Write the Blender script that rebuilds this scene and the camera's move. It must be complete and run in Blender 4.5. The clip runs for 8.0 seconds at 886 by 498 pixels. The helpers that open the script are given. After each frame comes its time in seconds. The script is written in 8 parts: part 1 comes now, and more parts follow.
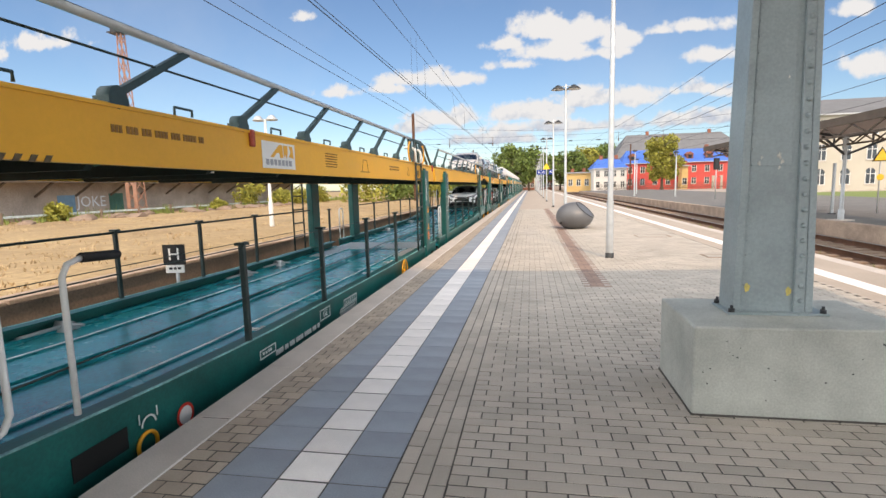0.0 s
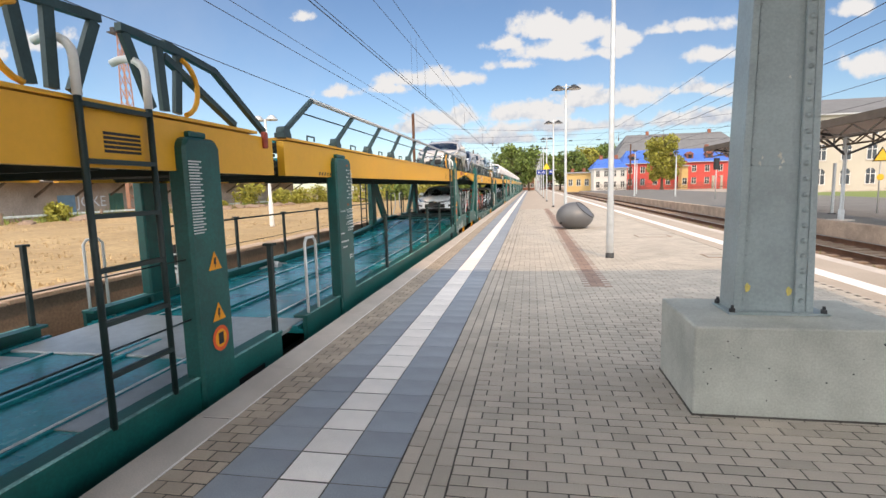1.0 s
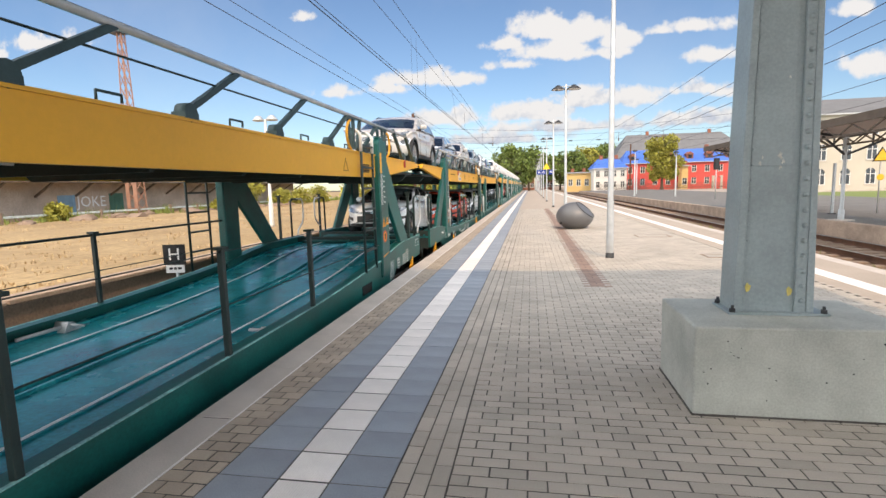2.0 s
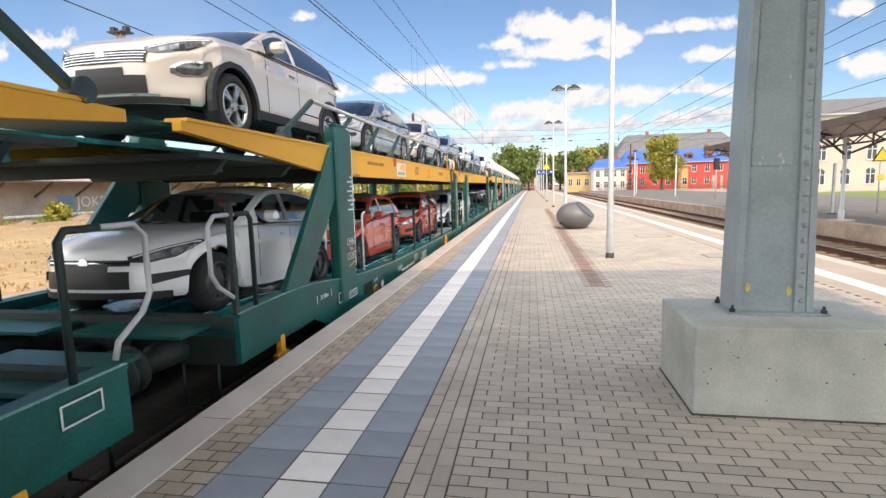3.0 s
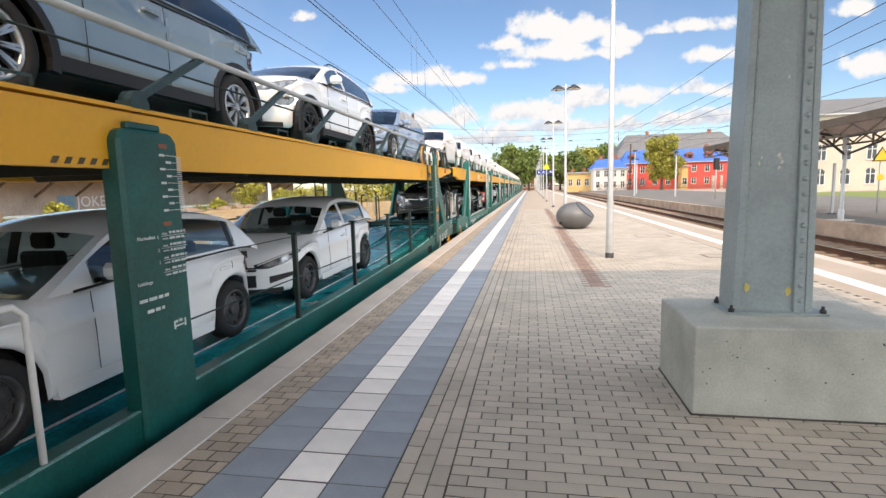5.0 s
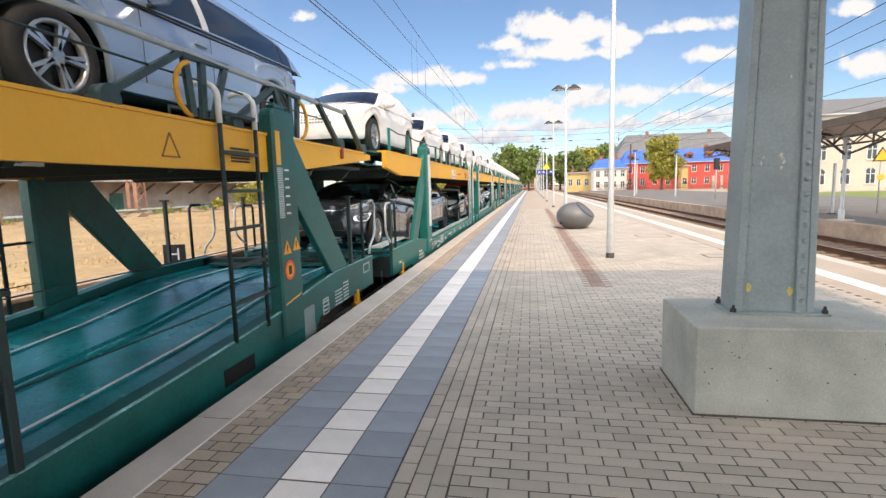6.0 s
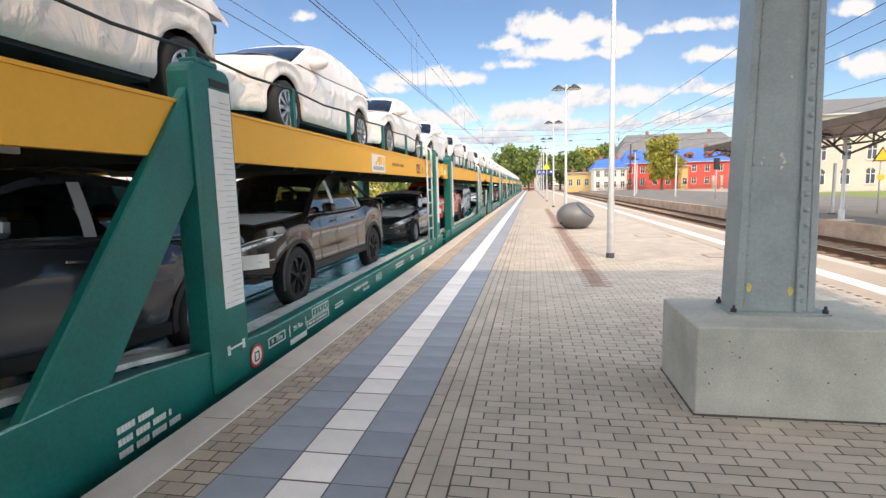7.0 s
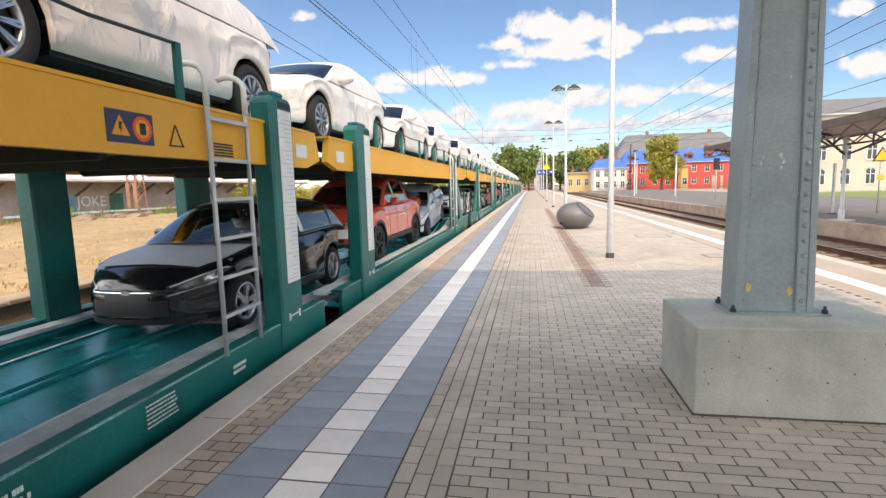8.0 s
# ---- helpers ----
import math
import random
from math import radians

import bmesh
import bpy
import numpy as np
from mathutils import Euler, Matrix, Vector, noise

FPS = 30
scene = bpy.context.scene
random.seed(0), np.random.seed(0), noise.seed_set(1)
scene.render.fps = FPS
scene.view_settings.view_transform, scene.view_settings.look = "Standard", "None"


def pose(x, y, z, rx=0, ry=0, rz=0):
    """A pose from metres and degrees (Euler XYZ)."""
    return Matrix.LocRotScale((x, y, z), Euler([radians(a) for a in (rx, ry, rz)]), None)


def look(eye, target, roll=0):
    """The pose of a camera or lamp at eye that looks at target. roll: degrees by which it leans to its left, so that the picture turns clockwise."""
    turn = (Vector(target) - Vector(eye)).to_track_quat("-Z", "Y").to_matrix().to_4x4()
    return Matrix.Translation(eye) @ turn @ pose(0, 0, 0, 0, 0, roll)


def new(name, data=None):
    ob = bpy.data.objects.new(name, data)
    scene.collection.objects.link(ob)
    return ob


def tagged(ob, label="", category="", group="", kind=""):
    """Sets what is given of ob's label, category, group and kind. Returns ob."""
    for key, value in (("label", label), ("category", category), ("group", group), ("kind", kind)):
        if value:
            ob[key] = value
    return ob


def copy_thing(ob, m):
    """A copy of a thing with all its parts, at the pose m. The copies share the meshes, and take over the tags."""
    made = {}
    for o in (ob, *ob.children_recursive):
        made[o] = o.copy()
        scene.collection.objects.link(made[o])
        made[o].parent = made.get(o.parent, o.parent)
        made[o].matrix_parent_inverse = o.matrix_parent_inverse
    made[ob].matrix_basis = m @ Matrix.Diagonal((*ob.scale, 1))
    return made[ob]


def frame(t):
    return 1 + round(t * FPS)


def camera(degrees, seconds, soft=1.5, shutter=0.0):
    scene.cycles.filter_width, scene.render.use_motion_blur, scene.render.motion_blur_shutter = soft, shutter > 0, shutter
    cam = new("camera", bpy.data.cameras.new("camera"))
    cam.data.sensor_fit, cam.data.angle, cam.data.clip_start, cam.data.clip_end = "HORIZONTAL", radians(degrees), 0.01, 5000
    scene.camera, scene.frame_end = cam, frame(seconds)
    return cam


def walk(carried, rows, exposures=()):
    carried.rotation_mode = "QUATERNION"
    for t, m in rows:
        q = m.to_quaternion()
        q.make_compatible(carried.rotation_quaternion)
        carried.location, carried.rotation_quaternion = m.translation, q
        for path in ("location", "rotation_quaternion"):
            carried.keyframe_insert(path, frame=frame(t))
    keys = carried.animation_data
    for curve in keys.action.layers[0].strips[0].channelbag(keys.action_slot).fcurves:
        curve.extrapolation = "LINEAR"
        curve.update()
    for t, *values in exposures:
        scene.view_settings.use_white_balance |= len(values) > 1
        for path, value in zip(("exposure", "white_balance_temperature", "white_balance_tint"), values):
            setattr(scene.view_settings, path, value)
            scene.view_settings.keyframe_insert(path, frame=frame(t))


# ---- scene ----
# the camera is held in the hand and sways by about a centimetre
cam = camera(83.27, 8.0, soft=1.5, shutter=0.0)


def view_pose(dx, dz=0.0):
    yaw, pitch, lean = radians(10.083), radians(-7.043), radians(-1.480)
    fwd = Vector((-math.sin(yaw) * math.cos(pitch), math.cos(yaw) * math.cos(pitch), math.sin(pitch)))
    right = Vector((math.cos(yaw), math.sin(yaw), 0.0))
    up = right.cross(fwd)
    r2 = right * math.cos(lean) + up * math.sin(lean)
    u2 = up * math.cos(lean) - right * math.sin(lean)
    m = Matrix((r2, u2, -fwd)).transposed().to_4x4()
    m.translation = (dx, 0.0, 1.589 + dz)
    return m


walk(cam, [(0.0, view_pose(0.0)), (0.5, view_pose(0.0)), (1.0, view_pose(-0.004)), (1.5, view_pose(-0.005)),
           (3.0, view_pose(-0.005)), (3.5, view_pose(-0.004)), (4.0, view_pose(0.005)), (4.5, view_pose(0.005)),
           (6.0, view_pose(-0.011)), (6.5, view_pose(-0.012)), (7.0, view_pose(-0.014)), (7.5, view_pose(-0.010)),
           (8.0, view_pose(-0.010))], exposures=[(0.0, 0.89, 6500, 9), (1.6, 0.89, 6500, 9), (3.0, 1.08, 6500, 9), (8.0, 1.08, 6500, 9)])

# ---- daylight: a high sun behind the platform, blue sky with fair-weather clouds
SUN_WAY = Vector((-2.08, 6.4, -6.0)).normalized()
sun = new("sun", bpy.data.lights.new("sun", "SUN"))
sun.data.energy = 1.2
sun.data.angle = radians(0.53)
sun.data.color = (1.0, 0.68, 0.40)
sun.matrix_basis = look((20, -40, 60), Vector((20, -40, 60)) + SUN_WAY)

world = bpy.data.worlds.new("sky")
scene.world = world
world.use_nodes = True


def sky_nodes():
    nt = world.node_tree
    nt.nodes.clear()
    N = nt.nodes.new
    L = nt.links.new
    sky = N("ShaderNodeTexSky")
    sky.sky_type = "NISHITA"
    sky.sun_disc = False
    sky.sun_elevation = math.asin(-SUN_WAY.z)
    sky.sun_rotation = math.atan2(-SUN_WAY.x, -SUN_WAY.y)
    sky.air_density, sky.dust_density, sky.ozone_density = 1.0, 0.25, 2.6
    tc = N("ShaderNodeTexCoord")
    sep = N("ShaderNodeSeparateXYZ")
    L(tc.outputs["Generated"], sep.inputs[0])

    def math_node(op, a, b=None, clamp=False):
        n = N("ShaderNodeMath")
        n.operation = op
        n.use_clamp = clamp
        for i, v in enumerate((a, b)):
            if v is None:
                continue
            if isinstance(v, (int, float)):
                n.inputs[i].default_value = v
            else:
                L(v, n.inputs[i])
        return n.outputs[0]
    ay = math_node("MAXIMUM", math_node("ABSOLUTE", sep.outputs[1]), 0.05)
    px = math_node("DIVIDE", sep.outputs[0], ay)
    pz = math_node("DIVIDE", sep.outputs[2], ay)
    comb = N("ShaderNodeCombineXYZ")
    L(px, comb.inputs[0])
    L(pz, comb.inputs[1])
    L(sep.outputs[1], comb.inputs[2])

    def fbm(scale, detail, rough, loc=(0, 0, 0)):
        mp = N("ShaderNodeMapping")
        mp.inputs["Location"].default_value = loc
        L(comb.outputs[0], mp.inputs["Vector"])
        n = N("ShaderNodeTexNoise")
        n.inputs["Scale"].default_value = scale
        n.inputs["Detail"].default_value = detail
        n.inputs["Roughness"].default_value = rough
        L(mp.outputs[0], n.inputs["Vector"])
        return n.outputs[0]
    n1 = fbm(20.0, 9.0, 0.60)
    n2 = fbm(20.0, 9.0, 0.60, (0.0, 0.014, 0.0))
    puff = math_node("MULTIPLY", math_node("SUBTRACT", n1, 0.5), 2.3)
    relief = math_node("MULTIPLY", math_node("SUBTRACT", n1, n2), 4.0)
    # fair-weather cumulus: centre (x/y, z/y) and half-widths
    heaps = CLOUDS
    total = None
    base = None
    for cx, cz, rx, rz, amount in heaps:
        ux = math_node("DIVIDE", math_node("SUBTRACT", px, cx), rx)
        uz = math_node("DIVIDE", math_node("SUBTRACT", pz, cz), rz)
        # flatter undersides
        uz2 = math_node("MAXIMUM", uz, math_node("MULTIPLY", uz, -1.7))
        d = math_node("SQRT", math_node("ADD", math_node("MULTIPLY", ux, ux), math_node("MULTIPLY", uz2, uz2)))
        m = math_node("MULTIPLY", math_node("SUBTRACT", 1.0, d), amount)
        total = m if total is None else math_node("MAXIMUM", total, m)
        b = math_node("SUBTRACT", m, math_node("MULTIPLY", uz, -0.9))
        base = b if base is None else math_node("MAXIMUM", base, b)
    veil = math_node("MULTIPLY", math_node("SUBTRACT", fbm(2.3, 6.0, 0.6, (7, 2, 0)), 0.45), 0.5, True)
    dens = math_node("ADD", math_node("MULTIPLY", total, 1.35), puff)
    mask = N("ShaderNodeMapRange")
    mask.interpolation_type = "SMOOTHSTEP"
    L(dens, mask.inputs[0])
    mask.inputs[1].default_value, mask.inputs[2].default_value = 0.02, 0.52
    mask_all = math_node("MAXIMUM", mask.outputs[0], math_node("MULTIPLY", veil, 0.8), True)
    # added bright cloud out of view, thinning out ahead, to fill the shade
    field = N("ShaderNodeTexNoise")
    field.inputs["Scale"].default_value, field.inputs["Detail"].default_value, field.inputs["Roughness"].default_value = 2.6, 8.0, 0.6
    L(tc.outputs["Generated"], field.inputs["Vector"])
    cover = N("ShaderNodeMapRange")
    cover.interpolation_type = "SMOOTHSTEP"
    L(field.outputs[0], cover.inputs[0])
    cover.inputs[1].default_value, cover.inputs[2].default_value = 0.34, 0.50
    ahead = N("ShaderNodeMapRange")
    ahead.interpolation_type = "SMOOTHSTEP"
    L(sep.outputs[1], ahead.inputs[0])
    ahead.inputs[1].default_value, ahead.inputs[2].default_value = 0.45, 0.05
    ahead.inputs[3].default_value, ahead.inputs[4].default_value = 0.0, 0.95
    unseen_cloud = math_node("MULTIPLY", cover.outputs[0], ahead.outputs[0], True)
    light = N("ShaderNodeMapRange")
    L(math_node("ADD", math_node("MULTIPLY", base, 0.55), relief), light.inputs[0])
    light.inputs[1].default_value, light.inputs[2].default_value = -0.25, 0.65
    cloud = N("ShaderNodeMix")
    cloud.data_type = "RGBA"
    L(light.outputs[0], cloud.inputs[0])
    cloud.inputs[6].default_value = (0.30, 0.32, 0.37, 1)
    cloud.inputs[7].default_value = (0.47, 0.455, 0.45, 1)
    gain = N("ShaderNodeVectorMath")
    gain.operation = "SCALE"
    gain.inputs[3].default_value = 0.072
    vivid = N("ShaderNodeHueSaturation")
    vivid.inputs["Saturation"].default_value = 1.04
    vivid.inputs["Hue"].default_value = 0.503
    L(sky.outputs[0], vivid.inputs["Color"])
    L(vivid.outputs[0], gain.inputs[0])
    mix = N("ShaderNodeMix")
    mix.data_type = "RGBA"
    L(mask_all, mix.inputs[0])
    L(gain.outputs[0], mix.inputs[6])
    L(cloud.outputs[2], mix.inputs[7])
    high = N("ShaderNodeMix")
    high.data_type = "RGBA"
    L(unseen_cloud, high.inputs[0])
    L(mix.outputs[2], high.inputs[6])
    # much brighter than the clouds ahead, to lift the shaded parts
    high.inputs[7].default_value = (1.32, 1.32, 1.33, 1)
    bg = N("ShaderNodeBackground")
    bg.inputs[1].default_value = 1.0
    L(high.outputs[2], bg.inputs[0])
    out = N("ShaderNodeOutputWorld")
    L(bg.outputs[0], out.inputs[0])


CLOUDS = (
    (0.03, 0.288, 0.080, 0.036, 0.85), (0.095, 0.276, 0.075, 0.042, 0.85), (0.155, 0.260, 0.055, 0.032, 0.8), (-0.05, 0.268, 0.055, 0.024, 0.75),
    (0.04, 0.247, 0.12, 0.030, 0.85), (-0.03, 0.230, 0.065, 0.020, 0.7), (0.11, 0.240, 0.09, 0.022, 0.7),
    (-0.225, 0.214, 0.115, 0.026, 0.8), (-0.14, 0.207, 0.055, 0.020, 0.75), (-0.29, 0.200, 0.07, 0.020, 0.65),
    (-0.16, 0.136, 0.105, 0.028, 0.8), (-0.235, 0.120, 0.06, 0.020, 0.7), (0.0, 0.138, 0.13, 0.028, 0.75), (0.12, 0.155, 0.09, 0.032, 0.85),
    (0.19, 0.155, 0.065, 0.030, 0.8), (0.08, 0.108, 0.24, 0.022, 0.6), (0.235, 0.270, 0.04, 0.014, 0.6), (0.295, 0.275, 0.07, 0.024, 0.75),
    (0.32, 0.225, 0.06, 0.022, 0.65), (0.30, 0.166, 0.075, 0.022, 0.75), (0.355, 0.160, 0.055, 0.022, 0.7), (0.30, 0.112, 0.11, 0.024, 0.7),
    (0.565, 0.19, 0.068, 0.037, 0.78), (0.546, 0.284, 0.038, 0.022, 0.7), (-1.09, 0.345, 0.132, 0.035, 0.7), (-1.193, 0.325, 0.061, 0.027, 0.5),
    (-0.45, 0.351, 0.044, 0.017, 0.5), (-0.386, 0.197, 0.084, 0.018, 0.4), (-0.064, 0.09, 0.171, 0.019, 0.7))
sky_nodes()


# ---- mesh and material helpers
def surf(name, base, rough=0.6, metal=0.0, var=0.18, scale=3.0, bump=0.08, fine=60.0, hue=None, speck=0.0, coat=0.0, rand=0.0, island=False):
    m = bpy.data.materials.new(name)
    m.use_nodes = True
    nt = m.node_tree
    N, L = nt.nodes.new, nt.links.new
    b = nt.nodes["Principled BSDF"]
    b.inputs["Metallic"].default_value = metal
    b.inputs["Coat Weight"].default_value = coat
    b.inputs["Coat Roughness"].default_value = 0.06
    tc = N("ShaderNodeTexCoord")

    def noise_tex(s, detail, rg):
        n = N("ShaderNodeTexNoise")
        n.inputs["Scale"].default_value, n.inputs["Detail"].default_value, n.inputs["Roughness"].default_value = s, detail, rg
        L(tc.outputs["Object"], n.inputs["Vector"])
        return n.outputs[0]
    big, small = noise_tex(scale, 5.0, 0.6), noise_tex(fine, 4.0, 0.6)
    low = [c * (1 - var) for c in base]
    high = [min(1.0, c * (1 + var)) for c in base]
    if hue:
        high = list(hue)
    ramp = N("ShaderNodeMix")
    ramp.data_type = "RGBA"
    mr = N("ShaderNodeMapRange")
    mr.inputs[1].default_value, mr.inputs[2].default_value = 0.3, 0.7
    L(big, mr.inputs[0])
    L(mr.outputs[0], ramp.inputs[0])
    ramp.inputs[6].default_value, ramp.inputs[7].default_value = (*low, 1), (*high, 1)
    col = ramp.outputs[2]
    grain = N("ShaderNodeHueSaturation")
    g = N("ShaderNodeMapRange")
    g.inputs[1].default_value, g.inputs[2].default_value = 0.25, 0.75
    g.inputs[3].default_value, g.inputs[4].default_value = 1 - var * 0.6 - speck, 1 + var * 0.6 + speck
    L(small, g.inputs[0])
    L(g.outputs[0], grain.inputs["Value"])
    L(col, grain.inputs["Color"])
    col = grain.outputs[0]
    if rand:
        src = N("ShaderNodeNewGeometry").outputs["Random Per Island"] if island else N("ShaderNodeObjectInfo").outputs["Random"]
        rr = N("ShaderNodeMapRange")
        rr.inputs[3].default_value, rr.inputs[4].default_value = 1 - rand, 1 + rand
        L(src, rr.inputs[0])
        hs = N("ShaderNodeHueSaturation")
        L(rr.outputs[0], hs.inputs["Value"])
        L(col, hs.inputs["Color"])
        col = hs.outputs[0]
    L(col, b.inputs["Base Color"])
    ro = N("ShaderNodeMapRange")
    ro.inputs[3].default_value, ro.inputs[4].default_value = max(0.02, rough - 0.08), min(1.0, rough + 0.08)
    L(big, ro.inputs[0])
    L(ro.outputs[0], b.inputs["Roughness"])
    if bump:
        bp = N("ShaderNodeBump")
        bp.inputs["Strength"].default_value = bump
        bp.inputs["Distance"].default_value = 0.01
        L(small, bp.inputs["Height"])
        L(bp.outputs[0], b.inputs["Normal"])
    return m


def glass(name, tint, see=0.6):
    m = bpy.data.materials.new(name)
    m.use_nodes = True
    nt = m.node_tree
    N, L = nt.nodes.new, nt.links.new
    nt.nodes.remove(nt.nodes["Principled BSDF"])
    tr, gl, mix, fr = N("ShaderNodeBsdfTransparent"), N("ShaderNodeBsdfGlossy"), N("ShaderNodeMixShader"), N("ShaderNodeFresnel")
    tr.inputs[0].default_value = (*tint, 1)
    gl.inputs["Roughness"].default_value = 0.02
    fr.inputs[0].default_value = 1.5
    k = N("ShaderNodeMath")
    k.operation = "MULTIPLY"
    k.use_clamp = True
    k.inputs[1].default_value = 1.9
    L(fr.outputs[0], k.inputs[0])
    L(k.outputs[0], mix.inputs[0])
    L(tr.outputs[0], mix.inputs[1])
    L(gl.outputs[0], mix.inputs[2])
    L(mix.outputs[0], nt.nodes["Material Output"].inputs[0])
    return m


def box(bm, x0, x1, y0, y1, z0, z1, bev=0.0):
    vs = [bm.verts.new((x, y, z)) for x in (x0, x1) for y in (y0, y1) for z in (z0, z1)]
    fs = []
    for q in ((0, 1, 3, 2), (4, 6, 7, 5), (0, 4, 5, 1), (2, 3, 7, 6), (0, 2, 6, 4), (1, 5, 7, 3)):
        fs.append(bm.faces.new([vs[i] for i in q]))
    if bev:
        es = list({e for f in fs for e in f.edges})
        bmesh.ops.bevel(bm, geom=es, offset=bev, segments=1, affect="EDGES")
    return vs


def prism(bm, outline, x0, x1, axis="x", bev=0.0):
    """A flat outline of (a, b) drawn across one axis between x0 and x1."""
    def at(a, b, w):
        return {"x": (w, a, b), "y": (a, w, b), "z": (a, b, w)}[axis]
    lo = [bm.verts.new(at(a, b, x0)) for a, b in outline]
    hi = [bm.verts.new(at(a, b, x1)) for a, b in outline]
    n = len(outline)
    fs = [bm.faces.new(lo), bm.faces.new(hi[::-1])]
    for i in range(n):
        fs.append(bm.faces.new((lo[i], hi[i], hi[(i + 1) % n], lo[(i + 1) % n])))
    bmesh.ops.recalc_face_normals(bm, faces=fs)
    if bev:
        bmesh.ops.bevel(bm, geom=list({e for f in fs for e in f.edges}), offset=bev, segments=1, affect="EDGES")
    return fs


def tube(bm, pts, r, seg=8, closed=False):
    pts = [Vector(p) for p in pts]
    n = len(pts)
    rings = []
    last = None
    for i, p in enumerate(pts):
        if closed:
            d = pts[(i + 1) % n] - pts[i - 1]
        else:
            d = pts[min(i + 1, n - 1)] - pts[max(i - 1, 0)]
        d.normalize()
        ref = Vector((0, 0, 1)) if abs(d.z) < 0.9 else Vector((1, 0, 0))
        if last is not None and abs(last.dot(d)) < 0.95:
            ref = last
        a = (ref - d * ref.dot(d)).normalized()
        last = a
        b = d.cross(a)
        rings.append([bm.verts.new(p + (a * math.cos(t) + b * math.sin(t)) * r) for t in (2 * math.pi * k / seg for k in range(seg))])
    for i in range(n if closed else n - 1):
        A, B = rings[i], rings[(i + 1) % n]
        for k in range(seg):
            f = bm.faces.new((A[k], A[(k + 1) % seg], B[(k + 1) % seg], B[k]))
            f.smooth = True
    if not closed:
        bm.faces.new(rings[0][::-1])
        bm.faces.new(rings[-1])


def bar(bm, p, q, w, h=None):
    """A square bar from p to q."""
    h = h or w
    p, q = Vector(p), Vector(q)
    d = (q - p).normalized()
    ref = Vector((1, 0, 0)) if abs(d.x) < 0.9 else Vector((0, 0, 1))
    a = (ref - d * ref.dot(d)).normalized()
    b = d.cross(a)
    rows = [[bm.verts.new(c + a * sx * w / 2 + b * sy * h / 2) for sx, sy in ((-1, -1), (1, -1), (1, 1), (-1, 1))] for c in (p, q)]
    for k in range(4):
        bm.faces.new((rows[0][k], rows[0][(k + 1) % 4], rows[1][(k + 1) % 4], rows[1][k]))
    bm.faces.new(rows[0][::-1])
    bm.faces.new(rows[1])


def disc(bm, c, axis, r, w, seg=24, r2=None):
    """A round slab about c, along a unit axis."""
    c, d = Vector(c), Vector(axis).normalized()
    ref = Vector((0, 0, 1)) if abs(d.z) < 0.9 else Vector((1, 0, 0))
    a = (ref - d * ref.dot(d)).normalized()
    b = d.cross(a)
    r2 = r if r2 is None else r2
    A = [bm.verts.new(c - d * w / 2 + (a * math.cos(t) + b * math.sin(t)) * r) for t in (2 * math.pi * k / seg for k in range(seg))]
    B = [bm.verts.new(c + d * w / 2 + (a * math.cos(t) + b * math.sin(t)) * r2) for t in (2 * math.pi * k / seg for k in range(seg))]
    for k in range(seg):
        f = bm.faces.new((A[k], A[(k + 1) % seg], B[(k + 1) % seg], B[k]))
        f.smooth = True
    bm.faces.new(A[::-1])
    bm.faces.new(B)


def lathe(bm, c, axis, profile, seg=24):
    """Turned about an axis through c: profile of (along, radius)."""
    c, d = Vector(c), Vector(axis).normalized()
    ref = Vector((0, 0, 1)) if abs(d.z) < 0.9 else Vector((1, 0, 0))
    a = (ref - d * ref.dot(d)).normalized()
    b = d.cross(a)
    rings = [[bm.verts.new(c + d * h + (a * math.cos(t) + b * math.sin(t)) * max(r, 0.0005)) for t in (2 * math.pi * k / seg for k in range(seg))] for h, r in profile]
    for A, B in zip(rings, rings[1:]):
        for k in range(seg):
            f = bm.faces.new((A[k], A[(k + 1) % seg], B[(k + 1) % seg], B[k]))
            f.smooth = True


def mesh_of(name, bm, material, fix=True):
    if fix:
        bmesh.ops.recalc_face_normals(bm, faces=bm.faces)
    me = bpy.data.meshes.new(name)
    bm.to_mesh(me)
    bm.free()
    for m in material if isinstance(material, (list, tuple)) else (material,):
        me.materials.append(m)
    return me


def part(name, bm, material, parent=None, label="", fix=True):
    ob = new(name, mesh_of(name, bm, material, fix))
    ob.parent = parent
    if label:
        tagged(ob, label)
    return ob


def thing(name, label, category, group="", kind="", at=None):
    ob = new(name)
    ob.empty_display_size = 0.2
    tagged(ob, label, category, group, kind)
    if at is not None:
        ob.matrix_basis = at
    return ob


def B():
    return bmesh.new()


def text_mesh(body, size, depth=0.002):
    cu = bpy.data.curves.new("lettering", "FONT")
    cu.body, cu.size, cu.extrude = body, size, depth
    cu.align_x, cu.align_y = "CENTER", "CENTER"
    cu.resolution_u = 2
    ob = new("lettering", cu)
    dg = bpy.context.evaluated_depsgraph_get()
    me = bpy.data.meshes.new_from_object(ob.evaluated_get(dg))
    bpy.data.objects.remove(ob)
    return me


def lettering(name, body, size, material, parent, m, label=""):
    me = text_mesh(body, size)
    me.materials.clear()
    me.materials.append(material)
    ob = new(name, me)
    ob.parent = parent
    ob.matrix_basis = m
    if label:
        tagged(ob, label)
    return ob


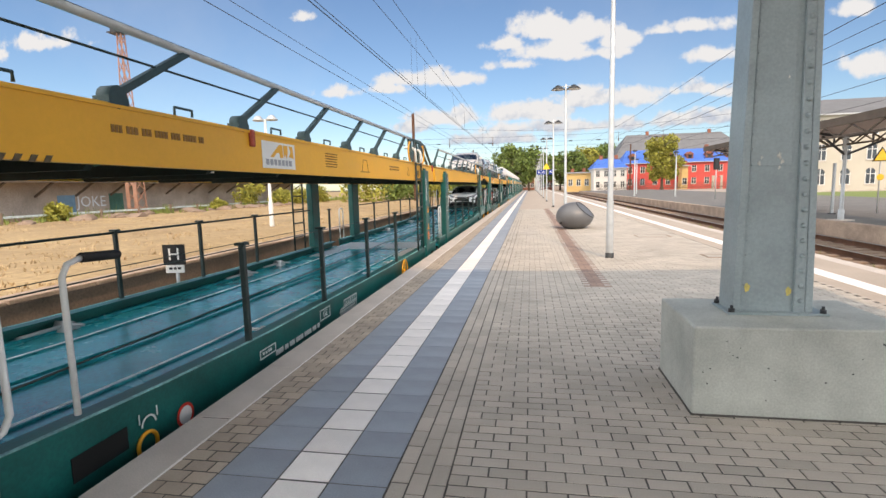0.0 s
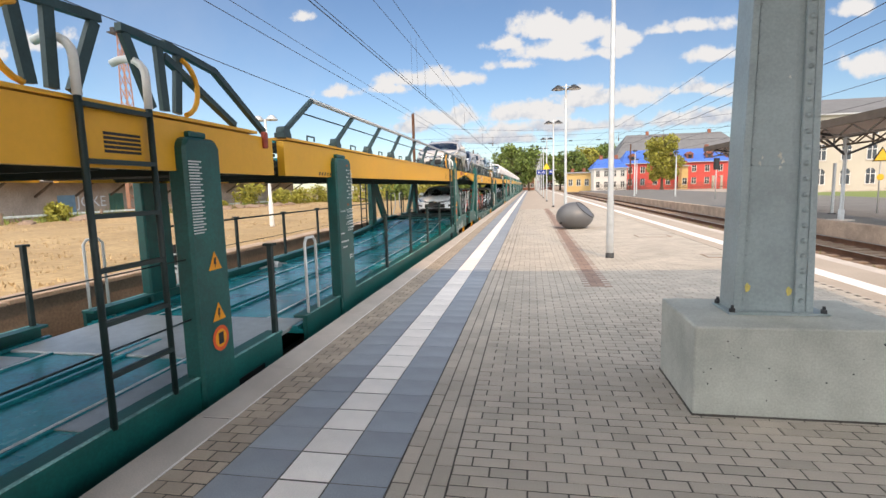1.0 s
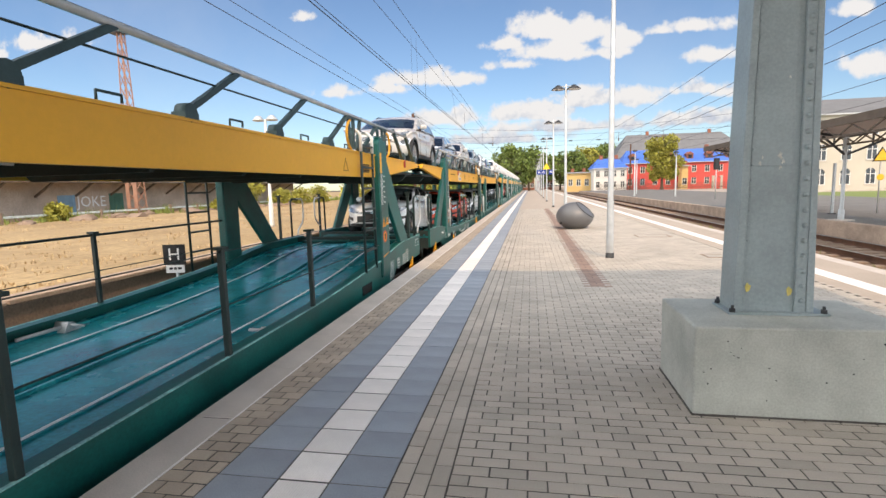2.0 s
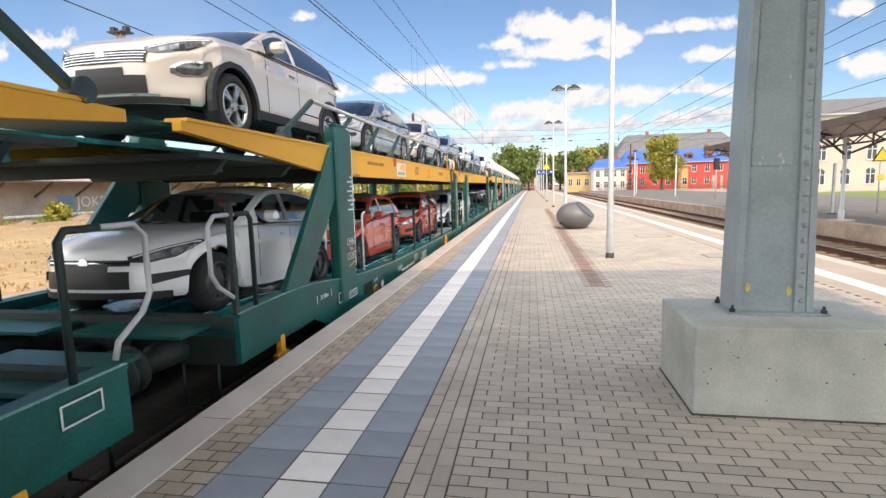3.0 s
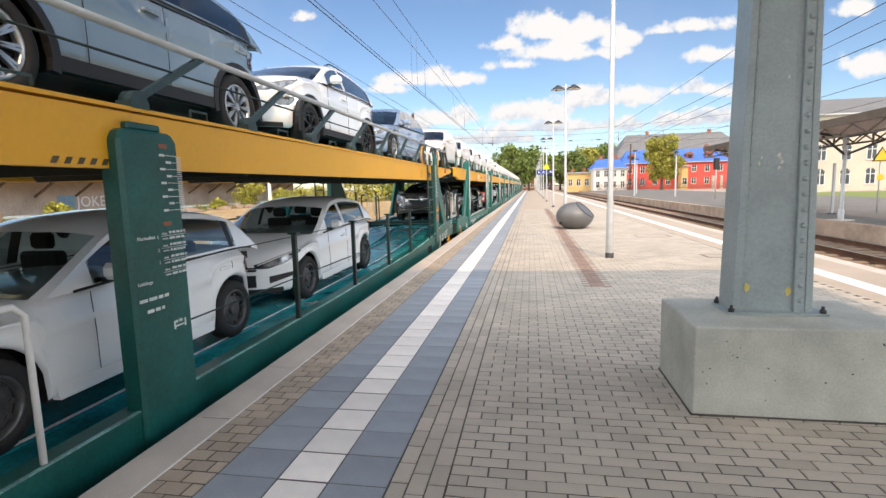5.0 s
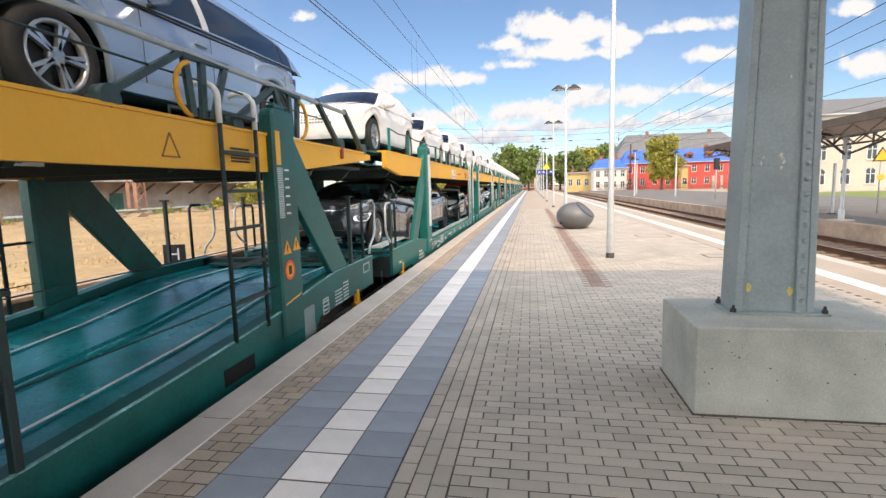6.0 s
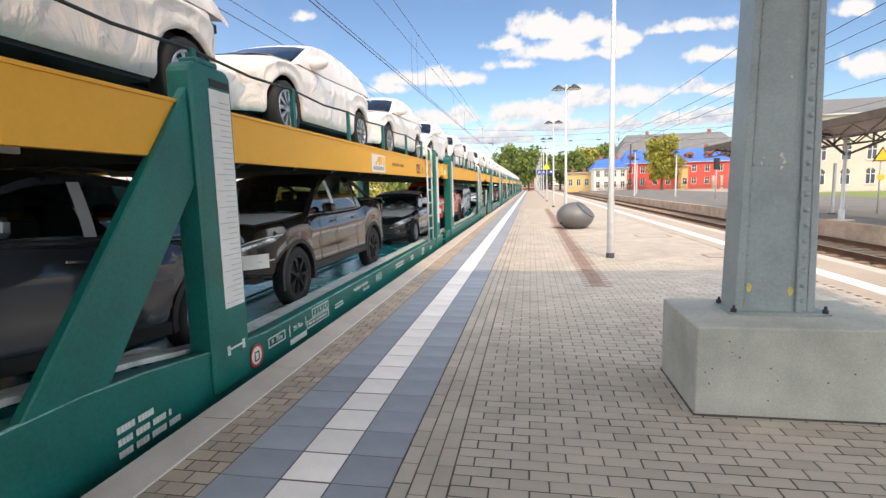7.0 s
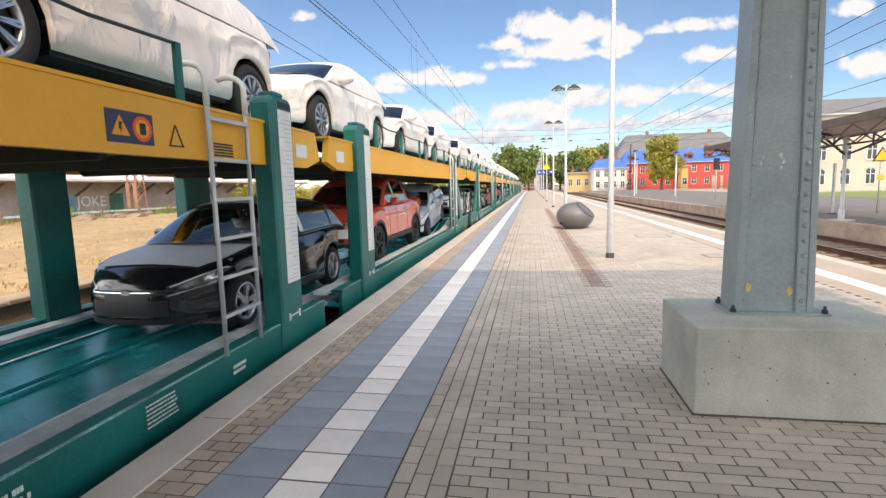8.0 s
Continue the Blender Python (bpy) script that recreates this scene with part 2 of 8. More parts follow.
# ---- materials
M = {}
M["paver"] = surf("grey_paver", (0.45, 0.405, 0.35), 0.85, var=0.14, scale=1.2, bump=0.25, fine=140, speck=0.08, rand=0.10)
M["paver_i"] = surf("grey_paver_field", (0.45, 0.405, 0.35), 0.85, var=0.14, scale=1.2, bump=0.25, fine=140, speck=0.08, rand=0.10, island=True)
M["paver_brown"] = surf("brown_paver", (0.42, 0.35, 0.28), 0.85, var=0.16, scale=1.5, bump=0.25, fine=140, speck=0.08, rand=0.14, island=True)
M["paver_red"] = surf("red_paver", (0.27, 0.19, 0.155), 0.85, var=0.2, scale=2, bump=0.2, fine=120, rand=0.1, island=True)
M["joint"] = surf("joint_sand", (0.085, 0.078, 0.07), 0.95, var=0.3, scale=3, bump=0.4, fine=90)
# warmer than the near stones: the sunlight's tint is put into the base
M["sun_tinted_paving"] = surf("sun_tinted_paving", (0.44, 0.37, 0.305), 0.85, var=0.1, scale=0.8, bump=0.2, fine=30)
M["tile_white"] = surf("white_guide_tile", (0.84, 0.80, 0.77), 0.8, var=0.09, scale=2.5, bump=0.15, fine=120, speck=0.05, rand=0.07)
M["tile_dark"] = surf("anthracite_tile", (0.295, 0.328, 0.38), 0.75, var=0.16, scale=1.5, bump=0.15, fine=120, speck=0.07, rand=0.09)
M["edge_slab"] = surf("edge_concrete", (0.57, 0.51, 0.46), 0.85, var=0.12, scale=2.0, bump=0.2, fine=110, speck=0.08)
M["concrete"] = surf("plinth_concrete", (0.46, 0.47, 0.43), 0.85, var=0.2, scale=2.2, bump=0.18, fine=70, speck=0.03)
M["wall_conc"] = surf("old_concrete", (0.26, 0.19, 0.14), 0.9, var=0.25, scale=1.2, bump=0.5, fine=25, speck=0.1)
M["steel_grey"] = surf("grey_green_steel_paint", (0.305, 0.36, 0.375), 0.45, var=0.2, scale=1.6, bump=0.05, fine=50)
M["galv"] = surf("galvanised_steel", (0.50, 0.52, 0.53), 0.45, 0.35, var=0.12, scale=6, bump=0.05, fine=80)
M["dark_metal"] = surf("dark_metal", (0.045, 0.047, 0.05), 0.55, 0.3, var=0.2, scale=5, bump=0.08)
M["ball"] = surf("grey_lacquer", (0.16, 0.16, 0.165), 0.45, 0.2, var=0.1, scale=3, bump=0.02)
M["green"] = surf("dark_green_wagon_paint", (0.004, 0.086, 0.078), 0.42, var=0.35, scale=1.8, bump=0.05, fine=40, speck=0.04)
M["deck_teal"] = surf("worn_teal_deck", (0.012, 0.22, 0.26), 0.26, var=0.4, scale=1.1, bump=0.12, fine=30, hue=(0.03, 0.36, 0.40), speck=0.08)
M["green_c"] = surf("bright_green_wagon_paint", (0.005, 0.125, 0.11), 0.42, var=0.25, scale=1.8, bump=0.05, fine=40, speck=0.05)
M["yellow"] = surf("ochre_yellow_paint", (0.78, 0.40, 0.022), 0.45, var=0.06, scale=0.7, bump=0.02, fine=22, speck=0.0)
M["under"] = surf("dark_underside", (0.018, 0.030, 0.028), 0.7, var=0.4, scale=2, bump=0.15, fine=25)
M["white"] = surf("white_paint", (0.72, 0.72, 0.70), 0.5, var=0.06, scale=4, bump=0.02)
M["white_worn"] = surf("worn_white_paint", (0.50, 0.56, 0.56), 0.6, var=0.25, scale=5, bump=0.05)
# pale colour standing for light glinting on the deck ridges
M["glint_line"] = surf("painted_ridge_glint", (0.66, 0.74, 0.75), 0.5, var=0.25, scale=4, bump=0.05, speck=0.1)
M["post"] = surf("blackish_green_post", (0.012, 0.028, 0.027), 0.5, var=0.3, scale=6, bump=0.05)
M["rust"] = surf("rusty_steel", (0.12, 0.06, 0.035), 0.85, 0.2, var=0.35, scale=3, bump=0.2, fine=60)
M["rail_top"] = surf("polished_rail", (0.42, 0.41, 0.40), 0.3, 0.9, var=0.15, scale=2, bump=0.02)
M["ballast"] = surf("brown_ballast", (0.30, 0.22, 0.155), 0.95, var=0.4, scale=1.8, bump=0.9, fine=9, speck=0.25)
M["sand"] = surf("dry_sandy_grass", (0.40, 0.27, 0.13), 0.95, var=0.28, scale=0.25, bump=0.6, fine=5, hue=(0.46, 0.33, 0.17), speck=0.12)
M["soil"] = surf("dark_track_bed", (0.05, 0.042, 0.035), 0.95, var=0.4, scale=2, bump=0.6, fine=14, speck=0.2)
M["orange"] = surf("amber_yellow_paint", (0.75, 0.36, 0.02), 0.5, var=0.12, scale=8, bump=0.02)
M["red"] = surf("signal_red", (0.55, 0.035, 0.02), 0.5, var=0.1, scale=8, bump=0.02)
M["black"] = surf("black_rubber", (0.014, 0.014, 0.015), 0.75, var=0.25, scale=12, bump=0.08, fine=90)
M["coping"] = surf("pale_worn_coping", (0.44, 0.33, 0.25), 0.9, var=0.25, scale=1.5, bump=0.4, fine=30, speck=0.08)
M["asphalt"] = surf("asphalt", (0.17, 0.16, 0.15), 0.9, var=0.2, scale=0.6, bump=0.4, fine=40, speck=0.1)


# ---- setting: ground, track beds, platforms
def sheet(name, x0, x1, y0, y1, z, material, label, category, nx=2, ny=2, rough=0.0, kind="structure"):
    bm = B()
    g = [[bm.verts.new((x0 + (x1 - x0) * i / nx, y0 + (y1 - y0) * j / ny,
                        z + (rough * noise.noise(Vector((i * 3.1, j * 2.7, 0.5))) if rough else 0))) for i in range(nx + 1)] for j in range(ny + 1)]
    for j in range(ny):
        for i in range(nx):
            bm.faces.new((g[j][i], g[j][i + 1], g[j + 1][i + 1], g[j + 1][i]))
    ob = part(name, bm, material)
    return tagged(ob, label, category, kind=kind)


EDGE_L, EDGE_R = -2.39, 5.95
TRACK_L, TRACK_R = -4.10, 9.15

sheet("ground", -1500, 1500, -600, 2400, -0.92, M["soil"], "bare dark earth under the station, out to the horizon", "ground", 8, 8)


def track_bed(name, xc, half, material, label):
    bm = B()
    ny, nx = 420, 14
    g = []
    for j in range(ny + 1):
        y = -40 + 440 * j / ny
        row = []
        for i in range(nx + 1):
            u = -1 + 2 * i / nx
            z = (-0.78 if xc < 0 else -0.60) + 0.05 * noise.noise(Vector((u * 9, y * 2.3, xc))) + 0.03 * noise.noise(Vector((u * 31, y * 7, xc)))
            row.append(bm.verts.new((xc + u * half, y, z)))
        g.append(row)
    for j in range(ny):
        for i in range(nx):
            bm.faces.new((g[j][i], g[j][i + 1], g[j + 1][i + 1], g[j + 1][i]))
    return tagged(part(name, bm, material), label, "track bed", kind="structure")


track_bed("ballast", TRACK_L, 2.6, M["soil"], "dark ballast of the track beside the platform")
track_bed("ballast", 8.25, 2.35, M["ballast"], "brown stony ballast of the open track")


def rails(xc, dz=0.0):
    for sx in (-1, 1):
        t = thing("rail", "rusty running rail with a polished head", "rail", "running rails", at=pose(xc + sx * 0.7525, 0, dz))
        bm = B()
        prism(bm, [(-0.07, -0.55), (0.07, -0.55), (0.07, -0.535), (0.01, -0.52), (0.01, -0.42), (0.036, -0.41), (0.036, -0.384),
                   (-0.036, -0.384), (-0.036, -0.41), (-0.01, -0.42), (-0.01, -0.52), (-0.07, -0.535)], -40, 400, "y")
        part("web", bm, M["rust"], t)
        bm = B()
        box(bm, -0.033, 0.033, -40, 400, -0.384, -0.379)
        part("railhead", bm, M["rail_top"], t, "polished steel running surface")


rails(TRACK_L, -0.20)
rails(TRACK_R)
sl = B()
box(sl, -1.25, 1.25, -0.13, 0.13, -0.62, -0.535, 0.02)
sleeper_mesh = mesh_of("sleeper", sl, M["wall_conc"])
for i in range(150):
    ob = new("sleeper", sleeper_mesh)
    ob.matrix_basis = pose(TRACK_R, 4 + 0.63 * i, 0)
    tagged(ob, "weathered concrete sleeper bedded in the ballast", "sleeper", "sleepers of the open track")

# the platform: a core with separate paving
bm = B()
prism(bm, [(EDGE_L + 0.06, -0.9), (EDGE_R - 0.06, -0.9), (EDGE_R - 0.06, -0.0048), (EDGE_L + 0.06, -0.0048)], -30, 320, "y")
platform = tagged(part("platform", bm, M["joint"]), "raised station platform with sand-filled joints", "platform", kind="structure")


def slab_mesh(w, l, h, bev, material, name):
    """A piece with its top at z = 0, chamfered round the top; twelve faces at most."""
    bm = B()
    a = [bm.verts.new((sx * w / 2, sy * l / 2, -h)) for sx, sy in ((-1, -1), (1, -1), (1, 1), (-1, 1))]
    b = [bm.verts.new((sx * w / 2, sy * l / 2, -bev)) for sx, sy in ((-1, -1), (1, -1), (1, 1), (-1, 1))]
    c = [bm.verts.new((sx * (w / 2 - bev), sy * (l / 2 - bev), 0)) for sx, sy in ((-1, -1), (1, -1), (1, 1), (-1, 1))]
    for k in range(4):
        n = (k + 1) % 4
        bm.faces.new((a[k], a[n], b[n], b[k]))
        bm.faces.new((b[k], b[n], c[n], c[k]))
    bm.faces.new(c)
    return mesh_of(name, bm, material)


def pieces_joined(name, spots, w, l, h, bev, material, parent, label):
    """Many alike slabs in one mesh; each spot is (x, y, z, turned)."""
    vs, fs = [], []
    for x, y, z, turned in spots:
        ww, ll = (l, w) if turned else (w, l)
        k = len(vs)
        for dz, inset in ((-h, 0), (-bev, 0), (0, bev)):
            for sx, sy in ((-1, -1), (1, -1), (1, 1), (-1, 1)):
                vs.append((x + sx * (ww / 2 - inset), y + sy * (ll / 2 - inset), z + dz))
        for lev in (0, 4):
            for q in range(4):
                n = (q + 1) % 4
                fs.append((k + lev + q, k + lev + n, k + lev + 4 + n, k + lev + 4 + q))
        fs.append((k + 8, k + 9, k + 10, k + 11))
    me = bpy.data.meshes.new(name)
    me.from_pydata(vs, [], fs)
    me.materials.append(material)
    ob = new(name, me)
    ob.parent = parent
    return tagged(ob, label, kind="stuff")


# the paving further along, where single stones melt together; sunlit warmth is in its colour
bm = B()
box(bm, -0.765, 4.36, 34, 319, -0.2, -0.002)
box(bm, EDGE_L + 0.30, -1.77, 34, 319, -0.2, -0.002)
part("paving", bm, M["sun_tinted_paving"], platform)
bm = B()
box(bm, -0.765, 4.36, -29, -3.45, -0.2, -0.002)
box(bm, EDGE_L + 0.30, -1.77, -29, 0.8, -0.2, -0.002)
part("paving", bm, M["sun_tinted_paving"], platform)
bm = B()
for x0, x1 in ((EDGE_L, EDGE_L + 0.30), (EDGE_R - 0.30, EDGE_R)):
    box(bm, x0, x1, 60, 319, -0.22, 0.0)
    box(bm, x0, x1, -29, 0, -0.22, 0.0)
part("edge_stones", bm, M["edge_slab"], platform)
bm = B()
for x0, x1 in ((-1.40, -1.10), (4.68, 4.98)):
    box(bm, x0, x1, 45, 319, -0.1, 0.001)
    box(bm, x0, x1, -29, 0.6, -0.1, 0.001)
part("guide_strip", bm, M["tile_white"], platform)
bm = B()
for x0, x1 in ((-1.77, -1.40), (-1.10, -0.765)):
    box(bm, x0, x1, 45, 319, -0.1, -0.001)
    box(bm, x0, x1, -29, 0.6, -0.1, -0.001)
part("contrast_strip", bm, M["tile_dark"], platform)
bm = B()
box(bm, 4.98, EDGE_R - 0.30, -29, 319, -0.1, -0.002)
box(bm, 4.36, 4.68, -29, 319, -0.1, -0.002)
part("paving", bm, M["sun_tinted_paving"], platform)

# ---- station canopy over the near end of the platform, on a riveted column
CANOPY_END, CANOPY_Z = 4.36, 4.8
canopy = thing("platform_canopy", "grey-green riveted steel canopy over the platform", "canopy")
# roof out of view: white and run far back to set the light below
bm = B()
prism(bm, [(-2.1, CANOPY_Z), (1.72, CANOPY_Z - 0.25), (5.8, CANOPY_Z), (5.8, CANOPY_Z + 0.12), (1.72, CANOPY_Z - 0.12), (-2.1, CANOPY_Z + 0.12)], -60.0, CANOPY_END, "y")
part("roof", bm, M["white"], canopy, "unseen roof boarding, white to bounce light")
for k in range(16):
    bm = B()
    y = 3.98 - 4.0 * k
    prism(bm, [(-2.0, CANOPY_Z - 0.02), (1.72, CANOPY_Z - 0.75), (5.4, CANOPY_Z - 0.02), (1.72, CANOPY_Z - 0.26)], y - 0.06, y + 0.06, "y")
    part("cross_beam", bm, M["steel_grey"], canopy)

bm = B()
x0, x1, y0, y1, h = 1.08, 2.40, 3.485, 4.36, 0.62
box(bm, x0, x1, y0, y1, -0.05, h, 0.010)
plinth = thing("column_plinth", "weathered pale concrete block under the steel column", "plinth")
part("block", bm, M["concrete"], plinth)
pit = B()
disc(pit, (0, 0, 0), (0, 1, 0), 0.0055, 0.002, 9)
pit_mesh = mesh_of("pock_mark", pit, M["dark_metal"])
for k in range(16):
    o = new("pock_mark", pit_mesh)
    o.parent = plinth
    u = random.random() ** 1.5
    o.matrix_basis = pose(x0 + 0.06 + (x1 - x0 - 0.1) * u, y0 - 0.0005, 0.08 + 0.46 * random.random()) @ Matrix.Diagonal((random.uniform(0.4, 1.4), 1, random.uniform(0.4, 1.2), 1))
bm = B()
box(bm, x0 - 0.008, x1 + 0.008, y0 - 0.008, y1 + 0.008, -0.04, 0.012)
part("mortar_bed", bm, M["joint"], plinth)


# ---- the train: double-deck car carriers of two short-coupled units
# the light catching the sill's top edge, put into a pale colour
M["worn_edge"] = surf("pale_green_highlight", (0.22, 0.44, 0.42), 0.5, var=0.6, scale=3, bump=0.05, speck=0.2)
M["polished"] = surf("scuffed_bright_steel", (0.80, 0.85, 0.85), 0.32, 0.85, var=0.2, scale=5, bump=0.05)
HALF = 1.52          # half width of the wagons
TYPE_L = dict(start=-14.72, end=15.05, gap=(-0.25, 0.35), ends=(0.50, 0.05), mid=0.15, beam=(1.79, 2.17), roofends=(-15.2, 15.3),
              col=((-12.32, -11.74), (-1.57, -1.13), (1.40, 1.94), (11.98, 12.44)), colx=1.40, coltop=(2.43, 2.02, 2.02, 2.43),
              posts=(-9.45, -7.70, -5.93, -4.18, 3.80, 5.68, 7.52, 9.25), ladders=(-2.40, 11.15), ramp=(9.4, 12.1))
TYPE_C = dict(start=-14.40, end=14.40, gap=(-0.30, 0.30), ends=(0.43, -0.05), mid=0.205, beam=(1.86, 2.29), roofends=(-14.45, 14.45),
              col=((-11.24, -10.72), (-1.42, -0.96), (1.10, 1.72), (10.72, 11.24)), colx=1.34, coltop=(2.60, 2.55, 2.55, 2.60),
              posts=(), ladders=(-2.37, 10.05), ramp=(10.2, 12.6))


SILL_RISE = ((0.0, 0.135), (5.0, 0.14), (9.2, 0.185), (10.6, 0.24), (11.3, 0.283), (11.9, 0.325), (12.6, 0.41), (13.4, 0.50), (16.0, 0.50))


def sill_z(T, y):
    if T["posts"]:
        for (a, p), (b, q) in zip(SILL_RISE, SILL_RISE[1:]):
            if abs(y) <= b:
                return p + (q - p) * (abs(y) - a) / (b - a)
    a, b = T["ramp"]
    k = min(1.0, max(0.0, (abs(y) - a) / (b - a)))
    k = k * k * (3 - 2 * k)
    return T["mid"] + (T["ends"][0] - T["mid"]) * k


def deck_z(T, y):
    if T["posts"]:
        return sill_z(T, y) - 0.15
    a, b = T["ramp"]
    return sill_z(T, y) - 0.17 + 0.11 * min(1.0, max(0.0, (abs(y) - a) / (b - a)))


def steps(a, b, n):
    return [a + (b - a) * i / n for i in range(n + 1)]


def steps2(n):
    return [2 * math.pi * i / n for i in range(n)]


def ribbon(bm, T, ys, x0, x1, top, thick):
    """A strip along the wagon whose height follows the deck."""
    rows = []
    for y in ys:
        z = top(y)
        rows.append([bm.verts.new((x, y, zz)) for x, zz in ((x0, z), (x1, z), (x1, z - thick), (x0, z - thick))])
    for P, Q in zip(rows, rows[1:]):
        for k in range(4):
            bm.faces.new((P[k], P[(k + 1) % 4], Q[(k + 1) % 4], Q[k]))
    bm.faces.new(rows[0])
    bm.faces.new(rows[-1][::-1])


def wagon(T, label, kind_c=False, empty=False, group="car carriers of the train"):
    w = thing("car_carrier_wagon", label, "railway wagon", group)
    paint, paint_deck = (M["green_c"] if kind_c else M["green"]), M["deck_teal"]
    units = ((T["start"], T["gap"][0]), (T["gap"][1], T["end"]))
    for a, b in units:
        ys = steps(a, b, 28)
        outer = a if abs(a) > abs(b) else b
        for s in (-1, 1):
            # side sill: web and flanges
            bm = B()
            top = [(y, sill_z(T, y)) for y in ys]
            low = []
            for y in ys[::-1]:
                k = min(1.0, max(0.0, (abs(y) - 12.4) / 0.5))
                low.append((y, (-0.42) * (1 - k) + T["ends"][1] * k))
            prism(bm, top + low, s * HALF - s * 0.05, s * HALF)
            ribbon(bm, T, ys, s * HALF - s * 0.16, s * HALF + s * 0.012, lambda y: sill_z(T, y) + 0.012, 0.03)
            part("side_sill", bm, paint, w)
            # painted highlight along the sill top
            bm = B()
            ribbon(bm, T, ys, s * HALF - s * 0.022, s * HALF + s * 0.008, lambda y: sill_z(T, y) + 0.017, 0.005)
            part("wear_strip", bm, M["worn_edge"], w, "pale painted highlight along the top edge")
            # wheel track and its guide ridge
            bm = B()
            ribbon(bm, T, ys, s * 0.09, s * (HALF - 0.055), lambda y: deck_z(T, y), 0.05)
            part("wheel_track", bm, M["deck_teal"], w)
            for x0, x1, h in ((0.05, 0.09, 0.03), (0.76, 0.84, 0.016), (1.33, 1.40, 0.035)):
                bm = B()
                ribbon(bm, T, ys, s * x0, s * x1, lambda y: deck_z(T, y) + h, h + 0.045)
                rg = part("guide_ridge", bm, paint_deck, w)
                if 0.5 < x0 < 1:
                    # the ridge's glint, painted as a thin pale strip
                    bm = B()
                    ribbon(bm, T, ys, s * 0.783, s * 0.817, lambda y: deck_z(T, y) + h + 0.004, 0.008)
                    part("worn_edge", bm, M["glint_line"], rg, "painted glint along the ridge")
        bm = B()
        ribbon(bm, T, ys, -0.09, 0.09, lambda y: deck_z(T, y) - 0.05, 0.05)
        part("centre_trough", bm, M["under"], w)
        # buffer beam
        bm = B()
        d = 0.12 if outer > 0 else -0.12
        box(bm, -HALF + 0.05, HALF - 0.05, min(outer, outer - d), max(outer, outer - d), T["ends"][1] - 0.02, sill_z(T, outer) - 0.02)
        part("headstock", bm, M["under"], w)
        # wheels and axle guards
        mid = (a + b) / 2
        for yo in (mid - 4.6, mid + 4.6):
            bm = B()
            for s in (-1, 1):
                box(bm, s * 1.02 - 0.05, s * 1.02 + 0.05, yo - 0.55, yo + 0.55, -0.40, -0.28, 0.02)
                box(bm, s * 1.02 - 0.04, s * 1.02 + 0.04, yo - 0.16, yo + 0.16, -0.36, deck_z(T, yo) - 0.06, 0.02)
            part("axle_guard", bm, M["under"], w)
            bm = B()
            lathe(bm, (0, 0, 0), (1, 0, 0), [(-0.95, 0.05), (-0.80, 0.055), (-0.79, 0.25), (-0.72, 0.285), (-0.66, 0.28), (-0.65, 0.22), (-0.62, 0.06), (0.62, 0.06),
                                             (0.65, 0.22), (0.66, 0.28), (0.72, 0.285), (0.79, 0.25), (0.80, 0.055), (0.95, 0.05)], 20)
            box(bm, 0.795, 0.815, -0.04, 0.04, -0.19, 0.19)
            wheel = part("wheelset", bm, M["rust"], w, "rusty spoked wheel pair on its axle")
            wheel.matrix_basis = pose(0, yo, -0.30)
    # articulation: dark plate between the two units
    bm = B()
    box(bm, -1.30, 1.30, T["gap"][0] - 0.5, T["gap"][1] + 0.4, deck_z(T, 0) - 0.03, deck_z(T, 0) + 0.022, 0.01)
    part("bridge_plate", bm, M["galv"], w, "bare steel chequer plate over the joint")
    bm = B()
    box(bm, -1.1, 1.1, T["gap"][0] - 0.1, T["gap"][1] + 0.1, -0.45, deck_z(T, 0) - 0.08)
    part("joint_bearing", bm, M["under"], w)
    # upper deck
    zb, zt = T["beam"]
    for ui, (a, b) in enumerate(((T["roofends"][0], -0.11), (0.13, T["roofends"][1]))):
        outer_low = a if ui == 0 else b
        inn = b if ui == 0 else a
        sg = 1 if ui == 1 else -1
        for s in (-1, 1):
            bm = B()
            # tapered nose at the outer end
            if kind_c:
                pts = [(inn, zb + 0.10), (inn + sg * 0.35, zb), (outer_low - sg * 1.0, zb), (outer_low, zb + 0.12), (outer_low, zt - 0.02), (inn + sg * 0.1, zt)]
            else:
                pts = [(inn, zb - 0.03), (outer_low - sg * 3.0, zb), (outer_low, zt - 0.10), (outer_low, zt - 0.02), (outer_low - sg * 1.5, zt), (inn, zt - 0.04)]
            prism(bm, pts, s * 1.40, s * 1.48)
            # flanges
            box(bm, min(s * 1.30, s * 1.495), max(s * 1.30, s * 1.495), min(inn, outer_low) + 0.05, max(inn, outer_low) - 0.3, zt - 0.022, zt + 0.004)
            part("side_beam", bm, M["yellow"], w, "ochre yellow beam along the upper deck")
            bm = B()
            box(bm, min(s * 0.42, s * 1.25), max(s * 0.42, s * 1.25), min(a, b) + 0.25, max(a, b) - 0.25, zt - 0.03, zt + 0.02)
            part("upper_wheel_track", bm, M["deck_teal"], w)
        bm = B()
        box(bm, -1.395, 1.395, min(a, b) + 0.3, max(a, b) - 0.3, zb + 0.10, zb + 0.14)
        part("deck_plate", bm, M["under"], w, "dark underside of the upper deck")
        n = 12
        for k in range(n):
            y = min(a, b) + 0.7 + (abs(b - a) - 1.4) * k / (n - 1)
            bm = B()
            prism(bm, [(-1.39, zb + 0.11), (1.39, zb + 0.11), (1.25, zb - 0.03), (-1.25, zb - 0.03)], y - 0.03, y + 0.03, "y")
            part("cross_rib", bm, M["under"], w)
            if k % 3 == 1:
                for s in (-1, 1):
                    bm = B()
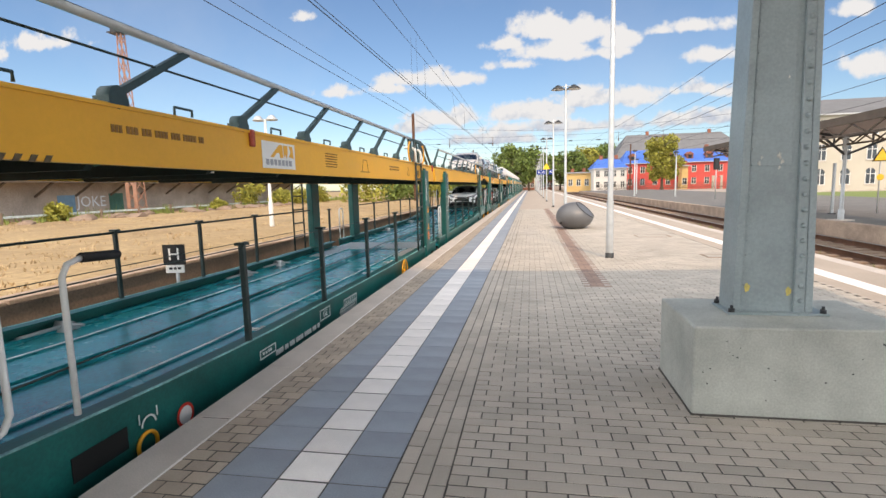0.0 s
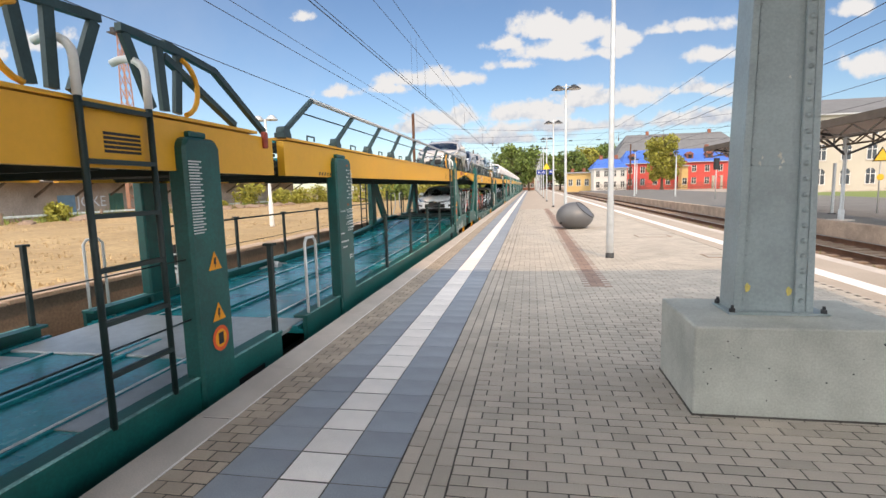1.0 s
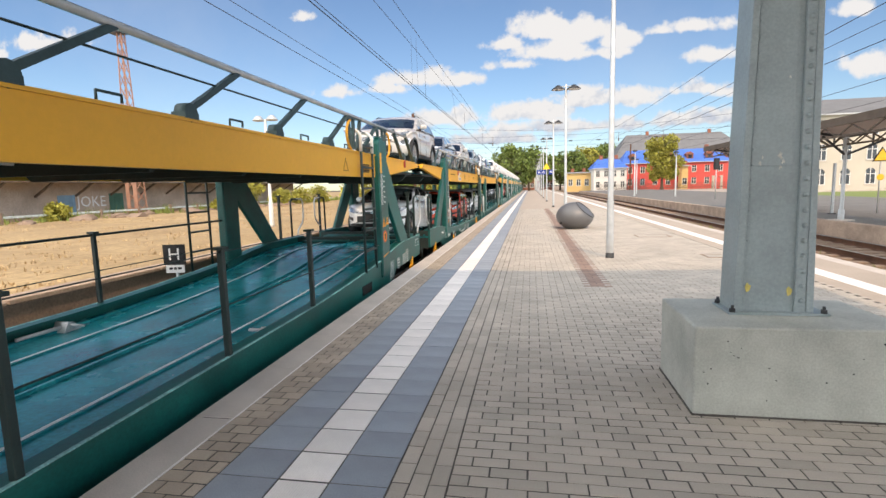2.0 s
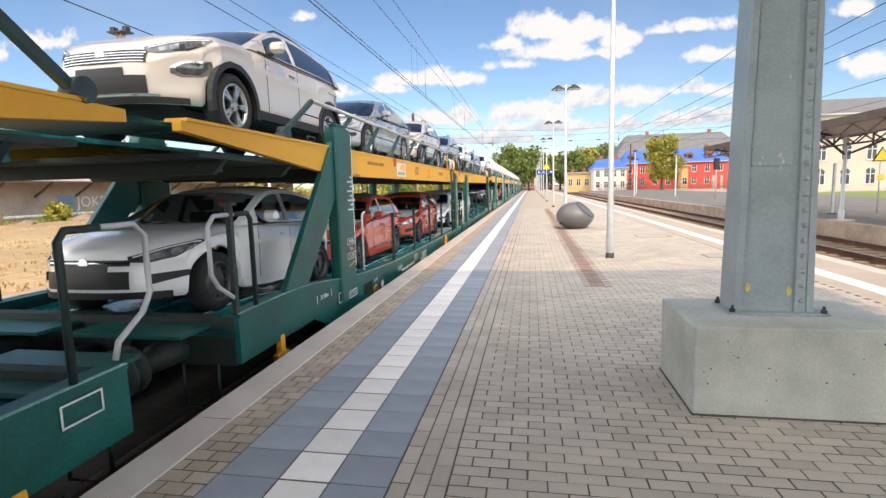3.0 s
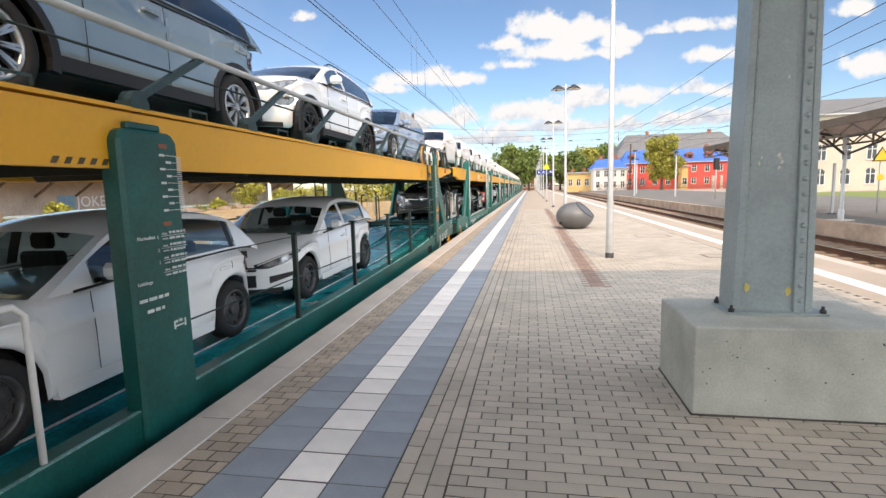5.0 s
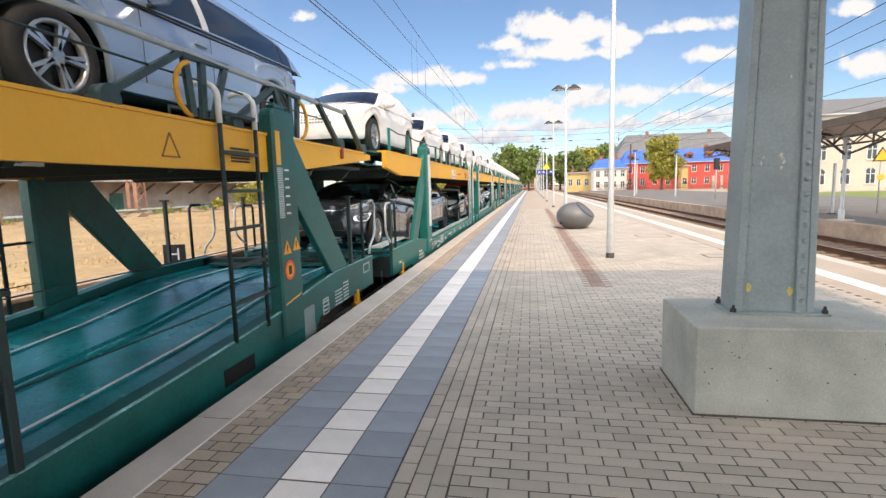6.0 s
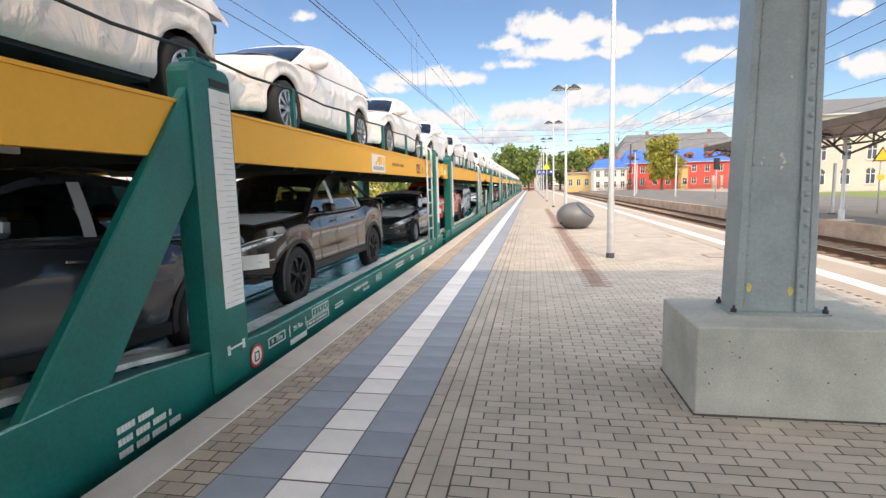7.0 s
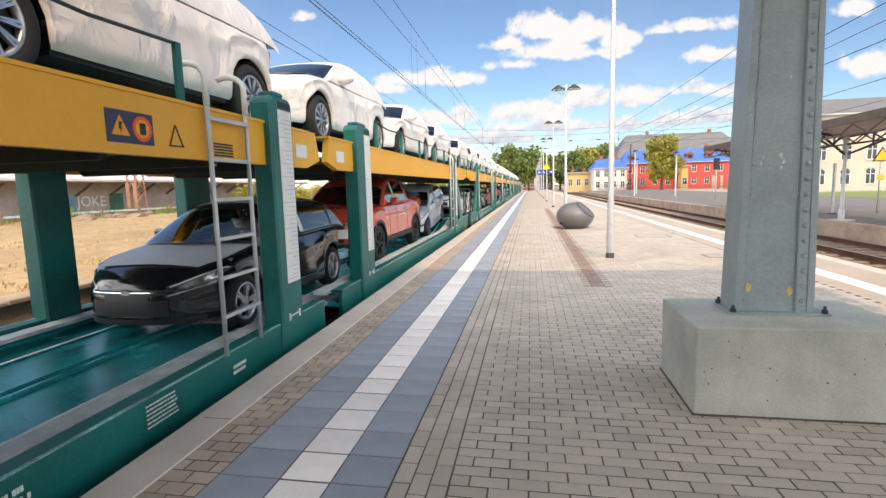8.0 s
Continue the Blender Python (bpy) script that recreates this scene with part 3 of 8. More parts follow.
                    prism(bm, [(y + 0.15, zb - 0.005), (y + 0.40, zb - 0.005), (y + 0.40, zb + 0.065), (y + 0.15, zb + 0.065)], *sorted((s * 1.02, s * 1.05)))
                    part("marker_plate", bm, M["white"], w, "small white plate under the upper deck")
            for s in (-1, 1):
                bm = B()
                bar(bm, (s * 1.28, y + 0.05, zb + 0.02), (s * 0.98, y + 0.30, zb + 0.10), 0.035, 0.05)
                part("deck_bracket", bm, M["green_c"], w)
    # columns, their caps and the braces of the outer ones
    for (a, b), top in zip(T["col"], T["coltop"]):
        for s in (-1, 1):
            bm = B()
            base = sill_z(T, (a + b) / 2) - 0.32
            x0, x1 = sorted((s * T["colx"], s * 1.56))
            prism(bm, [(a, base), (b, base), (b, top - 0.06), (b - 0.05, top), (a + 0.05, top), (a, top - 0.06)], x0, x1, bev=0.022)
            c = part("column", bm, paint, w)
            bm = B()
            box(bm, x0 + 0.03, x1 - 0.03, a + 0.12, b - 0.12, top, top + 0.05, 0.012)
            part("cap", bm, paint, c)
            if abs(a) > 5:
                g = 1 if a > 0 else -1
                inner, outer = (b, a) if g < 0 else (a, b)
                zs = sill_z(T, 13.5)
                bm = B()
                x2, x3 = sorted((s * 1.44, s * 1.52))
                prism(bm, [(outer, top - 0.20), (outer, top - 0.95), (outer + g * 0.95, zs), (outer + g * 1.52, zs)], x2, x3, bev=0.01)
                part("brace", bm, paint, w)
    # stanchions with ropes
    def stanchion(y, s, top, r=0.026):
        bm = B()
        z = sill_z(T, y)
        box(bm, s * 1.49 - r, s * 1.49 + r, y - r, y + r, z, top, 0.006)
        box(bm, s * 1.49 - 0.05, s * 1.49 + 0.05, y - 0.045, y + 0.045, top, top + 0.025)
        part("stanchion", bm, M["post"], w)
    for y in T["posts"]:
        for s in (-1, 1):
            stanchion(y, s, 1.11)
    if T["posts"]:
        for s in (-1, 1):
            stanchion(-0.32, s, 1.05)
    for y in (T["start"] + 0.02, T["end"] - 0.9):
        for s in (-1, 1):
            stanchion(y, s, 1.48)
    for s in (-1, 1):
        for ga, gb in ((T["col"][0][1], T["col"][1][0]), (T["col"][2][1], T["col"][3][0])):
            if not T["posts"]:
                continue
            for z, r in ((0.62, 0.007), (1.09, 0.018 if s < 0 else 0.005)):
                bm = B()
                tube(bm, [(s * 1.49, y, z - 0.02 * math.sin(math.pi * (i % 2))) for i, y in enumerate(steps(ga, gb, 8))], r, 5)
                part("rope", bm, M["post"], w)
    # ladders to the upper deck
    for y0 in T["ladders"]:
        for s in (-1, 1):
            bm = B()
            z0 = sill_z(T, y0)
            for y in (y0, y0 + 0.55):
                tube(bm, [(s * 1.53, y, z0), (s * 1.53, y, zt + 0.0)], 0.022, 6)
            steel = M["galv"] if kind_c else M["post"]
            lad = part("ladder", bm, steel, w, "steel rung ladder to the upper deck")
            for k in range(6):
                z = z0 + 0.34 + k * 0.33
                bm = B()
                box(bm, s * 1.53 - 0.02, s * 1.53 + 0.02, y0, y0 + 0.55, z - 0.015, z + 0.015)
                part("rung", bm, steel, lad)
            for y in (y0, y0 + 0.55):
                bm = B()
                tube(bm, [(s * 1.53, y, zt)] + [(s * (1.53 - 0.16 * (1 - math.cos(q))), y, zt + 0.22 + 0.12 * math.sin(q)) for q in steps(0, 2.2, 6)], 0.026, 8)
                part("grab_handle", bm, M["white"], w, "bent white grab handle")
    return w


# ---- fittings and markings of the wagons
M["strut"] = surf("dark_grey_green_steel", (0.035, 0.065, 0.068), 0.5, 0.2, var=0.25, scale=5, bump=0.06)
M["mark_white"] = surf("stencil_white", (0.62, 0.66, 0.65), 0.6, var=0.12, scale=14, bump=0.0)
M["mark_dark"] = surf("stencil_brown", (0.26, 0.13, 0.02), 0.6, var=0.15, scale=14, bump=0.0)
M["mark_black"] = surf("stencil_black", (0.02, 0.02, 0.02), 0.6, var=0.1, scale=10, bump=0.0)
M["mark_faint"] = surf("faded_stencil_white", (0.30, 0.40, 0.38), 0.6, var=0.3, scale=14, bump=0.0)
M["hazard"] = surf("worn_hazard_paint", (0.10, 0.07, 0.03), 0.6, var=0.4, scale=18, bump=0.0)
M["brick_red"] = surf("faded_red_stencil", (0.20, 0.03, 0.02), 0.6, var=0.3, scale=18, bump=0.0)
M["warn"] = surf("warning_orange", (0.85, 0.34, 0.01), 0.5, var=0.06, scale=8, bump=0.0)
M["red_worn"] = surf("faded_red_paint", (0.34, 0.06, 0.035), 0.65, var=0.3, scale=14, bump=0.05)
# near-black that stands for the shade inside an opening
M["hole_shade"] = surf("painted_hole_shade", (0.004, 0.004, 0.004), 0.95, var=0.3, bump=0.0)
M["ring_red"] = surf("warning_red", (0.75, 0.10, 0.02), 0.5, var=0.06, scale=8, bump=0.0)
M["logo_grey"] = surf("logo_grey", (0.30, 0.31, 0.33), 0.5, var=0.05, scale=8, bump=0.0)


def mark(w, x, shapes, material, name="marking", label="", thick=0.003):
    """Flat paint on the platform side at x; shapes are outlines in (along, up)."""
    bm = B()
    for s in shapes:
        prism(bm, s, x, x + thick)
    bmesh.ops.remove_doubles(bm, verts=bm.verts, dist=0.0004)
    ob = part(name, bm, material, w, label)
    if len(shapes) > 2 and "ring" not in name and "rim" not in name:
        tagged(ob, kind="stuff")
    return ob


def rect(y0, y1, z0, z1, slope=0.0):
    return [(y0, z0), (y1, z0 + slope * (y1 - y0)), (y1, z1 + slope * (y1 - y0)), (y0, z1)]


def outline(y0, y1, z0, z1, t=0.012):
    return [rect(y0, y1, z0, z0 + t), rect(y0, y1, z1 - t, z1), rect(y0, y0 + t, z0 + t, z1 - t), rect(y1 - t, y1, z0 + t, z1 - t)]


def bars(y0, y1, z0, z1, rows, seed, words=4):
    rng = random.Random(seed)
    out = []
    for r in range(rows):
        zz = z1 - (z1 - z0) * (r + 0.2) / rows
        h = (z1 - z0) / rows * (0.55 if rows < 3 else 0.40)
        y = y0
        while y < y1 - 0.02:
            for _ in range(rng.randint(2, 5) if words > 1 else 12):
                l = h * rng.uniform(0.45, 0.62)
                if y + l < y1:
                    out.append(rect(y, y + l, zz - h, zz))
                y += l + h * 0.12
            y += h * 0.6
    return out


def ring(y, z, r0, r1, n=20):
    out = []
    for k in range(n):
        a, b = 2 * math.pi * k / n, 2 * math.pi * (k + 1) / n
        out.append([(y + r0 * math.cos(a), z + r0 * math.sin(a)), (y + r1 * math.cos(a), z + r1 * math.sin(a)), (y + r1 * math.cos(b), z + r1 * math.sin(b)), (y + r0 * math.cos(b), z + r0 * math.sin(b))])
    return out


def dot(y, z, r, n=20):
    return [(y + r * math.cos(2 * math.pi * k / n), z + r * math.sin(2 * math.pi * k / n)) for k in range(n)]


def words_on(w, x, y, z, body, size, material=None):
    # text reads with the train's far end to its right when seen from the platform
    return lettering("lettering", body, size, material or M["mark_white"], w, Matrix.Translation((x + 0.002, y, z)) @ pose(0, 0, 0, 90, 0, 90))


def triangle_sign(w, x, y, z, r):
    mark(w, x, [[(y - r, z - 0.55 * r), (y + r, z - 0.55 * r), (y, z + 1.2 * r)]], M["warn"], "warning_triangle", "orange warning triangle")
    mark(w, x + 0.003, [[(y - 0.12 * r, z + 0.6 * r), (y + 0.2 * r, z + 0.6 * r), (y + 0.02 * r, z + 0.1 * r), (y + 0.16 * r, z + 0.1 * r), (y - 0.06 * r, z - 0.35 * r), (y, z - 0.02 * r), (y - 0.2 * r, z - 0.02 * r)]], M["mark_black"], "bolt_symbol")


def ban_sign(w, x, y, z, r):
    mark(w, x, ring(y, z, r * 0.72, r), M["ring_red"], "ban_ring", "glowing red-orange ban ring")
    mark(w, x, [dot(y, z, r * 0.715)], M["warn"], "ban_field")
    mark(w, x + 0.003, [rect(y - 0.3 * r, y + 0.3 * r, z - 0.45 * r, z + 0.45 * r)], M["mark_black"], "ban_symbol")


def logo(w, x, y0, y1, z0, z1):
    mark(w, x, [rect(y0, y1, z0, z1)], M["white"], "logo_board", "white board with a yellow and grey company mark")
    l, h = y1 - y0, z1 - z0
    A = lambda a, b: (y0 + a * l, z0 + b * h)
    mark(w, x + 0.003, [[A(0.22, 0.42), A(0.50, 0.92), A(0.60, 0.92), A(0.60, 0.42), A(0.52, 0.42), A(0.50, 0.6), A(0.42, 0.6), A(0.32, 0.42)],
                        [A(0.63, 0.92), A(0.76, 0.92), A(0.76, 0.66), A(0.72, 0.42), A(0.68, 0.6), A(0.63, 0.42)], [A(0.80, 0.92), A(0.92, 0.92), A(0.95, 0.42), A(0.80, 0.5), A(0.86, 0.7)]], M["yellow"], "logo_shape")
    mark(w, x + 0.003, [rect(y0 + (0.10 + 0.115 * k) * l, y0 + (0.18 + 0.115 * k) * l, z0 + 0.12 * h, z0 + 0.34 * h) for k in range(7)], M["logo_grey"], "logo_marking")


def chock(w, y, s, z):
    bm = B()
    tube(bm, [(s * 1.36, y - 0.28, z + 0.05), (s * 1.30, y + 0.22, z + 0.06)], 0.022, 6)
    prism(bm, [(y + 0.16, z + 0.0), (y + 0.38, z + 0.0), (y + 0.30, z + 0.10), (y + 0.22, z + 0.12)], s * 1.22, s * 1.40)
    tube(bm, [(s * 1.36, y + 0.24, z + 0.08), (s * 1.05, y + 0.26, z + 0.07)], 0.018, 6)
    part("wheel_chock", bm, M["galv"], w, "grey steel wheel chock")


def both_ends(w, T, kind_c):
    """Buffers, draw hooks, hoses and lashing hooks at both ends."""
    for g, e in ((-1, T["start"]), (1, T["end"])):
        for x in (-0.875, 0.875):
            bm = B()
            zb = 0.18
            lathe(bm, (x, e, zb), (0, g, 0), [(0.0, 0.13), (0.30, 0.12), (0.31, 0.085), (0.54, 0.085), (0.55, 0.20), (0.585, 0.205), (0.60, 0.0)], 18)
            part("buffer", bm, M["under"], w, "greasy black buffer")
        bm = B()
        box(bm, -0.06, 0.06, min(e, e + g * 0.30), max(e, e + g * 0.30), 0.08, 0.22, 0.02)
        tube(bm, [(0, e + g * 0.25, 0.15), (0, e + g * 0.45, 0.05), (0, e + g * 0.62, 0.12)], 0.03, 6)
        part("draw_hook", bm, M["under"], w)
        for x in (-0.45, 0.42):
            bm = B()
            tube(bm, [(x, e, 0.25)] + [(x * (1 - 0.1 * q), e + g * 0.55 * q, 0.22 - 0.42 * math.sin(math.pi * q * 0.9)) for q in steps(0.1, 1.0, 7)], 0.025, 6)
            part("air_hose", bm, M["black"], w, "drooping black air hose")
        for s in (-1, 1):
            bm = B()
            yh = e - g * 0.75
            prism(bm, [(yh - 0.04, 0.10), (yh + 0.04, 0.10), (yh + 0.05, -0.08), (yh + 0.13, -0.10), (yh + 0.10, -0.17), (yh - 0.11, -0.17), (yh - 0.13, -0.08), (yh - 0.05, -0.08)], s * 1.47, s * 1.53, bev=0.006)
            part("lashing_hook", bm, M["orange"], w, "amber painted lashing hook")
            # step below the headstock
            bm = B()
            tube(bm, [(s * 1.3, e + g * 0.03, 0.05), (s * 1.3, e + g * 0.03, -0.35), (s * 0.95, e + g * 0.03, -0.35), (s * 0.95, e + g * 0.03, 0.05)], 0.016, 6)
            part("step", bm, M["post"], w)
            # hooped grab rail at the corner
            bm = B()
            z = sill_z(T, e)
            y0 = e - g * 0.35
            tube(bm, [(s * 1.49, y0, z), (s * 1.49, y0, z + 0.84), (s * 1.49, y0 + g * 0.05, z + 0.90), (s * 1.49, y0 + g * 0.28, z + 0.90)], 0.024, 8)
            part("grab_rail", bm, M["post"], w)
            bm = B()
            tube(bm, [(s * 1.49, y0 + g * 0.28, z + 0.90), (s * 1.49, y0 + g * 0.55, z + 0.90), (s * 1.49, y0 + g * 0.64, z + 0.82), (s * 1.49, y0 + g * 0.64, z + 0.42), (s * 1.49, y0 + g * 0.56, z + 0.30),
                      (s * 1.49, y0 + g * 0.34, z + 0.16), (s * 1.49, y0 + g * 0.30, z + 0.05)], 0.020, 8)
            part("grab_rail", bm, M["galv"], w, "bent pale grab rail")
        # folding bridge plates of both decks
        for z, x0, x1, m in ((T["beam"][1] - 0.06, 0.12, 1.30, "green"), (sill_z(T, e) - 0.12, 0.15, 1.25, "green")):
            for s in (-1, 1):
                bm = B()
                o = (T["roofends"][0] if g < 0 else T["roofends"][1]) if z > 1 else e
                prism(bm, [(o - g * 0.30, z), (o + g * 0.42, z + 0.015), (o + g * 0.42, z + 0.045), (o - g * 0.30, z + 0.035)], *sorted((s * x0, s * x1)))
                part("bridge_flap", bm, M[m], w)


def dress_l(w):
    T = TYPE_L
    zb, zt = T["beam"]
    both_ends(w, T, False)
    for s in (-1, 1):
        x = s * 1.44
        # folding side rail of the upper deck
        for bases, lean, y_end in (((-13.5, -12.1, -10.70, -9.27, -7.92, -6.53, -5.20, -3.75), 0.77, -2.45), ((0.22, 1.70, 3.10, 4.50, 5.90, 7.30, 8.70, 10.10, 11.5), 0.77, 14.3)):
            for y in bases:
                bm = B()
                bar(bm, (x, y, zt + 0.06), (x, y + lean, 2.685), 0.045, 0.05)
                st = part("rail_strut", bm, M["strut"], w)
                bm = B()
                disc(bm, (x, y, zt + 0.05), (1, 0, 0), 0.075, 0.10, 14)
                box(bm, x - 0.06, x + 0.06, y - 0.09, y + 0.07, zt, zt + 0.05)
                part("hinge", bm, M["strut"], st)
                bm = B()
                yb = y + 0.55
                tube(bm, [(x + s * 0.02, yb, zt), (x + s * 0.02, yb, zt + 0.07), (x + s * 0.02, yb + 0.20, zt + 0.07), (x + s * 0.02, yb + 0.20, zt + 0.02)], 0.011, 5)
                part("lashing_eye", bm, M["strut"], w)
            bm = B()
            y0 = bases[0] + lean
            tube(bm, [(x, y0, 2.69), (x, y_end, 2.69)], 0.030, 8)
            part("top_rail", bm, M["galv"], w, "grey tubular rail")
            bm = B()
            tube(bm, [(x, bases[0] + lean * 0.55, 2.50), (x, y_end - 0.5, 2.50)], 0.009, 5)
            part("rail_rope", bm, M["post"], w)
        for yb, yt in ((14.04, 13.34), (15.0, 14.28)):
            bm = B()
            bar(bm, (x, yb, zt + 0.02), (x, yt, 2.72), 0.055, 0.06)
            disc(bm, (x, yb, zt + 0.05), (1, 0, 0), 0.08, 0.11, 14)
            part("rail_strut", bm, M["strut"], w)
        for yr in (-9.15, -0.27, 14.0):
            bm = B()
            box(bm, s * 1.485 - 0.02, s * 1.485 + 0.028, yr - 0.035, yr + 0.035, zt - 0.15, zt + 0.01, 0.012)
            part("red_cap", bm, M["red_worn"], w, "faded red end cap")
        # hydraulic links by the ladders
        for y0, g in ((-2.60, 1), (-1.45, -1), (10.95, 1), (12.75, -1)):
            bm = B()
            bar(bm, (x, y0 - g * 0.10, 2.66), (x, y0 + g * 0.50, 2.69), 0.05)
            lk = part("linkage", bm, M["strut"], w, "dark steel folding linkage")
            for dy, dt in ((0.0, -0.06), (0.13, 0.02), (0.26, 0.20)):
                bm = B()
                bar(bm, (x, y0 + g * dy, zt + 0.03), (x, y0 + g * (dy + dt), 2.66), 0.035, 0.07)
                part("link_bar", bm, M["strut"], lk)
            bm = B()
            tube(bm, [(x + s * 0.03, y0 - g * 0.02 - g * 0.20 * math.sin(q), 2.40 + 0.21 * math.cos(q)) for q in steps(0.2, math.pi - 0.2, 9)], 0.020, 6)
            part("hydraulic_hose", bm, M["orange"], w, "arched ochre hydraulic hose")
        bm = B()
        bar(bm, (x, -1.55, 2.69), (x, -0.95, 2.62), 0.05)
        bar(bm, (x, -0.95, 2.62), (x, -0.20, zt + 0.02), 0.05)
        bar(bm, (x, -1.55, 2.60), (x, -0.70, zt + 0.03), 0.05)
        part("joint_strut", bm, M["strut"], w)
        # white hand rails
        for pts in ([(0.45, 0.16), (0.45, 0.98), (0.50, 1.04), (0.68, 1.04), (0.74, 0.98), (0.74, 0.16)], [(-11.25, 0.33), (-11.25, 1.14), (-11.21, 1.21), (-11.11, 1.235)], [(-11.63, 2.38), (-11.62, 0.50), (-11.66, 0.43), (-11.72, 0.41)]):
            bm = B()
            tube(bm, [(s * 1.50, y, z) for y, z in pts], 0.018, 8)
            part("hand_rail", bm, M["white"], w, "white tubular hand rail")
        bm = B()
        tube(bm, [(s * 1.50, -11.12, 1.235), (s * 1.50, -10.85, 1.22)], 0.03, 8)
        part("rubber_grip", bm, M["black"], w)
        for y in (-9.0, -5.2, -3.9, 4.6, 8.3):
            chock(w, y, s, deck_z(T, y))
        bm = B()
        box(bm, s * 1.05 - 0.22, s * 1.05 + 0.22, -2.2, -0.9, deck_z(T, 0) + 0.004, deck_z(T, 0) + 0.012)
        part("chequer_plate", bm, M["galv"], w, "scuffed bare steel plate")
        # brake handwheel
        bm = B()
        c = Vector((s * 1.56, -3.82, -0.06))
        tube(bm, [c + Vector((0, 0.20 * math.cos(a), 0.20 * math.sin(a))) for a in steps2(24)], 0.016, 6, closed=True)
        for a in (1.57, 3.66, 5.76):
            bar(bm, c, c + Vector((0, 0.2 * math.cos(a), 0.2 * math.sin(a))), 0.02)
        bar(bm, c, c - Vector((s * 0.06, 0, 0)), 0.04)
        part("handwheel", bm, M["orange"], w, "amber spoked brake handwheel")
        bm = B()
        c = Vector((s * 1.535, -10.80, -0.09))
        tube(bm, [c + Vector((0, 0.085 * math.cos(a), 0.085 * math.sin(a))) for a in steps(-0.6, 3.8, 12)], 0.014, 6)
        part("ring_hook", bm, M["orange"], w, "amber ring hook")
    X = HALF + 0.0125
    # openings in the sill beside the columns, their inner shade painted flat
    for y0, y1, z in ((-11.35, -10.95, 0.02), (-1.05, -0.62, -0.16), (10.95, 11.42, 0.0)):
        mark(w, X - 0.010, [rect(y0, y1, z - 0.06, z + 0.09)], M["hole_shade"], "sill_opening", "opening in the sill, its inner shade painted black", 0.004)
    mark(w, X, outline(-7.95, -7.64, -0.02, 0.115), M["mark_white"], "plate_frame")
    words_on(w, X, -7.795, 0.045, "GE", 0.11)
    mark(w, X, bars(-9.05, -7.98, -0.10, -0.0, 1, 5, 9), M["mark_white"], "number_marking")
    mark(w, X, outline(-9.35, -9.05, -0.02, 0.07) + bars(-9.3, -9.1, 0.0, 0.05, 1, 6, 2), M["mark_white"], "plate_frame")
    mark(w, X, outline(-7.15, -6.65, -0.02, 0.07) + [rect(-6.99, -6.98, -0.02, 0.07), rect(-6.82, -6.81, -0.02, 0.07)] + outline(-7.30, -6.65, -0.11, -0.03) + bars(-7.26, -6.70, -0.10, -0.05, 1, 7, 4), M["mark_white"], "load_grid")
    for k, ch in enumerate("ABC"):
        words_on(w, X, -7.07 + 0.17 * k, 0.025, ch, 0.07)
    mark(w, X, ring(-10.42, -0.06, 0.07, 0.092), M["red"], "round_plate_rim")
    mark(w, X, [dot(-10.42, -0.06, 0.069)], M["white"], "round_plate", "round white plate with red rim")
    mark(w, X, [rect(-10.86, -10.85, 0.07, 0.14), rect(-10.70, -10.69, 0.07, 0.14)] + [r for r in ring(-10.775, 0.04, 0.055, 0.068, 20)[:10]], M["mark_white"], "jacking_mark")
    words_on(w, X, -12.88, 0.27, "31.00m", 0.085)
    mark(w, X, [rect(-13.10, -13.09, 0.22, 0.32), rect(-12.66, -12.65, 0.22, 0.32)] + outline(-12.42, -12.30, 0.06, 0.20), M["mark_white"], "marking")
    mark(w, X, bars(13.40, 13.66, 0.05, 0.27, 5, 8, 2) + bars(13.70, 13.90, 0.05, 0.33, 6, 9, 2), M["mark_white"], "stencil_marking")
    mark(w, X, outline(14.56, 14.84, 0.30, 0.44), M["mark_white"], "plate_frame")
    mark(w, X, outline(13.0, 13.18, 0.04, 0.24) + bars(13.02, 13.16, 0.06, 0.22, 3, 4, 2), M["mark_white"], "plate_frame")
    mark(w, X, bars(12.50, 12.72, -0.10, 0.22, 12, 3, 3) + outline(12.48, 12.74, -0.12, 0.24, 0.006), M["mark_white"], "data_panel")
    # columns
    XC = 1.562
    mark(w, XC, [rect(-1.54, -1.42 + 0.03 * (k % 2), 1.28 + 0.022 * k, 1.29 + 0.022 * k) for k in range(26)], M["mark_white"], "gauge_scale")
    triangle_sign(w, XC, -1.32, 1.02, 0.085)
    triangle_sign(w, XC, -1.32, 0.60, 0.085)
    ban_sign(w, XC, -1.32, 0.40, 0.105)
    # load legend on the column beside the joint
    mark(w, XC, [rect(1.905, 1.955, 1.46 + 0.0135 * k, 1.466 + 0.0135 * k) for k in range(30)], M["mark_white"], "gauge_scale")
    mark(w, XC, [rect(1.74 + 0.06 * (k % 2), 1.79 + 0.06 * (k % 2), 1.47 + 0.048 * k, 1.487 + 0.048 * k) for k in range(9)]
         + [rect(1.80 + 0.06 * (k % 2), 1.905, 1.476 + 0.048 * k, 1.480 + 0.048 * k) for k in range(9)], M["mark_white"], "height_scale")
    mark(w, XC, [rect(1.72, 1.80, 1.37, 1.40), rect(1.74, 1.82, 1.91, 1.94)], M["brick_red"], "faded_tag")
    words_on(w, XC, 1.55, 1.30, "Maximallast", 0.034)
    words_on(w, XC, 1.505, 1.00, "Ladelänge", 0.034)
    for k, z in enumerate((1.295, 1.205, 1.12)):
        words_on(w, XC, 1.655, z, "123"[k], 0.036)
    for k in range(4):
        z = 1.30 - 0.085 * k
        words_on(w, XC, 1.72, z + 0.018, "oben", 0.024)
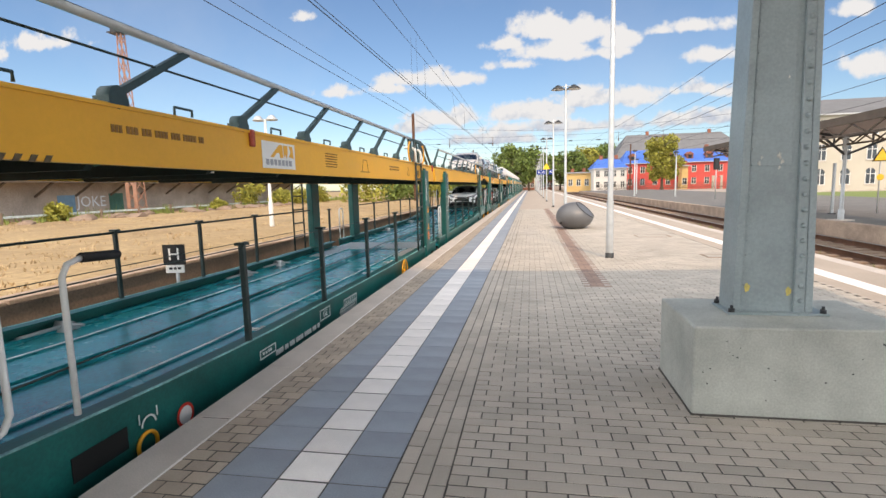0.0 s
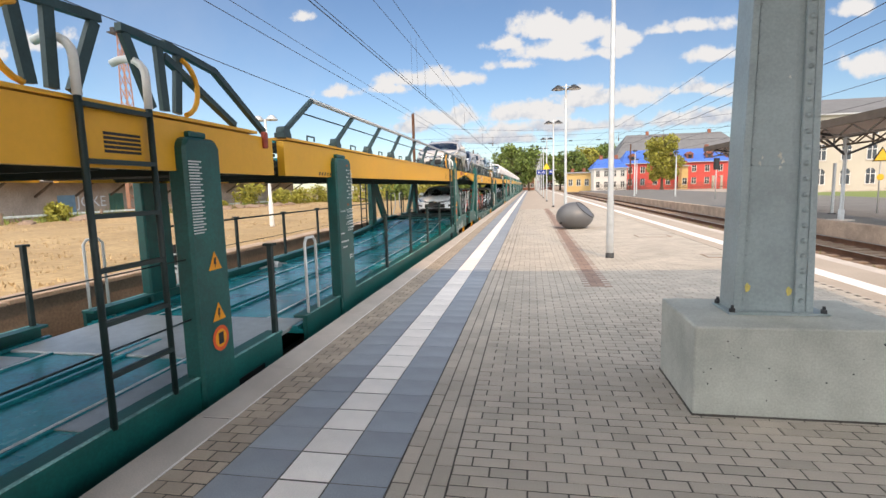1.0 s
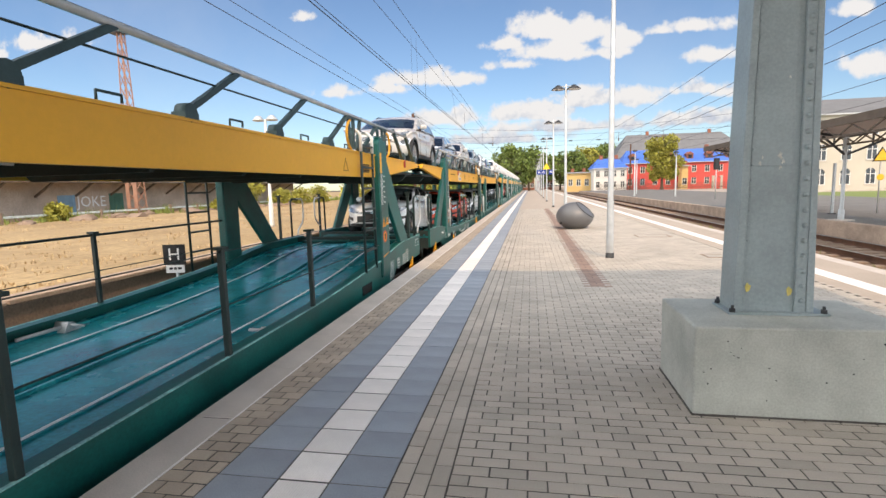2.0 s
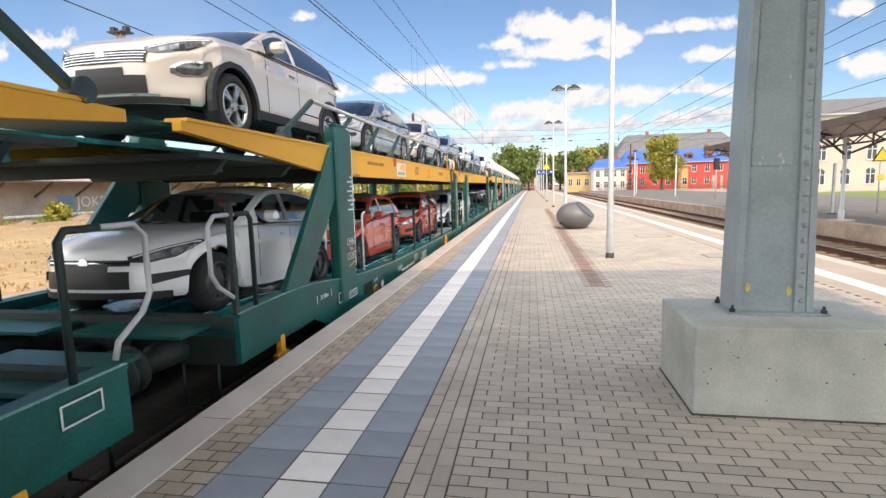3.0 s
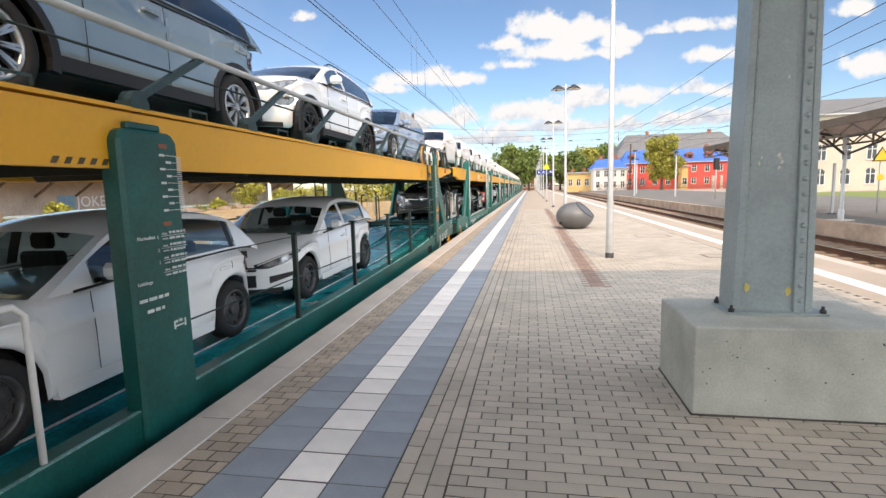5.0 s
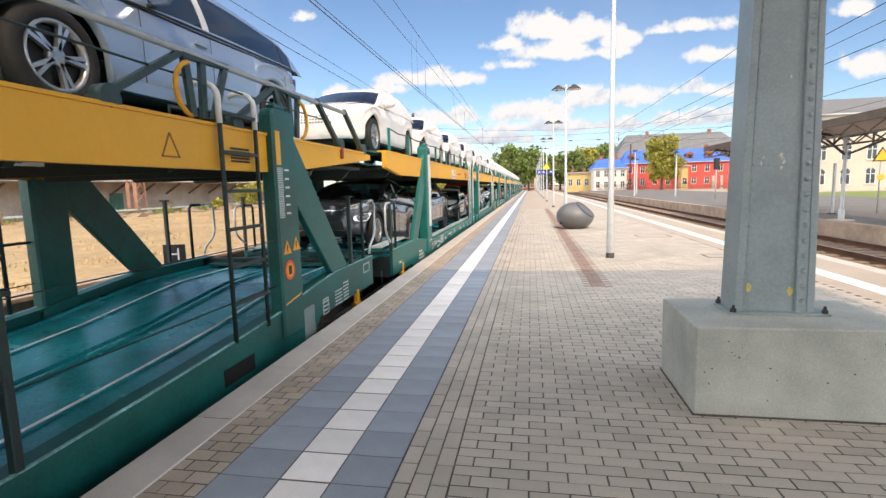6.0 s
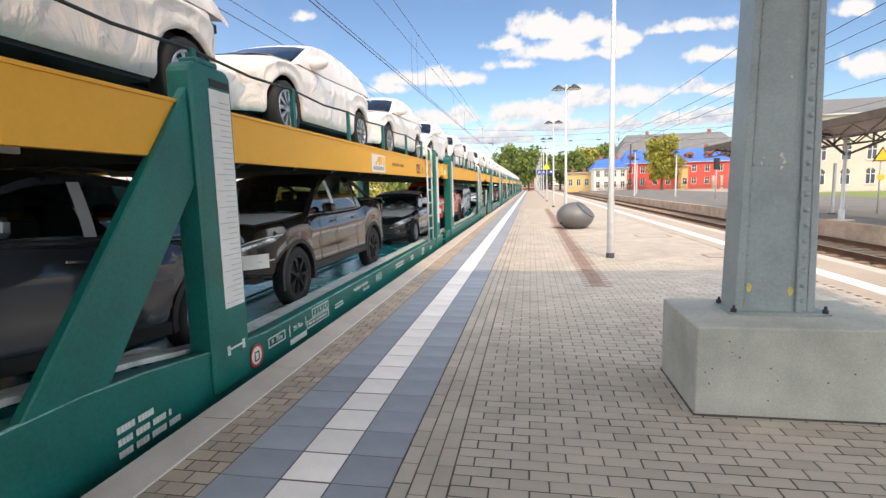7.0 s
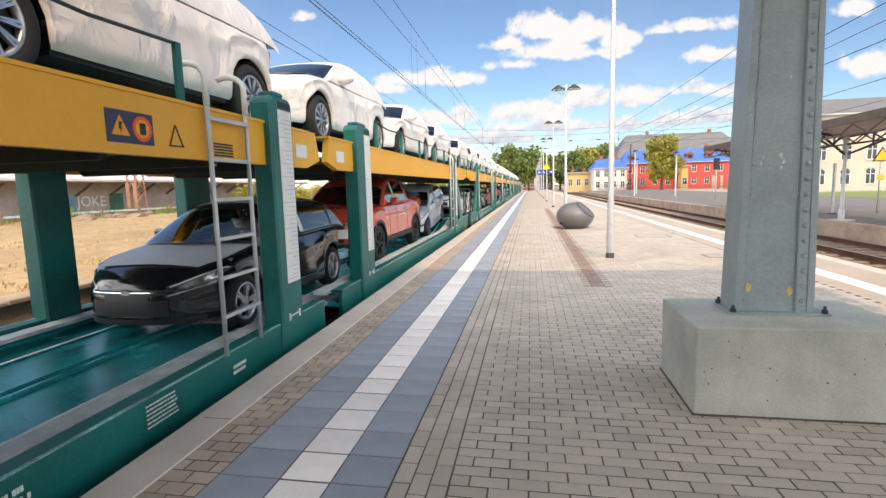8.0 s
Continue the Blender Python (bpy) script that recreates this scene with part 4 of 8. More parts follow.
        words_on(w, XC, 1.725, z - 0.018, "unten", 0.024)
        mark(w, XC, [rect(1.69, 1.94, z - 0.001, z + 0.002)] + bars(1.77, 1.94, z + 0.006, z + 0.036, 1, 31 + k, 3) + bars(1.77, 1.94, z - 0.034, z - 0.004, 1, 41 + k, 3), M["mark_white"], "stencil_line")
    mark(w, XC, bars(1.44, 1.72, 0.865, 0.905, 1, 12, 3) + bars(1.50, 1.66, 0.785, 0.825, 1, 13, 3), M["mark_white"], "stencil_line")
    mark(w, XC, bars(1.75, 1.84, 0.655, 0.69, 1, 14, 2) + [rect(1.735, 1.75, 0.62, 0.68), rect(1.845, 1.86, 0.62, 0.68), rect(1.75, 1.845, 0.635, 0.645)], M["mark_white"], "jacking_mark")
    mark(w, XC, [rect(-11.98 + 0.10 * (k % 2), -11.80 + 0.05 * (k % 3), 1.30 + 0.065 * k, 1.322 + 0.065 * k) for k in range(8)] + [rect(-11.80, -11.75, 1.30 + 0.013 * k, 1.306 + 0.013 * k) for k in range(40)], M["mark_white"], "gauge_scale")
    for z, body, m in ((0.86, "30 000kg", "mark_white"), (0.755, "20 m", "red"), (0.655, "21.7kN", "mark_white")):
        mark(w, XC, outline(-12.08, -11.76, z - 0.045, z + 0.045, 0.008), M[m], "plate_frame")
        words_on(w, XC, -11.92, z, body, 0.062)
    mark(w, XC, outline(-12.10, -11.78, 0.06, 0.16, 0.010), M["mark_white"], "plate_frame")
    words_on(w, XC, -11.94, 0.11, "R  75 m", 0.075)
    mark(w, XC, [rect(-12.05, -11.74, 0.50, 0.515, 0.22)], M["warn"], "scuff_line")
    mark(w, XC, [rect(12.01, 12.10, 1.86, 2.2)], M["yellow"], "yellow_plate")
    mark(w, XC, [rect(12.01, 12.12, 1.32 + 0.018 * k, 1.328 + 0.018 * k) for k in range(29)] + [rect(12.16, 12.25, 1.35 + 0.09 * k, 1.37 + 0.09 * k) for k in range(6)], M["mark_white"], "gauge_scale")
    triangle_sign(w, XC, 12.12, 0.98, 0.085)
    triangle_sign(w, XC, 12.32, 1.0, 0.085)
    ban_sign(w, XC, 12.15, 0.76, 0.105)
    mark(w, XC, [rect(12.02, 12.38, 0.40, 0.415, 0.15)], M["warn"], "scuff_line")
    # upper beam
    XB = 1.4815
    mark(w, XB, bars(-10.78, -9.86, 1.97, 2.06, 1, 21, 8), M["mark_dark"], "number_marking", "faded brown stencilled number marks")
    logo(w, XB, -8.97, -8.27, 1.83, 2.10)
    for y0 in (-11.6, 1.0, 12.6):
        mark(w, XB, [[(y0 + 0.085 * k, zb - 0.01), (y0 + 0.085 * k + 0.038, zb - 0.01), (y0 + 0.085 * k + 0.062, zb + 0.03), (y0 + 0.085 * k + 0.024, zb + 0.03)] for k in range(5)], M["hazard"], "hazard_marking")
    mark(w, XB, bars(-7.40, -7.0, 1.88, 2.08, 6, 22, 2), M["mark_dark"], "stencil_marking")
    mark(w, XB, [rect(-6.05, -5.60, 1.86, 1.875), [(-5.98, 1.87), (-5.965, 1.87), (-5.90, 2.06), (-5.915, 2.06)], [(-5.68, 1.87), (-5.665, 1.87), (-5.73, 2.06), (-5.745, 2.06)], rect(-5.92, -5.73, 2.05, 2.06)], M["mark_dark"], "trestle_symbol")
    mark(w, XB, bars(-4.4, -3.7, 1.93, 2.03, 2, 23, 4), M["mark_dark"], "stencil_marking")
    for y in (-2.95, 10.6):
        mark(w, XB, [[(y - 0.10, 1.86), (y + 0.10, 1.86), (y + 0.10, 1.872), (y - 0.10, 1.872)], [(y - 0.10, 1.86), (y - 0.085, 1.86), (y + 0.008, 2.04), (y - 0.008, 2.04)], [(y + 0.085, 1.86), (y + 0.10, 1.86), (y + 0.008, 2.04), (y - 0.008, 2.04)]], M["mark_dark"], "triangle_outline")
    for y in (-2.2, 11.35):
        mark(w, XB, [rect(y, y + 0.30, 1.86 + 0.028 * k, 1.878 + 0.028 * k) for k in range(5)], M["mark_black"], "vent_louvre", "dark slotted louvre")
    # bellows between the two upper decks
    bm = B()
    for k in range(6):
        box(bm, -1.36, 1.38, -0.10, 0.12, 1.78 + 0.06 * k, 1.81 + 0.06 * k)
    part("bellows", bm, M["black"], w)


def dress_c(w):
    T = TYPE_C
    zb, zt = T["beam"]
    both_ends(w, T, True)
    for s in (-1, 1):
        x = s * 1.45
        for ys_, in (((-14.1, -12.6, -11.05, -9.35, -7.60, -5.85, -4.13, -2.57),), ((2.4, 4.13, 5.85, 7.60, 9.35, 11.05, 12.6, 14.1),)):
            for y in ys_:
                bm = B()
                box(bm, x - 0.022, x + 0.022, y - 0.03, y + 0.03, zt, 2.73, 0.005)
                part("rail_post", bm, M["green_c"], w)
            bm = B()
            pts = []
            for a, b in zip(ys_, ys_[1:]):
                pts += [(x, a, 2.72), (x, (a + b) / 2, 2.685)]
            pts.append((x, ys_[-1], 2.72))
            tube(bm, pts, 0.014, 6)
            part("rail_rope", bm, M["post"], w)
        for y in (-10.6, -7.9, -4.2, 2.9, 6.8, 9.6):
            chock(w, y, s, deck_z(T, y))
        bm = B()
        ribbon(bm, T, steps(T["start"], T["gap"][0], 16), s * 1.10, s * 1.30, lambda y: deck_z(T, y) + 0.15, 0.04)
        ribbon(bm, T, steps(T["gap"][1], T["end"], 16), s * 1.10, s * 1.30, lambda y: deck_z(T, y) + 0.15, 0.04)
        part("wheel_guide", bm, M["white_worn"], w, "long pale galvanised wheel guide")
    X = HALF + 0.0125
    XC = 1.562
    for (a, b) in T["col"]:
        mark(w, XC, [rect(b - 0.32, b - 0.04, 0.62, 2.42)], M["white"], "gauge_board", "white measuring board")
        mark(w, XC + 0.003, [rect(b - 0.30 + 0.10 * (k % 3 != 0), b - 0.06, 0.66 + 0.045 * k, 0.664 + 0.045 * k) for k in range(38)], M["logo_grey"], "gauge_scale")
        mark(w, XC, [rect(b - 0.34, b - 0.30, 0.22, 0.30), rect(b - 0.12, b - 0.08, 0.22, 0.30), rect(b - 0.34, b - 0.08, 0.26, 0.275)], M["mark_white"], "jacking_mark")
        mark(w, XC, [rect(b - 0.30, b - 0.04, 2.44, 2.50)], M["mark_black"], "cap_plate")
    mark(w, X, ring(-10.58, 0.06, 0.085, 0.11), M["red"], "round_plate_rim")
    mark(w, X, [dot(-10.58, 0.06, 0.084)], M["white"], "round_plate", "round white plate with red rim")
    mark(w, X + 0.003, outline(-10.62, -10.54, 0.01, 0.10, 0.012), M["mark_black"], "plate_symbol")
    mark(w, X, outline(-10.36, -10.02, 0.05, 0.15, 0.010), M["mark_white"], "plate_frame")
    words_on(w, X, -10.19, 0.10, "R  75m", 0.075)
    words_on(w, X, -9.72, 0.10, "29.76m", 0.075)
    mark(w, X, [rect(-9.92, -9.91, 0.04, 0.16), rect(-9.53, -9.52, 0.04, 0.16), rect(-9.92, -9.52, -0.06, 0.0)], M["mark_white"], "marking")
    mark(w, X, outline(-9.35, -8.87, 0.10, 0.20) + [rect(-9.19, -9.18, 0.10, 0.20), rect(-9.03, -9.02, 0.10, 0.20)] + outline(-9.50, -8.87, 0.0, 0.09) + bars(-9.46, -8.92, 0.02, 0.07, 1, 17, 4), M["mark_white"], "load_grid")
    for k, ch in enumerate("ABC"):
        words_on(w, X, -9.27 + 0.16 * k, 0.15, ch, 0.07)
    mark(w, X, bars(-8.65, -8.35, 0.02, 0.10, 2, 18, 3), M["mark_white"], "stencil_marking")
    words_on(w, X, -7.62, 0.13, "Tragfähigkeit Oberdeck", 0.068)
    words_on(w, X, -7.38, 0.05, "Unterdeck", 0.068)
    mark(w, X, outline(-6.85, -6.55, 0.05, 0.17, 0.009) + bars(-6.82, -6.58, 0.07, 0.15, 2, 24, 2), M["mark_white"], "plate_frame")
    mark(w, X, bars(-5.6, -5.0, 0.05, 0.16, 2, 19, 3) + bars(-4.4, -4.1, 0.04, 0.15, 2, 29, 2), M["mark_white"], "stencil_marking")
    mark(w, X, bars(-12.2, -11.86, 0.08, 0.16, 1, 25, 2) + bars(-12.2, -11.72, 0.0, 0.08, 1, 35, 2) + bars(-12.2, -11.62, -0.08, 0.0, 1, 36, 2), M["mark_white"], "number_marking", "white stencilled number marks")
    mark(w, X, bars(-3.3, -3.0, 0.0, 0.18, 6, 26, 2) + bars(-2.3, -2.1, 0.0, 0.1, 2, 27, 1), M["mark_white"], "stencil_marking")
    words_on(w, X, -13.9, 0.14, "31.00m", 0.08)
    XB = 1.4815
    logo(w, XB, -6.66, -5.90, 1.88, 2.18)
    mark(w, XB, [rect(-3.33, -2.93, 1.93, 2.14)], M["blue_plate"], "warning_board", "dark blue warning board")
    triangle_sign(w, XB + 0.003, -3.22, 2.02, 0.075)
    ban_sign(w, XB + 0.003, -3.03, 2.035, 0.085)
    y = -2.70
    mark(w, XB, [[(y - 0.08, 1.94), (y + 0.08, 1.94), (y + 0.08, 1.95), (y - 0.08, 1.95)], [(y - 0.08, 1.94), (y - 0.068, 1.94), (y + 0.006, 2.10), (y - 0.006, 2.10)], [(y + 0.068, 1.94), (y + 0.08, 1.94), (y + 0.006, 2.10), (y - 0.006, 2.10)]], M["mark_black"], "triangle_outline")
    mark(w, XB, [rect(-2.25, -1.98, 1.90 + 0.024 * k, 1.915 + 0.024 * k) for k in range(5)], M["mark_black"], "vent_louvre", "dark slotted louvre")
    for y in (-0.75, 0.45):
        mark(w, XB, [rect(y, y + 0.28, 1.97, 2.12)], M["white"], "data_plate", "small white data plate")
    mark(w, XB, bars(-5.4, -4.5, 2.0, 2.1, 1, 28, 6), M["mark_dark"], "stencil_marking")


M["blue_plate"] = surf("dark_blue_plate", (0.03, 0.035, 0.08), 0.5, var=0.1, scale=6, bump=0.0)


# ---- motor cars
def car_paint(name, base, rough=0.22, metal=0.0):
    return surf(name, base, rough, metal, var=0.03, scale=2, bump=0.0, coat=0.8)


PAINT = {
    "red": car_paint("coral_red_paint", (0.60, 0.080, 0.045), 0.25),
    "white": car_paint("white_car_paint", (0.84, 0.86, 0.88)),
    "cream": car_paint("cream_silver_paint", (0.56, 0.52, 0.485), 0.3, 0.15),
    "silver": car_paint("silver_grey_paint", (0.33, 0.35, 0.39), 0.25, 0.45),
    "blue": car_paint("blue_grey_paint", (0.22, 0.29, 0.34), 0.25, 0.25),
    "black": car_paint("black_car_paint", (0.012, 0.012, 0.014), 0.15),
    "grey": car_paint("dark_grey_paint", (0.045, 0.052, 0.065), 0.2, 0.3),
    "brown": car_paint("dark_bronze_paint", (0.018, 0.015, 0.013), 0.12, 0.0),
    "steel_blue": car_paint("steel_blue_paint", (0.27, 0.35, 0.48), 0.22, 0.25),
    "ice": car_paint("pale_ice_blue_paint", (0.55, 0.62, 0.68)),
}


def film_material():
    """Wrinkled white transport wrap."""
    m = surf("white_transport_wrap", (0.74, 0.71, 0.69), 0.42, var=0.05, scale=1.5, bump=0.0)
    nt = m.node_tree
    N, L = nt.nodes.new, nt.links.new
    b = nt.nodes["Principled BSDF"]
    tc = N("ShaderNodeTexCoord")
    mp = N("ShaderNodeMapping")
    mp.inputs["Scale"].default_value = (0.8, 0.9, 0.6)
    mp.inputs["Rotation"].default_value = (0.5, 0.2, 0.4)
    L(tc.outputs["Object"], mp.inputs["Vector"])
    w = N("ShaderNodeTexNoise")
    w.inputs["Scale"].default_value, w.inputs["Detail"].default_value = 3.2, 5.0
    w.inputs["Distortion"].default_value = 0.8
    L(mp.outputs[0], w.inputs["Vector"])
    v = N("ShaderNodeTexNoise")
    v.noise_type = "RIDGED_MULTIFRACTAL"
    v.inputs["Scale"].default_value, v.inputs["Detail"].default_value = 1.3, 3.0
    L(mp.outputs[0], v.inputs["Vector"])
    ad = N("ShaderNodeMath")
    L(w.outputs[0], ad.inputs[0])
    L(v.outputs[0], ad.inputs[1])
    bp = N("ShaderNodeBump")
    bp.inputs["Strength"].default_value = 1.0
    bp.inputs["Distance"].default_value = 0.09
    L(ad.outputs[0], bp.inputs["Height"])
    L(bp.outputs[0], b.inputs["Normal"])
    return m


M["wrap"] = film_material()
M["film"] = surf("matt_bonnet_film", (0.80, 0.82, 0.86), 0.38, var=0.06, scale=3, bump=0.05, fine=20)
M["film_roof"] = surf("grey_roof_film", (0.20, 0.21, 0.23), 0.3, 0.2, var=0.1, scale=3, bump=0.05, fine=20)
M["film_white"] = surf("white_protective_film", (0.55, 0.57, 0.60), 0.45, var=0.06, scale=5, bump=0.05)
M["trim"] = surf("black_plastic_trim", (0.012, 0.012, 0.013), 0.5, var=0.2, scale=10, bump=0.04)
M["chrome"] = surf("chrome", (0.75, 0.76, 0.78), 0.12, 1.0, var=0.04, bump=0.0)
M["rim_light"] = surf("alloy_rim", (0.50, 0.51, 0.53), 0.3, 0.8, var=0.1, bump=0.0)
M["rim_dark"] = surf("black_rim", (0.02, 0.02, 0.022), 0.4, 0.3, var=0.1, bump=0.0)
M["tyre"] = surf("tyre_rubber", (0.018, 0.018, 0.019), 0.8, var=0.2, scale=20, bump=0.1)
M["seat"] = surf("dark_seat_cloth", (0.02, 0.02, 0.022), 0.9, var=0.2, scale=20, bump=0.05)
M["lamp_glass"] = surf("headlamp_lens", (0.26, 0.28, 0.31), 0.06, 0.6, var=0.75, scale=11, bump=0.25, fine=26, coat=1.0)
M["lamp_dark"] = surf("headlamp_housing", (0.10, 0.11, 0.125), 0.10, 0.5, var=0.5, scale=14, bump=0.1, fine=30, coat=1.0)
M["rim_steel"] = surf("black_steel_wheel", (0.10, 0.10, 0.105), 0.4, 0.5, var=0.3, scale=14, bump=0.05)
M["lamp_red"] = surf("tail_lamp_lens", (0.35, 0.012, 0.01), 0.15, var=0.2, scale=12, bump=0.02, coat=1.0)
M["glass_clear"] = glass("window_glass", (0.56, 0.62, 0.60))
M["glass_dark"] = glass("tinted_glass", (0.30, 0.33, 0.33))


def lerp_table(table, y):
    if y <= table[0][0]:
        return table[0][1]
    for (a, p), (b, q) in zip(table, table[1:]):
        if y <= b:
            k = (y - a) / (b - a)
            return p + (q - p) * k
    return table[-1][1]


def smooth_table(table, y):
    if y <= table[0][0]:
        return table[0][1]
    if y >= table[-1][0]:
        return table[-1][1]
    n = len(table)
    for i in range(n - 1):
        a, p = table[i]
        b, q = table[i + 1]
        if y <= b:
            k = (y - a) / (b - a)
            m0 = (q - table[i - 1][1]) / (b - table[i - 1][0]) if i else (q - p) / (b - a)
            m1 = (table[i + 2][1] - p) / (table[i + 2][0] - a) if i + 2 < n else (q - p) / (b - a)
            h = b - a
            return ((2 * k ** 3 - 3 * k ** 2 + 1) * p + (k ** 3 - 2 * k ** 2 + k) * h * m0 + (-2 * k ** 3 + 3 * k ** 2) * q + (k ** 3 - k ** 2) * h * m1)


CARS = {
    # wb wheelbase, fo/ro overhangs, W half width, r wheel radius, top: height along the shoulder, roof: roofline
    "hatch": dict(wb=2.58, fo=0.80, ro=0.66, W=0.875, r=0.315, sill=0.22,
                  top=[(-0.80, 0.64), (-0.5, 0.76), (0.2, 0.88), (0.62, 0.93), (1.5, 0.95), (2.6, 0.98), (3.05, 0.97), (3.24, 0.90)],
                  roof=[(0.42, 0.93), (1.20, 1.35), (1.55, 1.425), (2.0, 1.445), (2.55, 1.39), (2.85, 1.30), (3.17, 0.98)], pillars=(1.58, 2.45, 2.66), belt=0.94, clad=False),
    "suv": dict(wb=2.62, fo=0.84, ro=0.74, W=0.92, r=0.345, sill=0.28,
                top=[(-0.84, 0.84), (-0.55, 0.97), (0.1, 1.06), (0.55, 1.09), (1.5, 1.10), (2.7, 1.13), (3.2, 1.10), (3.36, 1.0)],
                roof=[(0.34, 1.07), (1.12, 1.46), (1.5, 1.555), (2.05, 1.58), (2.7, 1.51), (2.98, 1.44), (3.28, 1.12)], pillars=(1.55, 2.45, 2.95), belt=1.09, clad=True),
    "fastback": dict(wb=2.84, fo=0.93, ro=1.05, W=0.93, r=0.345, sill=0.22,
                     top=[(-0.93, 0.62), (-0.6, 0.76), (0.1, 0.87), (0.62, 0.92), (1.6, 0.94), (2.8, 0.97), (3.5, 1.0), (3.89, 0.96)],
                     roof=[(0.50, 0.92), (1.35, 1.34), (1.75, 1.42), (2.2, 1.43), (2.8, 1.34), (3.3, 1.17), (3.70, 0.99)], pillars=(1.72, 2.6, 3.15), belt=0.93, clad=False),
    "estate": dict(wb=2.97, fo=0.90, ro=1.0, W=0.93, r=0.355, sill=0.24,
                   top=[(-0.90, 0.66), (-0.6, 0.80), (0.1, 0.92), (0.6, 0.97), (1.6, 0.99), (2.9, 1.03), (3.6, 1.05), (3.97, 1.0)],
                   roof=[(0.42, 0.97), (1.30, 1.42), (1.75, 1.51), (2.3, 1.52), (3.0, 1.46), (3.5, 1.36), (3.86, 1.04)], pillars=(1.72, 2.65, 3.35), belt=0.98, clad=False),
    "crossover": dict(wb=2.92, fo=0.88, ro=0.85, W=0.94, r=0.365, sill=0.27,
                      top=[(-0.88, 0.82), (-0.6, 0.94), (0.1, 1.03), (0.55, 1.06), (1.6, 1.08), (3.0, 1.12), (3.6, 1.10), (3.77, 1.0)],
                      roof=[(0.38, 1.06), (1.25, 1.50), (1.7, 1.60), (2.3, 1.62), (3.0, 1.54), (3.4, 1.42), (3.68, 1.12)], pillars=(1.68, 2.62, 3.25), belt=1.07, clad=True),
    "pickup": dict(wb=3.32, fo=0.92, ro=1.12, W=0.96, r=0.40, sill=0.42,
                   top=[(-0.92, 1.02), (-0.6, 1.13), (0.1, 1.19), (0.55, 1.22), (1.6, 1.22), (2.6, 1.24), (3.0, 1.30), (4.2, 1.31), (4.38, 1.28)],
                   roof=[(0.42, 1.21), (1.10, 1.66), (1.45, 1.80), (1.95, 1.83), (2.45, 1.80), (2.62, 1.74), (2.75, 1.28)], pillars=(1.45, 2.35, 2.5), belt=1.21, clad=True),
}
WHEEL_MESH = {}


def wheel_meshes(r, style):
    key = (r, style)
    if key in WHEEL_MESH:
        return WHEEL_MESH[key]
    w = 0.21
    R = r * 0.68
    bm = B()
    lathe(bm, (0, 0, 0), (1, 0, 0), [(-w / 2 + 0.015, R), (-w / 2, R + 0.02), (-w / 2, r - 0.035), (-w / 2 + 0.03, r), (w / 2 - 0.03, r),
                                     (w / 2, r - 0.035), (w / 2, R + 0.02), (w / 2 - 0.015, R), (w / 2 - 0.09, R - 0.01), (-w / 2 + 0.01, R - 0.01)], 28)
    tyre = mesh_of("tyre", bm, M["tyre"])
    bm = B()
    disc(bm, (0.02, 0, 0), (1, 0, 0), R, 0.02, 24)
    barrel = mesh_of("brake_disc", bm, M["rim_dark"])
    bm = B()
    lathe(bm, (0, 0, 0), (1, 0, 0), [(w / 2 - 0.10, R), (w / 2 - 0.01, R + 0.004), (w / 2 - 0.004, R - 0.012), (w / 2 - 0.02, R - 0.028), (w / 2 - 0.06, R - 0.03)], 28)
    disc(bm, (w / 2 - 0.045, 0, 0), (1, 0, 0), 0.062, 0.05, 14)
    if style == "steel":
        lathe(bm, (0, 0, 0), (1, 0, 0), [(w / 2 - 0.07, R - 0.03), (w / 2 - 0.075, R * 0.75), (w / 2 - 0.045, R * 0.6), (w / 2 - 0.06, 0.05), (w / 2 - 0.06, 0.0)], 20)
        for k in range(10):
            a = 2 * math.pi * k / 10
            disc(bm, (w / 2 - 0.055, math.cos(a) * R * 0.74, math.sin(a) * R * 0.74), (1, 0, 0), 0.018, 0.03, 8)
    else:
        n = {"five": 5, "multi": 10, "seven": 7}[style]
        for k in range(n):
            a = 2 * math.pi * k / n
            for da in ((-0.13, 0.13) if style == "five" else (-0.07, 0.07)):
                p = Vector((w / 2 - 0.03, 0.045 * math.cos(a), 0.045 * math.sin(a)))
                q = Vector((w / 2 - 0.03, (R - 0.02) * math.cos(a + da), (R - 0.02) * math.sin(a + da)))
                bar(bm, p, q, 0.035, 0.028 if style == "five" else 0.02)
    rim = {c: None for c in ("light", "dark")}
    me = mesh_of("rim", bm, M["rim_light"])
    rim["light"] = me
    me2 = me.copy()
    me2.materials.clear()
    me2.materials.append(M["rim_steel"] if style == "steel" else M["rim_dark"])
    rim["dark"] = me2
    WHEEL_MESH[key] = (tyre, barrel, rim)
    return WHEEL_MESH[key]


def grid_patch(bm, f, us, vs, keep=None):
    """Faces over f(u, v); keep(i, j) chooses the cells."""
    g = [[None] * len(vs) for _ in us]
    for i, u in enumerate(us):
        for j, v in enumerate(vs):
            g[i][j] = bm.verts.new(f(u, v))
    for i in range(len(us) - 1):
        for j in range(len(vs) - 1):
            if keep is None or keep(i, j):
                try:
                    fc = bm.faces.new((g[i][j], g[i + 1][j], g[i + 1][j + 1], g[i][j + 1]))
                    fc.smooth = True
                except ValueError:
                    pass
    bmesh.ops.delete(bm, geom=[v for v in bm.verts if not v.link_faces], context="VERTS")


